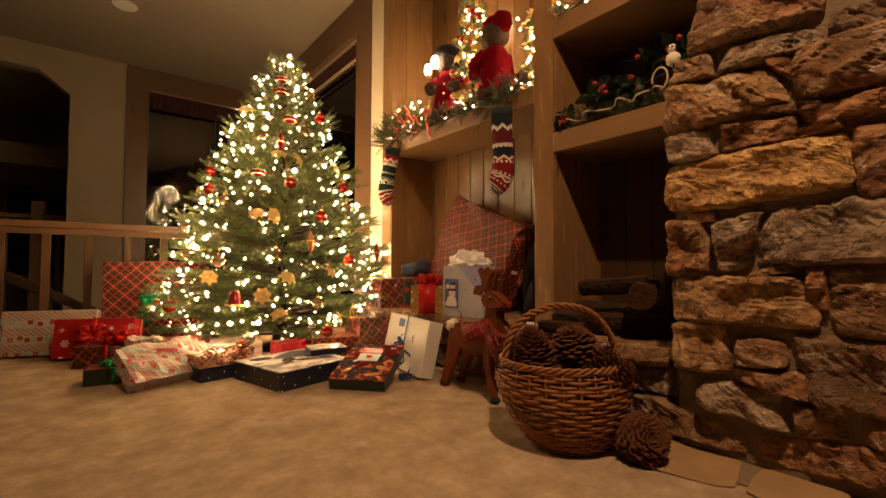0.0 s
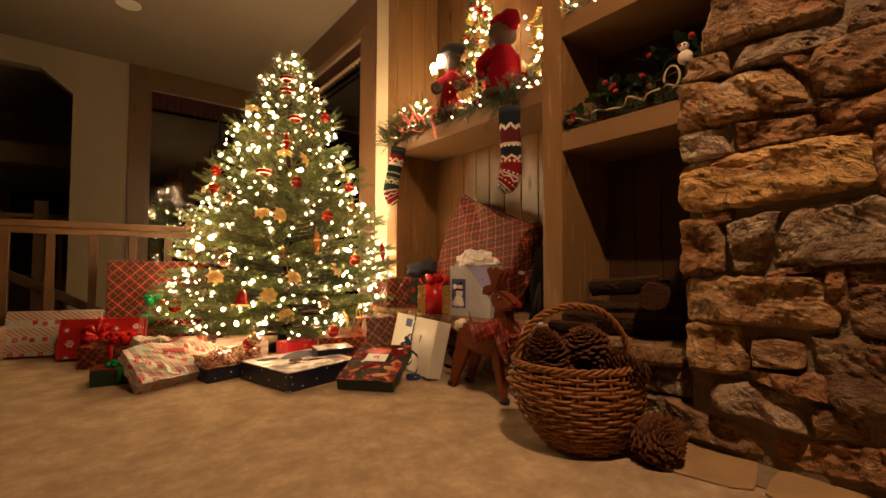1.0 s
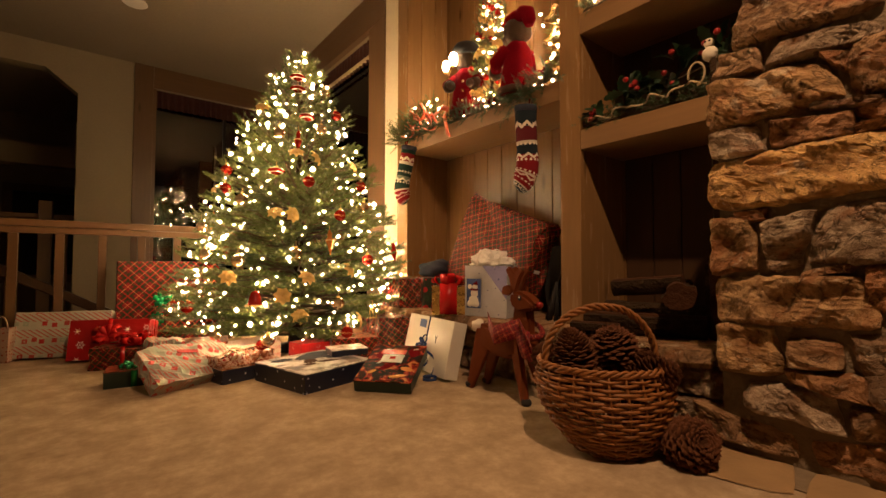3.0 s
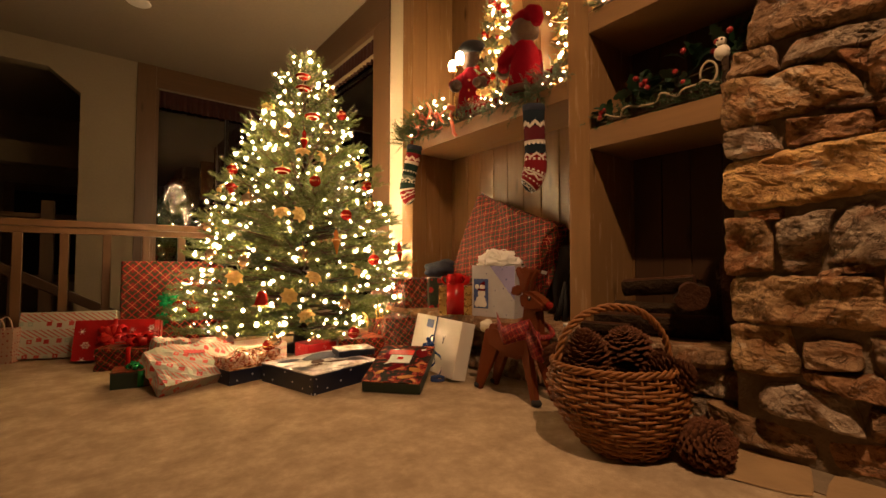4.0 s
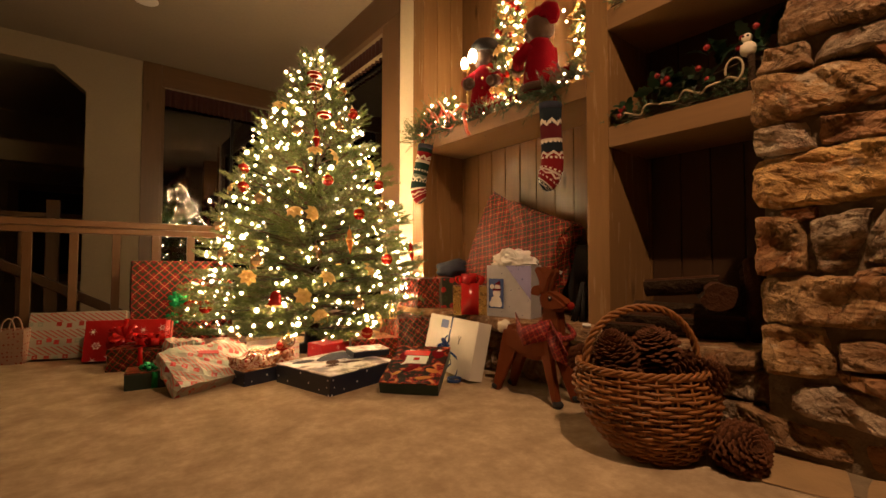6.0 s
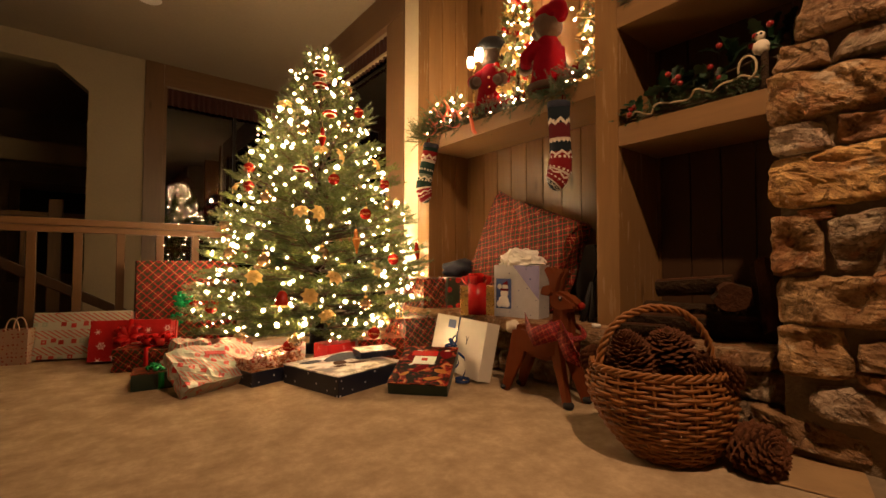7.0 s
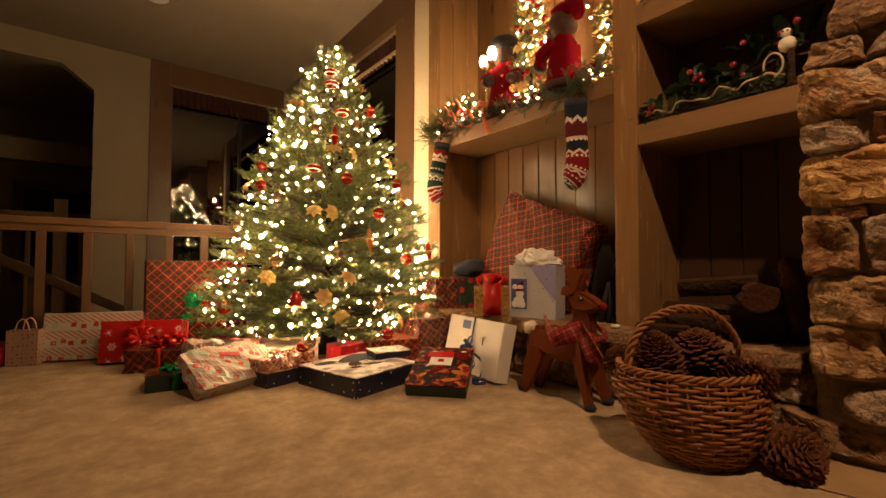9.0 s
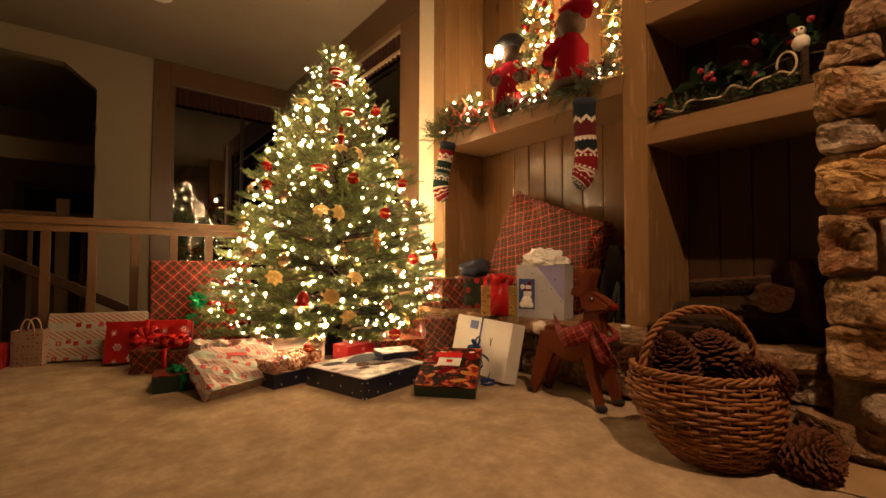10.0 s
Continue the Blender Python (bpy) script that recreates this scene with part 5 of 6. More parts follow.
for kind, material, spots in (("print_glow", M_amber, ((0.08, -0.06, 0.035, 0.02), (0.05, -0.13, 0.04, 0.015), (-0.08, -0.10, 0.025, 0.012))), ("print_coat", M_red_cloth, ((-0.07, 0.08, 0.045, 0.06), (0.08, 0.10, 0.03, 0.05), (-0.02, -0.05, 0.05, 0.02))), ("print_fur", M_white, ((-0.055, 0.125, 0.022, 0.014), (0.085, 0.135, 0.015, 0.01), (-0.06, 0.0, 0.03, 0.008)))):
    bm = bmesh.new()
    for i, (x, y, a, b) in enumerate(spots):
        join(bm, ball(1.0, (a, b, 0.0011), pose(x, y, 0.0568 + 0.0004 * i, 0, 0, i * 35 - 20), 3, 0.5, 2.0))
    part(kind, bm, material, t)
gift("gift_box", "plaid wrapped box with a shiny crinkled front", (0.20, 0.34, 0.26), pose(1.40, 2.57, 0.0, 0, 0, -10), M_tartan_foil, seed=13, wobble=0.012)
gift("gift_box", "plaid wrapped box standing on another", (0.20, 0.28, 0.19), pose(1.61, 2.66, 0.302, 0, 0, -8), M_tartan_foil, seed=14, wobble=0.012)
gift("gift_box", "plaid parcel at the foot of the tree", (0.28, 0.22, 0.15), pose(1.18, 2.58, 0.0, 0, 0, -20), M_tartan_small, seed=15)
gift("gift_box", "small gold and red parcel under the tree", (0.20, 0.14, 0.13), pose(0.93, 2.66, 0.0, 0, 0, 10), M_flakes, seed=16)
# white box with a blue ribbon
t = gift("gift_box", "glossy white gift box on edge with a blue ribbon", (0.50, 0.08, 0.29), pose(1.355, 2.045, 0.009, 0, 0, -98) @ pose(0, 0, 0, -13, 0, 0), M_white_box, wobble=0.0)
bm = bmesh.new()
band([(0.0, -0.0425, 0.003), (0.0, -0.0425, 0.293), (0.0, 0.0425, 0.293)], 0.012, (1, 0, 0), bm)
part("ribbon", bm, M_blue_ribbon, t)
part("sticker", block(0.075, 0.0015, 0.045, 0.0004, Matrix.Translation((-0.07, -0.041, 0.225))), M_sky_print, t, "blue printed sticker")
part("emblem", prism([(-0.012, 0.03), (0.0, 0.012), (0.012, 0.032), (0.003, 0.004), (0.004, -0.012), (-0.004, -0.012), (-0.003, 0.004)], 0.0015, 0, Matrix.Translation((0.10, -0.041, 0.17))), M_navy_cloth, t)
back = t.matrix_basis.inverted()
curl = [(1.285, 1.985, 0.125), (1.300, 1.962, 0.128), (1.318, 1.940, 0.105), (1.318, 1.925, 0.070), (1.300, 1.915, 0.038), (1.278, 1.905, 0.018)]
curl += [(1.246 + 0.036 * math.cos(a), 1.872 + 0.036 * math.sin(a), 0.012 + 0.001 * a) for a in np.linspace(0.8, 8.6, 32)]
part("curled_ribbon", band([back @ Vector(p) for p in curl], 0.015, back.to_3x3() @ Vector((0.12, 0.1, 1)), thick=0.0016), M_blue_ribbon, t)
tail = [(1.280, 1.985, 0.125), (1.262, 1.975, 0.105), (1.248, 1.960, 0.080), (1.262, 1.942, 0.066), (1.285, 1.945, 0.080), (1.292, 1.965, 0.11)]
part("curled_ribbon", band([back @ Vector(p) for p in tail], 0.014, back.to_3x3() @ Vector((0.5, 0.5, 0.8)), thick=0.0016), M_blue_ribbon, t)
kn = part("bow", ball(0.010), M_blue_ribbon, t, m=pose(0.0, -0.05, 0.14, 80))
bow_into(kn, 0.05, 0.013, M_blue_ribbon, 5, 3, 1)


def gift_bag(name, label, size, m, material, handle, tissue=False):
    t = thing(name, label, "gift bag", m, group="gifts round the tree")
    sx, sy, sz = size
    bm = bmesh.new()
    lo = [bm.verts.new((a * sx / 2, b * sy / 2, 0)) for a, b in ((-1, -1), (1, -1), (1, 1), (-1, 1))]
    hi = [bm.verts.new((a * sx / 2 * 1.03, b * sy / 2 * 0.9, sz)) for a, b in ((-1, -1), (1, -1), (1, 1), (-1, 1))]
    bm.faces.new(lo[::-1])
    for i in range(4):
        bm.faces.new((lo[i], lo[(i + 1) % 4], hi[(i + 1) % 4], hi[i]))
    bmesh.ops.solidify(bm, geom=bm.faces[:], thickness=0.0015)
    bm.normal_update()
    put_uv(bm)
    part("bag_body", bm, material, t)
    for sg in (-1, 1):
        pts = [(sx * 0.22 * math.cos(math.pi * i / 14), sg * sy * 0.45, sz - 0.01 + sz * 0.36 * math.sin(math.pi * i / 14)) for i in range(15)]
        part("handle", tube(pts, 0.0035, 6), handle, t)
    if tissue:
        part("tissue", tissue_bm(sx, sy, sz), M_tissue, t, "crumpled white tissue paper")
    return t


def tissue_bm(sx, sy, sz):
    """Crumpled sheets that stand out of the bag."""
    bm = bmesh.new()
    bmesh.ops.create_icosphere(bm, subdivisions=4, radius=1.0)
    for v in bm.verts:
        p = v.co.copy()
        k = 1 + 0.30 * noise.fractal(p * 2.6, 0.8, 2.2, 4) + 0.22 * abs(noise.noise(p * 5.3))
        v.co = Vector((p.x * sx * 0.47 * k, p.y * sy * 0.5 * k, sz + 0.012 + p.z * (0.068 if p.z > 0 else 0.03) * k))
    return bm


gift_bag("gift_bag", "small kraft paper gift bag with dots and rope handles", (0.145, 0.085, 0.205), pose(-0.55, 3.82, 0.0, 0, 0, -20), M_kraft, M_kraft)
gift("gift_box", "small plain red box by the railing", (0.12, 0.10, 0.14), pose(-0.71, 3.83, 0.0, 0, 0, -15), M_redpaper)
# bows lying on the parcels by the big box
bow_into(thing("gift_bow", "shiny green ribbon bow on a plaid box", "bow", pose(0.28, 3.62, 0.335, 70)), 0.07, 0.026, M_green_ribbon, 9, 31, 3)
bow_into(thing("gift_bow", "shiny red ribbon bow on a plaid box", "bow", pose(0.40, 3.64, 0.29, 70)), 0.06, 0.024, M_red_ribbon, 9, 33, 3)
bow_into(thing("gift_bow", "small green ribbon bow on a plaid box", "bow", pose(0.245, 3.65, 0.215, 70)), 0.045, 0.02, M_green_ribbon, 8, 35, 2)

# gifts on the hearth
H = HEARTH + 0.002
gift("gift_box", "dark printed box with red ribbon on the hearth", (0.26, 0.22, 0.20), pose(1.79, 2.52, H, 0, 0, -20), M_camo, M_red_ribbon, None, None, seed=41)
bm = ball(0.13, (1.15, 0.8, 0.42), sub=3, lump=0.35)
tagged(part("cloth_cap", bm, M_navy_cloth, m=pose(1.81, 2.56, H + 0.265, 6, -8, 20)), "crumpled navy cloth on top of a gift", "cloth")
t = gift("gift_box", "gold gift box with a wide red ribbon and bow", (0.20, 0.15, 0.165), pose(1.56, 2.10, H, 0, 0, -40), M_gold, M_red_ribbon, None, M_red_ribbon, 0.10, 0.0, 43)
bm = bmesh.new()
band([(-0.005, -0.0795, 0.004), (-0.005, -0.0795, 0.18), (-0.005, 0.0795, 0.18)], 0.10, (1, 0, 0), bm)
part("wide_ribbon", bm, M_red_ribbon, t)
# bag with a snow figure picture
t = gift_bag("gift_bag", "white and lilac star gift bag with a snowman picture", (0.27, 0.13, 0.285), pose(1.67, 1.86, H, 0, 0, -76), M_pale_star, M_white, True)
part("lilac_panel", prism([(-0.02, 0.283), (0.137, 0.283), (0.136, 0.10)], 0.0015, 0, Matrix.Translation((0, -0.0665, 0)) @ pose(0, 0, 0, -1.3)), M_lilac, t)
part("picture", block(0.095, 0.002, 0.165, 0.0005, Matrix.Translation((-0.075, -0.066, 0.045))), M_sky_print, t, "blue picture panel")
bm = bmesh.new()
for x, z, rr in ((-0.075, 0.085, 0.034), (-0.07, 0.13, 0.026), (-0.065, 0.163, 0.019), (-0.10, 0.165, 0.015), (-0.055, 0.07, 0.02), (-0.1, 0.07, 0.02)):
    join(bm, ball(rr, (1, 0.08, 1), Matrix.Translation((x, -0.0672, z)), 2))
part("picture_figure", bm, M_white, t)
bm = bmesh.new()
join(bm, prism([(-0.085, 0.178), (-0.045, 0.174), (-0.05, 0.20)], 0.002, 0, Matrix.Translation((0, -0.069, 0))))
join(bm, block(0.05, 0.002, 0.012, 0, Matrix.Translation((-0.068, -0.0705, 0.143))))
part("picture_scarf", bm, M_red_cloth, t)
# big plaid bag of paper leaning on the back boards
bm = block(0.74, 0.16, 0.58, 0.03, wobble=0.020, seed=51)
t = thing("gift_box", "huge plaid wrapped soft parcel propped against the boards", "gift", pose(1.90, 2.185, H + 0.10, -10, 0, -90) @ pose(0, 0, 0, 0, 20, 0), "gifts round the tree")
part("wrapping", bm, M_tartan_bag, t)
part("folded_flap", prism([(-0.07, 0.05), (0.07, 0.05), (0.045, 0.5), (-0.045, 0.5)], 0.004, 0, pose(0.362, 0, 0, 0, 0, 90)), M_tartan_bag, t)
part("tape", block(0.002, 0.05, 0.02, 0, Matrix.Translation((0.366, 0.0, 0.28))), M_white, t)
gift("gift_box", "plain dark box behind the gifts", (0.34, 0.12, 0.16), pose(1.98, 2.2, H, 0, 0, -90), M_camo, seed=52)
# black fire tools in the corner of the niche
t = thing("fire_tools", "black iron fireplace tools leaning in the niche", "fire tools")
part("broom_handle", tube([(1.80, 1.50, H + 0.18), (1.90, 1.465, H + 0.46), (1.915, 1.462, H + 0.5)], [0.006, 0.006, 0.009], 8), M_black_iron, t)
bm = bmesh.new()
for i in range(40):
    a = rnd.uniform(-1, 1)
    b2 = rnd.uniform(-1, 1)
    tube([(1.80 + 0.01 * a, 1.50 + 0.012 * b2, H + 0.20), (1.775 + 0.03 * a, 1.52 + 0.045 * b2, H + 0.0)], 0.003, 4, bm=bm)
part("bristles", bm, M_black, t)
part("shovel", tube([(1.93, 1.52, H), (1.95, 1.50, H + 0.25), (2.03, 1.48, H + 0.62)], [0.03, 0.007, 0.007], 8), M_black_iron, t)
part("bellows", prism([(-0.09, 0.0), (0.09, 0.0), (0.10, 0.16), (0.03, 0.40), (-0.03, 0.40), (-0.10, 0.16)], 0.05, 0.008, pose(1.99, 1.60, H, 8, 0, -80)), M_black, t)
tagged(part("candle_cup", lathe([(0.0, 0.0), (0.019, 0.0), (0.02, 0.014), (0.017, 0.014), (0.016, 0.006), (0.0, 0.006)], 20), M_white, m=pose(1.63, 1.37, H)), "tiny white tea-light cup on the hearth", "candle")

# ---- deer of stained plywood ----
def limb(a, b, w0, w1, thick, bm, index=0):
    """A flat tapered board from a to b, its faces towards x."""
    a, b = Vector(a), Vector(b)
    ln = (b - a).length
    q = prism([(-w0 / 2, 0), (w0 / 2, 0), (w1 / 2, ln), (-w1 / 2, ln)], thick, 0.004)
    join(bm, q, index, Matrix.Translation(a) @ (b - a).to_track_quat("Z", "X").to_matrix().to_4x4())


bm = bmesh.new()


def side(outline, thick, x, index=0, bevel=0.005):
    """A board cut to an outline of (y, z), standing at x."""
    join(bm, prism(outline, thick, bevel), index, Matrix.Translation((x, 0, 0)) @ pose(0, 0, 0, 0, 0, 90))


side([(1.33, 0.20), (1.31, 0.26), (1.33, 0.315), (1.40, 0.318), (1.50, 0.305), (1.58, 0.318), (1.635, 0.305), (1.65, 0.26), (1.62, 0.205), (1.54, 0.175), (1.42, 0.168)], 0.115, 1.395, bevel=0.022)
side([(1.325, 0.25), (1.325, 0.36), (1.34, 0.44), (1.41, 0.44), (1.42, 0.37), (1.43, 0.29)], 0.05, 1.39, bevel=0.01)
side([(1.292, 0.398), (1.282, 0.420), (1.297, 0.438), (1.35, 0.468), (1.39, 0.480), (1.425, 0.468), (1.432, 0.43), (1.41, 0.395), (1.36, 0.385)], 0.075, 1.388, bevel=0.014)
for sx in (-0.055, 0.055):
    limb((1.395 + sx, 1.64 + 0.03, 0.0), (1.395 + sx * 0.75, 1.575, 0.27), 0.034, 0.105, 0.024, bm)
    limb((1.395 + sx * 1.2, 1.31, 0.0), (1.395 + sx * 0.75, 1.395, 0.27), 0.036, 0.078, 0.024, bm)
    join(bm, ball(0.022, (1, 1.1, 0.8), Matrix.Translation((1.395 + sx * 1.2, 1.308, 0.017))), 2)
    join(bm, ball(0.020, (1, 1.1, 0.8), Matrix.Translation((1.395 + sx, 1.675, 0.016))), 2)
    # ears and antlers
    side([(1.405, 0.455), (1.385, 0.475), (1.405, 0.505), (1.445, 0.495), (1.455, 0.46)], 0.014, 1.388 + sx * 0.95)
    side([(1.395, 0.47), (1.375, 0.53), (1.352, 0.56), (1.372, 0.578), (1.402, 0.555), (1.435, 0.585), (1.458, 0.57), (1.432, 0.52), (1.43, 0.47)], 0.018, 1.388 + sx * 0.35)
    join(bm, ball(0.011, (0.5, 1, 1), Matrix.Translation((1.388 + sx * 0.68, 1.362, 0.447))), 2)
    join(bm, ball(0.004, (0.5, 1, 1), Matrix.Translation((1.388 + sx * 0.79, 1.359, 0.451))), 4)
join(bm, ball(0.017, (1, 1, 1), Matrix.Translation((1.388, 1.284, 0.420))), 1)
join(bm, ball(0.032, (1, 1, 1), Matrix.Translation((1.395, 1.672, 0.292)), 3, 0.3), 3)
deer = tagged(part("deer_figure", bm, [M_deer, M_red_gloss, M_black, M_cream, M_white]), "brown stained wooden deer figure standing on the carpet", "figurine")
bm = bmesh.new()
ring = [(1.392 + 0.058 * math.cos(a), 1.36 + 0.075 * math.sin(a), 0.315 + 0.03 * math.sin(a + 0.5)) for a in np.linspace(0, TAU, 25)]
tube(ring, 0.013, 8, bm=bm, flat=0.8)
band([(1.335, 1.33, 0.32), (1.30, 1.30, 0.27), (1.295, 1.265, 0.20)], 0.085, (0.1, 1, 0.2), bm, 0.003)
band([(1.335, 1.35, 0.32), (1.295, 1.40, 0.30), (1.29, 1.46, 0.28), (1.335, 1.54, 0.335)], 0.080, (0.1, 0.2, 1), bm, 0.003)
band([(1.335, 1.33, 0.33), (1.29, 1.27, 0.29), (1.285, 1.225, 0.24)], 0.075, (0, 0.6, 0.8), bm, 0.003)
bm.normal_update()
put_uv(bm)
tagged(part("scarf", bm, M_scarf), "red plaid ribbon tied round the deer's neck", "ribbon")


# ---- pine cones ----
def scale_bm():
    """One woody scale, one unit long outwards, with a thick blunt tip and a small spine."""
    q = bmesh.new()
    rows = []
    for x, w, th, z in ((0.25, 0.35, 0.10, 0.0), (0.62, 0.85, 0.12, 0.02), (0.86, 1.0, 0.22, 0.05), (0.98, 0.8, 0.30, 0.06), (1.05, 0.35, 0.16, 0.02), (1.13, 0.04, 0.03, 0.08)):
        rows.append([q.verts.new((x, w * c, z + th * e)) for c, e in ((-1, -0.2), (-0.6, 0.8), (0, 1), (0.6, 0.8), (1, -0.2), (0, -1))])
    for a, b in zip(rows, rows[1:]):
        for k in range(6):
            q.faces.new((a[k], a[(k + 1) % 6], b[(k + 1) % 6], b[k]))
    q.faces.new(rows[0][::-1])
    q.faces.new(rows[-1])
    bmesh.ops.recalc_face_normals(q, faces=q.faces[:])
    for f in q.faces:
        f.material_index = 1 if f.calc_center_median().x > 0.84 else 0
    return q


BX, BY = 1.250, 0.910
SCALE = mesh_of("scale", scale_bm(), [M_cone, M_cone_tip])


def cone(name, label, length, radius, n, seed, m, open_=62):
    t = thing("pine_cone", label, "pine cone", m, "pine cones")
    part("core", lathe([(0.0, 0.0), (radius * 0.4, length * 0.06), (radius * 0.5, length * 0.4), (radius * 0.25, length * 0.85), (0.0, length * 0.97)], 12), M_cone, t)
    rnd = random.Random(seed)
    for i in range(n):
        u = (i + 0.5) / n
        r = radius * math.sin(math.pi * (0.17 + 0.78 * u)) ** 0.8 * rnd.uniform(0.94, 1.06)
        w = radius * 0.215 * (0.35 + 0.75 * math.sin(math.pi * (0.15 + 0.8 * u)))
        lift = -18 + open_ * u + rnd.uniform(-5, 5)
        share("scale", SCALE, t, pose(0, 0, length * (0.04 + 0.88 * u), 0, 0, math.degrees(i * 2.39996)) @ pose(0, 0, 0, 0, -lift) @ Matrix.Diagonal((r, w, w * 0.9, 1)))
    return t


cone("pine_cone", "large brown pine cone lying on the carpet", 0.130, 0.074, 170, 1, Matrix.Translation((1.322, 0.690, 0.043)) @ Vector((-0.45, -0.62, 0.34)).to_track_quat("Z", "X").to_matrix().to_4x4(), 55)
cone("pine_cone", "brown pine cone standing in the basket", 0.20, 0.072, 330, 2, pose(BX - 0.075, BY + 0.03, 0.185, -6, -10, 0), 95)
cone("pine_cone", "open brown pine cone facing up in the basket", 0.13, 0.075, 190, 3, pose(BX + 0.06, BY - 0.02, 0.25, -14, -10, 60))
cone("pine_cone", "brown pine cone lying in the basket", 0.16, 0.060, 170, 4, pose(BX - 0.02, BY - 0.11, 0.225, 20, 75, -25))
cone("pine_cone", "brown pine cone lying in the basket", 0.16, 0.062, 170, 5, pose(BX + 0.09, BY - 0.10, 0.19, 30, 50, 60))
cone("pine_cone", "brown pine cone half hidden in the basket", 0.15, 0.060, 150, 6, pose(BX - 0.05, BY + 0.11, 0.21, 10, 60, 100))
cone("pine_cone", "brown pine cone half hidden in the basket", 0.15, 0.060, 80, 7, pose(BX + 0.02, BY - 0.02, 0.10, 90, 10, 10))

# ---- wicker basket ----
bk = thing("basket", "round brown wicker basket with a braided hoop handle", "basket", pose(BX, BY, 0, 0, 0, -30))
OV = 0.93


def bulge(z):
    return float(np.interp(z, [0.0, 0.03, 0.09, 0.15, 0.20, 0.265], [0.118, 0.145, 0.188, 0.214, 0.221, 0.204]))


def lean(z):
    """The basket stands askew: its foot lies beside the middle of its rim."""
    k = max(0.0, 1 - z / 0.22)
    return 0.012 * k, -0.040 * k


NS = 26
for i in range(NS):
    a = TAU * i / NS
    pts = [(bulge(z) * math.cos(a) + lean(z)[0], bulge(z) * math.sin(a) * OV + lean(z)[1], z) for z in np.linspace(0.006, 0.27, 9)]
    part("stake", tube(pts, 0.0042, 6), M_wicker, bk)
ROWS = 22
rnd = random.Random(77)
for j in range(ROWS):
    z = 0.010 + j * 0.0118
    ph, sag = (j % 2) * math.pi, rnd.uniform(-0.003, 0.003)
    pts = []
    for i in range(NS * 4):
        a = TAU * i / (NS * 4)
        w = math.cos(NS / 2 * a + ph) * 0.0052
        zz = z + sag * math.sin(a + j) + 0.0042 * noise.noise(Vector((math.cos(a) * 3, math.sin(a) * 3, j * 2.7)))
        r = bulge(zz) + w + 0.002 * noise.noise(Vector((math.cos(a) * 5, math.sin(a) * 5, j)))
        pts.append((r * math.cos(a) + lean(zz)[0], r * math.sin(a) * OV + lean(zz)[1], zz))
    part("weaver", tube(pts, rnd.uniform(0.0036, 0.0056), 6, True), M_wicker, bk)
for ph in (0.0, TAU / 3, 2 * TAU / 3):
    pts = []
    for i in range(150):
        a = TAU * i / 150
        r = 0.204 + 0.007 * math.cos(a * 15 + ph)
        pts.append((r * math.cos(a), r * math.sin(a) * OV, 0.268 + 0.007 * math.sin(a * 15 + ph)))
    part("rim_braid", tube(pts, 0.0052, 6, True), M_wicker, bk)
for ph in (0.0, TAU / 3, 2 * TAU / 3):
    pts = []
    for i in range(90):
        s = i / 89
        a = math.pi * s
        rr = 0.009
        x, z = 0.200 * math.cos(a), 0.245 + 0.205 * math.sin(a) ** 0.8 + 0.006 * noise.noise(Vector((s * 7, 1, 0)))
        pts.append((x + rr * math.cos(s * 44 + ph) * math.cos(a) * 0.8, rr * math.sin(s * 44 + ph), z + rr * math.cos(s * 44 + ph) * math.sin(a)))
    part("handle_strand", tube(pts, 0.0058, 6), M_wicker, bk)
part("bottom", lathe([(0.0, 0.004), (0.112, 0.004), (0.118, 0.014), (0.0, 0.016)], 30, Matrix.Translation((0.012, -0.040, 0)) @ Matrix.Diagonal((1, OV, 1, 1))), M_wicker, bk)

# ---- firewood on the hearth ----
def log(label, a, b, r, split, seed):
    """A length of firewood, round or split to a wedge, from a to b."""
    a, b = Vector(a), Vector(b)
    bm = bmesh.new()
    n, m2 = 16, 7
    rings = []
    for j in range(m2 + 1):
        ring = []
        for i in range(n):
            t = TAU * i / n
            k = 1.0 if not split else (0.62 if math.cos(t - 1.2) > 0.25 else 1.0)
            rr = r * k * (1 + 0.10 * noise.noise(Vector((math.cos(t) * 2, math.sin(t) * 2, seed + j * 0.6))))
            ring.append(bm.verts.new((rr * math.cos(t), rr * math.sin(t), (b - a).length * j / m2)))
        rings.append(ring)
    for e, g in zip(rings, rings[1:]):
        for i in range(n):
            f = bm.faces.new((e[i], e[(i + 1) % n], g[(i + 1) % n], g[i]))
            f.material_index = 1 if split and math.cos(TAU * (i + 0.5) / n - 1.2) > 0.25 else 0
    bm.faces.new(rings[0][::-1]).material_index = 1
    bm.faces.new(rings[-1]).material_index = 1
    m = Matrix.Translation(a) @ (b - a).to_track_quat("Z", "Y").to_matrix().to_4x4()
    tagged(part("log", bm, [M_bark, M_cutwood], m=m), label, "firewood", "logs on the hearth")


log("thick dark log lying on the hearth", (1.60, 1.20, H + 0.055), (1.78, 0.78, H + 0.055), 0.058, True, 1)
log("split log with its cut end showing", (1.58, 0.80, H + 0.185), (1.98, 0.98, H + 0.20), 0.062, True, 2)
log("dark bark-covered log on the pile", (1.66, 1.10, H + 0.20), (1.72, 0.84, H + 0.225), 0.045, True, 3)
log("round log at the back of the pile", (1.80, 1.22, H + 0.06), (1.86, 0.78, H + 0.06), 0.065, False, 4)
log("split log leaning at the back of the pile", (1.75, 0.72, H + 0.03), (2.0, 0.82, H + 0.30), 0.05, True, 5)
log("pale split log on the hearth edge", (1.50, 1.20, H + 0.035), (1.56, 1.02, H + 0.035), 0.034, True, 6)

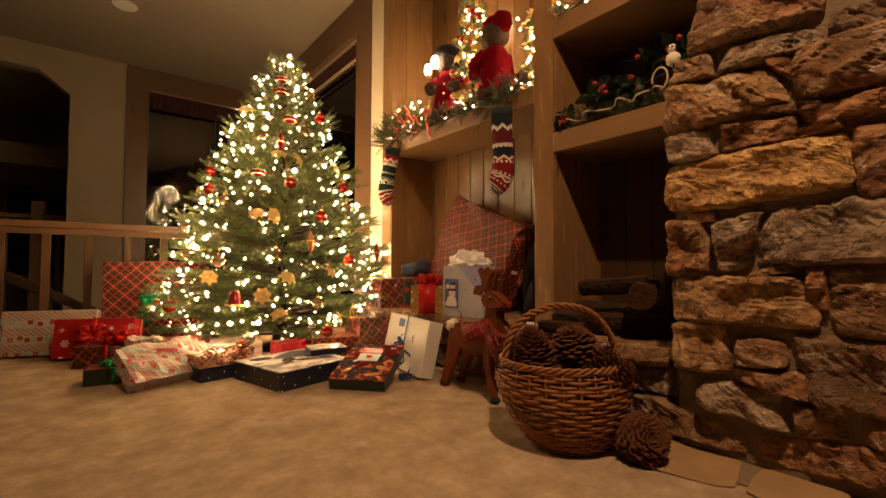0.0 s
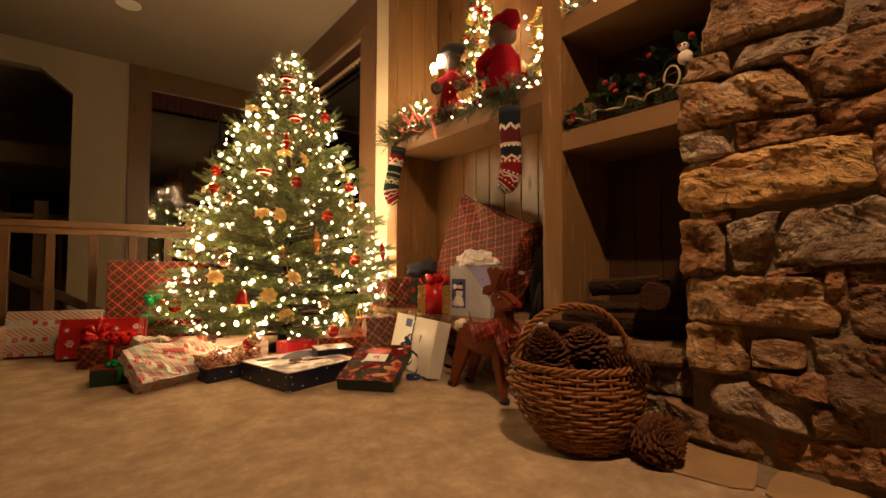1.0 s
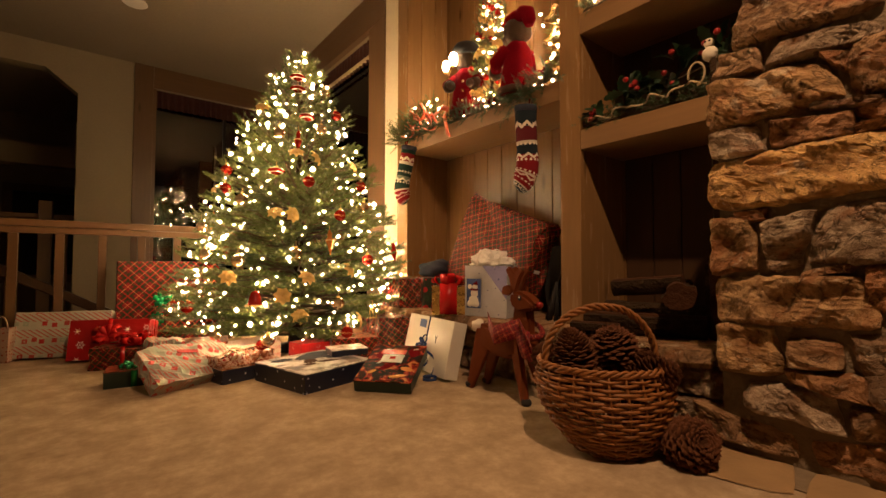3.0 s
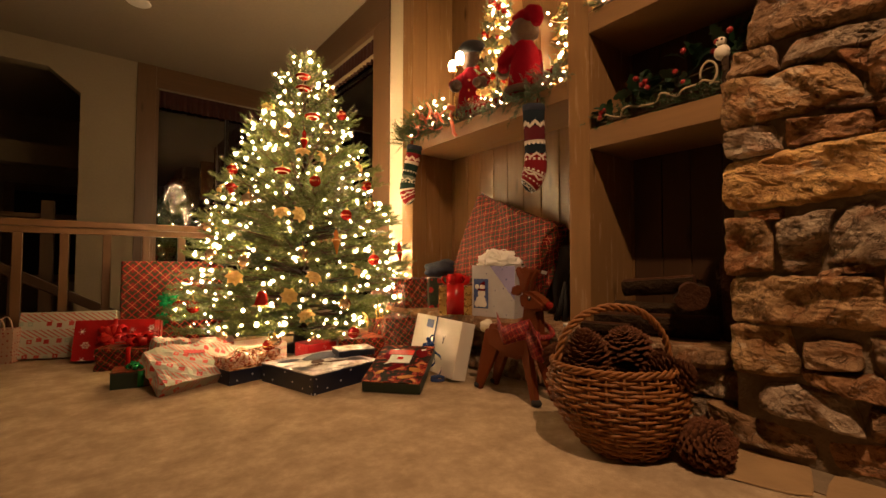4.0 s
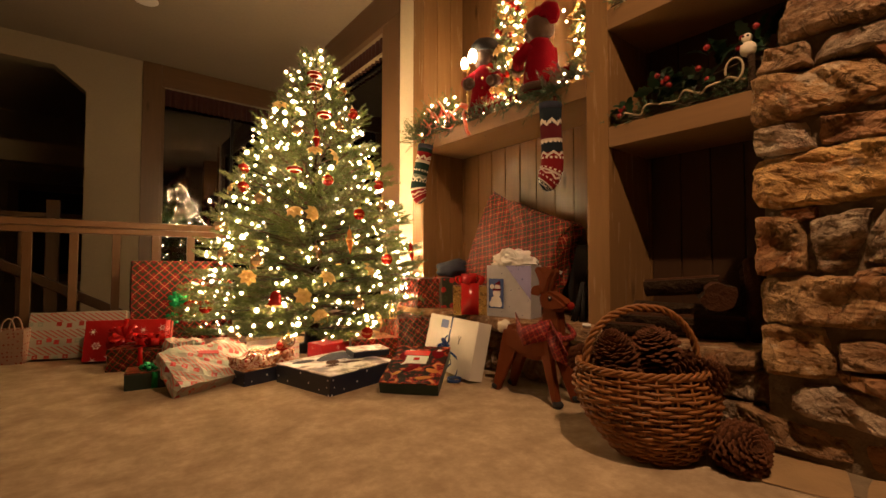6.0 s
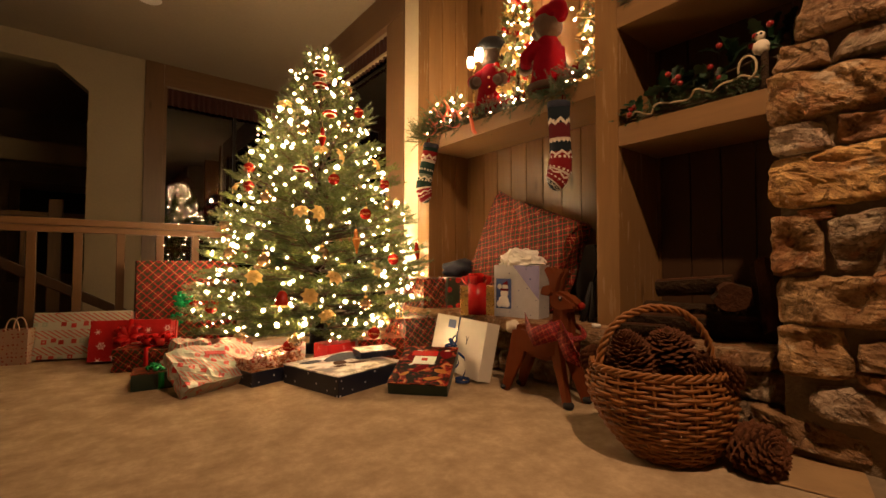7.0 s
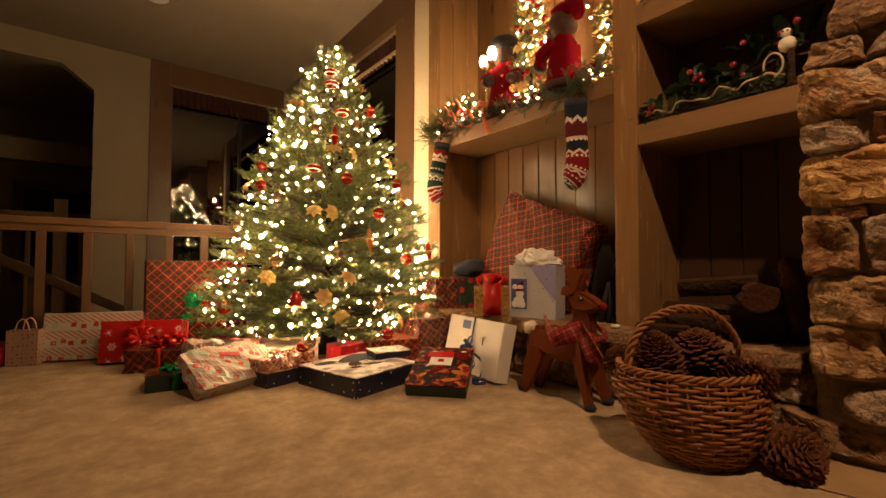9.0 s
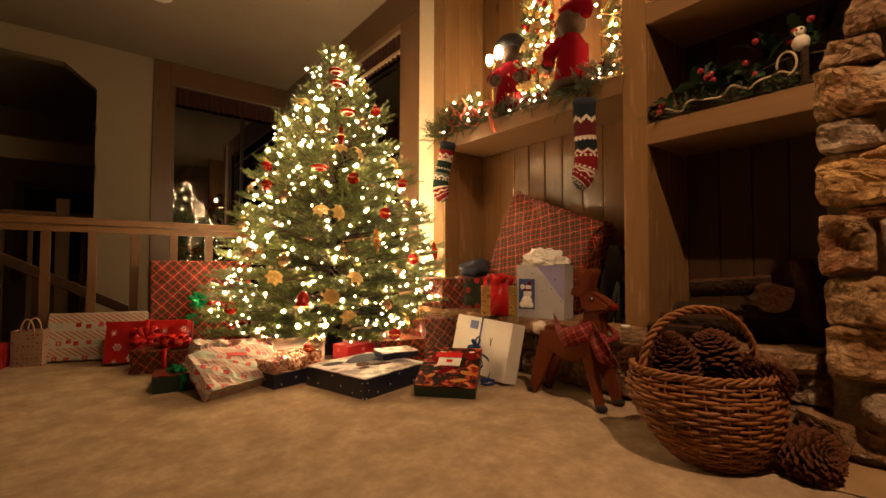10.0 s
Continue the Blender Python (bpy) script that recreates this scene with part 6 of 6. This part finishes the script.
# ---- stockings under the mantel ----
def stocking(label, m, material, size=1.0):
    t = thing("stocking", label, "stocking", m, group="stockings on the mantel")
    k = size
    pts = [(0, 0, 0.0), (0, 0, -0.07), (0.004, 0, -0.15), (0.008, 0, -0.22), (0.010, 0, -0.28), (0.006, 0, -0.325), (-0.012, 0, -0.365), (-0.030, 0, -0.395), (-0.046, 0, -0.415), (-0.054, 0, -0.424)]
    rad = [0.070, 0.068, 0.066, 0.066, 0.070, 0.072, 0.068, 0.058, 0.040, 0.010]
    bm = tube([(x * k, y * k, z * k) for x, y, z in pts[::-1]], [r * k for r in rad[::-1]], 20)
    bm.transform(Matrix.Diagonal((0.84, 0.5, 1.04, 1)))
    part("sock", bm, material, t)
    part("cuff", tube([(0, 0, -0.022 * k), (0, 0, 0.0), (0, 0, 0.012 * k)], [0.071 * k, 0.073 * k, 0.069 * k], 20), M_navy_cloth, t, m=Matrix.Diagonal((0.84, 0.52, 1, 1)))
    part("loop", tube([(0.03 * k, 0, 0.005), (0.035 * k, 0, 0.04), (0.02 * k, 0, 0.05), (0.02 * k, 0, 0.005)], 0.004, 6), M_red_cloth, t)
    return t


stocking("red, black and white knitted Christmas stocking on the mantel", pose(1.69, 1.615, 1.43, 0, 0, -40), M_stock_a)
stocking("dark green and red knitted Christmas stocking on the mantel", pose(1.695, 2.735, 1.45, 0, 0, 142) @ pose(0, 0, 0, 0, -9, 0), M_stock_b, 0.93)


# ---- greenery on the mantel ----
def garland(name, label, path, spread, count, seed, material, twig=0.09, per=34, needle=0.024, up=0.4):
    rng = random.Random(seed)
    t = thing(name, label, "garland")
    part("stem", tube(path, 0.005, 6), M_twig, t)
    o, d, ln = [], [], []
    P = [Vector(p) for p in path]
    for i in range(count):
        s = rng.random() * (len(P) - 1)
        k = min(int(s), len(P) - 2)
        p = P[k].lerp(P[k + 1], s - k)
        v = Vector((rng.gauss(-0.35, 0.6), rng.gauss(0, 1), rng.gauss(up, 0.6))).normalized()
        o.append(tuple(p + v * spread * rng.random() * 0.5)), d.append(tuple(v)), ln.append(twig * rng.uniform(0.7, 1.3))
    g = new("needles", sprigs("needles", o, d, ln, per, needle, 0.003, [material, M_twig], seed))
    g.parent = t
    g["kind"] = "stuff"
    return t


mini = [mesh_of("bulb", ball(r, sub=1), M_bulb_mini) for r in (0.0055, 0.007)]


def lights(label, spots, parent_pose=None):
    t = thing("light_string", label, "lights")
    for i, p in enumerate(spots):
        share("bulb", mini[i % 2], t, Matrix.Translation(p))
    return t


MT = 1.53
garland("garland", "fir garland with lights lying along the mantel", [(1.72, 2.82, MT + 0.0), (1.73, 2.6, MT + 0.02), (1.74, 2.35, MT + 0.01), (1.745, 2.1, MT + 0.015), (1.74, 1.8, MT + 0.01), (1.74, 1.46, MT + 0.03)], 0.06, 280, 61, M_needle_dark, 0.085, 34)
garland("garland", "bushy fir spray at the end of the mantel", [(1.71, 2.89, MT - 0.02), (1.74, 2.78, MT + 0.06), (1.76, 2.68, MT + 0.12), (1.79, 2.55, MT + 0.12)], 0.14, 300, 62, M_needle, 0.11, 38)
rnd = random.Random(63)
lights("warm bulbs in the mantel garland", [(1.74 + rnd.uniform(-0.05, 0.12), rnd.uniform(2.44, 2.86), MT + 0.03 + rnd.random() ** 1.3 * 0.19) for i in range(20)])
lights("warm bulbs along the mantel", [(1.76 + rnd.uniform(-0.04, 0.10), rnd.uniform(1.46, 2.4), MT + 0.03 + rnd.random() * 0.05) for i in range(16)])


def looped_ribbon(label, pts, wide, across, material, turns=0):
    bm = band(pts, wide, across, None, 0.0015)
    tagged(part("ribbon", bm, material), label, "ribbon")


M_mesh_ribbon = plain("red_gold_mesh_ribbon", (0.55, 0.10, 0.04), 0.3, 0.3, 0.4, 60.0, 0.6, 300.0)
for i, (yy, zz) in enumerate(((2.76, 1.59), (2.72, 1.66), (2.66, 1.62), (2.60, 1.68), (2.55, 1.61), (2.48, 1.58))):
    pts = [(1.70 + 0.02 * math.sin(a * 2), yy + 0.055 * math.cos(a), zz + 0.06 * math.sin(a)) for a in np.linspace(0.3, 5.6, 22)]
    looped_ribbon("red and gold mesh ribbon looped in the garland", pts, 0.035, (1, 0.3, 0.2), M_mesh_ribbon)
looped_ribbon("red mesh ribbon end hanging from the mantel", [(1.70, 2.30, 1.62), (1.685, 2.31, 1.57), (1.69, 2.29, 1.50), (1.68, 2.27, 1.45), (1.685, 2.25, 1.42)], 0.05, (0.3, 1, 0.1), M_mesh_ribbon)
looped_ribbon("red mesh ribbon end hanging from the mantel", [(1.70, 2.28, 1.61), (1.69, 2.34, 1.64), (1.70, 2.42, 1.62), (1.71, 2.5, 1.60)], 0.045, (0.5, 0.2, 1), M_mesh_ribbon)
garland("garland", "dark pine spray hanging over the mantel edge", [(1.715, 1.74, MT - 0.04), (1.72, 1.60, MT + 0.0), (1.735, 1.47, MT + 0.07)], 0.05, 60, 64, M_needle_dark, 0.10, 34, 0.028, -0.1)
# tinsel rope with beads along the edge
bm = bmesh.new()
for i in range(150):
    s = i / 149
    yy = 2.35 - 0.85 * s
    p = Vector((1.72 + 0.012 * math.sin(i * 0.8), yy, MT + 0.035 + 0.012 * math.cos(i * 0.8) + 0.10 * max(0, s - 0.55)))
    join(bm, ball(0.0065, m=Matrix.Translation(p), sub=1))
tagged(part("bead_garland", bm, M_red_cloth), "string of dark red beads along the mantel edge", "garland")

# small decorated tree standing on the mantel
PM = [(0.0, 0.17), (0.2, 0.165), (0.45, 0.125), (0.75, 0.07), (0.95, 0.01)]
o, d, ln, bo = fir_tree(0.93, PM, 15, 44, 0.062, 3.6, 71, 0.06)
mt = thing("mantel_tree", "small fir tree full of lights and red bows on the mantel", "tree", pose(1.95, 2.13, MT))
g = new("crown", sprigs("crown", [tuple(v) for v in o], [tuple(v) for v in d], ln, 26, 0.02, 0.003, [M_needle, M_twig], 72))
g.parent = mt
g["kind"] = "stuff"
part("trunk", tube([(0, 0, 0), (0, 0, 0.5), (0, 0, 0.93)], [0.014, 0.01, 0.003], 8), M_bark, mt)
rnd = random.Random(73)
sp = []
for i in range(105):
    z = 0.06 + 0.84 * rnd.random() ** 1.2
    a = i * 2.4
    R = girth(z, PM) * rnd.uniform(0.85, 1.08)
    sp.append((1.95 + R * math.cos(a), 2.13 + R * math.sin(a), MT + z))
lights("warm bulbs on the small mantel tree", sp)
rb = make_ball(M_red_gloss, 0.02, 0, label="small red bauble on the mantel tree")
gb = make_ball(M_gold, 0.022, 0, label="small gold bauble on the mantel tree")
for i in range(36):
    z = 0.08 + 0.75 * ((i * 0.37) % 1)
    a = 150 + ((i * 67) % 170)
    R = girth(z, PM) * 1.05
    m = pose(1.95 + R * math.cos(radians(a)), 2.13 + R * math.sin(radians(a)), MT + z)
    src = (rb, gb)[i % 2]
    if i < 2:
        src.matrix_basis = m
    else:
        copy_thing(src, m)
fl = make_flower()
fl["label"] = "cream and gold flower on the mantel tree"
for i, (a, z) in enumerate(((200, 0.15), (230, 0.3), (190, 0.42), (250, 0.2), (215, 0.55), (240, 0.48))):
    R = girth(z, PM) * 1.1
    m = pose(1.95 + R * math.cos(radians(a)), 2.13 + R * math.sin(radians(a)), MT + z, 0, 0, a) @ pose(0, 0, 0, 0, 62, 0)
    if i == 0:
        fl.matrix_basis = m
    else:
        copy_thing(fl, m)

# spray with gold ribbon at the other end of the mantel
garland("garland", "fir spray with gold ribbon and lights by the pillar", [(1.90, 1.60, MT + 0.02), (1.92, 1.56, MT + 0.18), (1.93, 1.53, MT + 0.36), (1.94, 1.52, MT + 0.5)], 0.06, 110, 81, M_needle, 0.08, 30)
rnd = random.Random(82)
lights("warm bulbs in the spray by the pillar", [(1.90 + rnd.uniform(-0.09, 0.05), 1.56 + rnd.uniform(-0.09, 0.09), MT + 0.04 + 0.46 * rnd.random()) for i in range(20)])
for zz in (1.62, 1.72, 1.85, 1.97):
    pts = [(1.86 + 0.03 * math.sin(a * 2), 1.555 + 0.06 * math.cos(a), zz + 0.045 * math.sin(a)) for a in np.linspace(0, 5.8, 20)]
    looped_ribbon("gold ribbon loop in the fir spray", pts, 0.045, (1, 0.2, 0.3), M_gold)

# ---- dolls on the mantel ----
def doll(name, label, m, seed, fur_face, hat):
    """A seated or standing soft doll in a red coat, one mesh."""
    bm = bmesh.new()
    coat = [(0.0, 0.0), (0.098, 0.0), (0.102, 0.02), (0.092, 0.10), (0.078, 0.20), (0.068, 0.26), (0.04, 0.30), (0.0, 0.305)]
    q = lathe(coat, 24)
    for v in q.verts:
        v.co *= 1 + 0.06 * noise.noise(v.co * 16 + Vector((seed, 0, 0)))
    join(bm, q, 0, Matrix.Diagonal((0.85, 1, 1, 1)))
    join(bm, lathe([(0.096, 0.0), (0.114, 0.008), (0.114, 0.035), (0.094, 0.045)], 24), 1, Matrix.Diagonal((0.85, 1, 1, 1)))
    for sg in (-1, 1):
        join(bm, tube([(0, 0.06 * sg, 0.25), (-0.05, 0.105 * sg, 0.19), (-0.10, 0.075 * sg, 0.165)], [0.034, 0.036, 0.030], 12), 0)
        join(bm, tube([(-0.085, 0.085 * sg, 0.17), (-0.115, 0.068 * sg, 0.162)], [0.037, 0.035], 12), 1)
        join(bm, ball(0.026, (1, 1, 1), Matrix.Translation((-0.13, 0.06 * sg, 0.16))), 1)
    join(bm, ball(0.075, (0.95, 1, 1.0), Matrix.Translation((0, 0, 0.36)), 3, 0.12), 1 if fur_face else 3)
    if not fur_face:
        join(bm, ball(0.062, (0.7, 1, 1.1), Matrix.Translation((-0.035, 0, 0.325)), 3, 0.3), 1)
    if hat == "round":
        join(bm, lathe([(0.085, 0.375), (0.092, 0.40), (0.088, 0.425), (0.07, 0.45), (0.04, 0.465), (0.0, 0.468)], 24), 2)
    else:
        join(bm, ball(0.072, (1, 1, 0.45), Matrix.Translation((0.015, 0, 0.415)), 3, 0.15), 0)
        join(bm, tube([(0.03, 0, 0.405), (0.07, 0, 0.415), (0.10, 0, 0.40), (0.115, 0, 0.36), (0.115, 0, 0.33)], [0.050, 0.044, 0.038, 0.034, 0.02], 16), 0)
        join(bm, ball(0.045, (1.5, 1, 0.9), Matrix.Translation((-0.06, 0, 0.345)), 3, 0.15), 1)
    for z in (0.08, 0.14, 0.20):
        join(bm, ball(0.007, m=Matrix.Translation((-0.082 + 0.05 * (z - 0.08), 0.0, z))), 4)
    return tagged(part(name, bm, [M_red_cloth, M_fur, M_black, M_flesh, M_gold], m=m), label, "doll")


doll("caroller_doll", "soft doll in a red coat and black hat on the mantel", pose(1.82, 2.24, MT + 0.04, 0, 0, 32) @ Matrix.Scale(1.08, 4), 1, True, "round")
doll("plush_doll", "plush doll in a red coat and red cap on the mantel", pose(1.775, 1.745, MT + 0.015, 0, 0, -108) @ Matrix.Scale(1.08, 4), 5, True, "cap")
# lamp with two glowing globes, held in front of the doll
lp = thing("candle_lamp", "small twin candle lamp glowing on the mantel", "lamp", pose(1.715, 2.30, MT + 0.02))
part("stem", tube([(0, 0, 0.0), (0, 0, 0.30), (0, -0.02, 0.33)], 0.006, 8), M_gold, lp)
part("foot", lathe([(0.0, 0.0), (0.03, 0.0), (0.03, 0.006), (0.008, 0.016), (0.0, 0.016)], 18), M_gold, lp)
M_lampglass = glow("lamp_globe", (1.0, 0.75, 0.42), 60.0)
for yy, zz, s in ((0.03, 0.365, 1.0), (-0.05, 0.385, 1.2)):
    part("globe", lathe([(0.0, -0.035), (0.014, -0.032), (0.022, -0.01), (0.023, 0.012), (0.015, 0.034), (0.0, 0.04)], 16, Matrix.Scale(s, 4)), M_lampglass, lp, "glowing globe", pose(0, yy, zz))
    part("cup", lathe([(0.0, -0.05), (0.012, -0.048), (0.016, -0.036), (0.0, -0.034)], 14), M_gold, lp, m=pose(0, yy, zz))

# ---- greenery on the shelves beside the chimney ----
SH = 1.247
garland("garland", "dark green garland with cream cord on the shelf", [(1.78, 1.30, SH + 0.02), (1.79, 1.1, SH + 0.03), (1.80, 0.9, SH + 0.03), (1.80, 0.72, SH + 0.03)], 0.05, 110, 91, M_needle_dark, 0.07, 28)


def leaf_bm(ln, wd):
    """A holly leaf with points along its edge."""
    bm = bmesh.new()
    edge = []
    for i in range(9):
        s = i / 8
        w = wd * math.sin(math.pi * (0.08 + 0.86 * s)) * (1.15 if i % 2 else 0.72)
        edge.append((s * ln, w))
    mid = [bm.verts.new((s, 0, 0.12 * ln * math.sin(s / ln * 3))) for s, w in edge]
    for sg in (1, -1):
        out = [bm.verts.new((s, sg * w, 0.12 * ln * math.sin(s / ln * 3) + 0.25 * w)) for s, w in edge]
        for i in range(8):
            f = (mid[i], mid[i + 1], out[i + 1], out[i])
            bm.faces.new(f if sg < 0 else f[::-1])
    bmesh.ops.solidify(bm, geom=bm.faces[:], thickness=0.0012)
    return bm


def holly(label, centre, n, seed, spread):
    t = thing("holly_sprig", label, "holly", pose(*centre))
    me = mesh_of("leaf", leaf_bm(0.085, 0.024), M_holly, True)
    mb = mesh_of("berry", ball(0.0125, sub=2), M_berry)
    rng = random.Random(seed)
    for i in range(n):
        share("leaf", me, t, pose(rng.uniform(-0.3, 0.3) * spread, rng.uniform(-1, 1) * spread, rng.uniform(0, 0.8) * spread, rng.uniform(-50, 50), rng.uniform(-70, 20), rng.uniform(0, 360)))
    for i in range(max(3, n // 5)):
        share("berry", mb, t, pose(-0.03 + rng.uniform(-0.3, 0.1) * spread, rng.uniform(-0.9, 0.9) * spread, rng.uniform(0.2, 0.9) * spread))
    part("stalk", tube([(0, -spread, 0), (0, 0, 0.02), (0, spread, 0)], 0.004, 6), M_twig, t)
    return t


holly("dark holly sprig with red berries on the shelf", (1.80, 1.00, SH + 0.06), 30, 5, 0.13)
holly("dark holly sprig with red berries by the stones", (1.80, 0.78, SH + 0.12), 22, 6, 0.13)
holly("small holly sprig with red berries at the shelf end", (1.77, 1.25, SH + 0.025), 8, 7, 0.05)
pts = [(1.735 + 0.02 * math.sin(i * 0.9), 1.27 - 0.012 * i, SH + 0.03 + 0.012 * math.sin(i * 0.55) + 0.0008 * i) for i in range(44)]
tagged(part("cord", tube(pts, 0.0042, 7), M_cord), "cream twisted cord looped through the garland", "cord")
pts = [(1.725, 0.78 - 0.03 * math.cos(a), SH + 0.09 + 0.045 * math.sin(a)) for a in np.linspace(-1.5, 3.4, 24)]
tagged(part("cord", tube(pts, 0.0042, 7), M_cord), "cream cord loop by the stones", "cord")
bm = bmesh.new()
join(bm, ball(0.04, (0.9, 1, 1.1), Matrix.Translation((0, 0, 0.04)), 2, 0.1), 0)
join(bm, ball(0.027, (0.9, 1, 1), Matrix.Translation((-0.01, 0, 0.095)), 2), 0)
join(bm, ball(0.006, m=Matrix.Translation((-0.032, 0.01, 0.1))), 1)
join(bm, ball(0.006, m=Matrix.Translation((-0.032, -0.01, 0.1))), 1)
tagged(part("snow_figure", bm, [M_cream, M_black], m=pose(1.765, 0.745, SH + 0.14) @ Matrix.Scale(0.72, 4)), "small white snow figure among the holly", "figurine")
tagged(part("snow_figure_stand", lathe([(0.0, 0.0), (0.03, 0.0), (0.012, 0.02), (0.012, 0.145), (0.0, 0.146)], 14), M_bark, m=pose(1.765, 0.735, SH)), "small wooden stand under the snow figure", "stand")
# garland with lights on the top shelf
garland("garland", "fir garland with lights on the top shelf", [(1.76, 1.30, 1.84), (1.77, 1.1, 1.85), (1.78, 0.8, 1.85)], 0.05, 90, 95, M_needle_dark, 0.08, 28)
rnd = random.Random(96)
lights("warm bulbs on the top shelf", [(1.745 + rnd.uniform(-0.03, 0.06), 1.28 - 0.045 * i, 1.845 + 0.05 * rnd.random()) for i in range(13)])
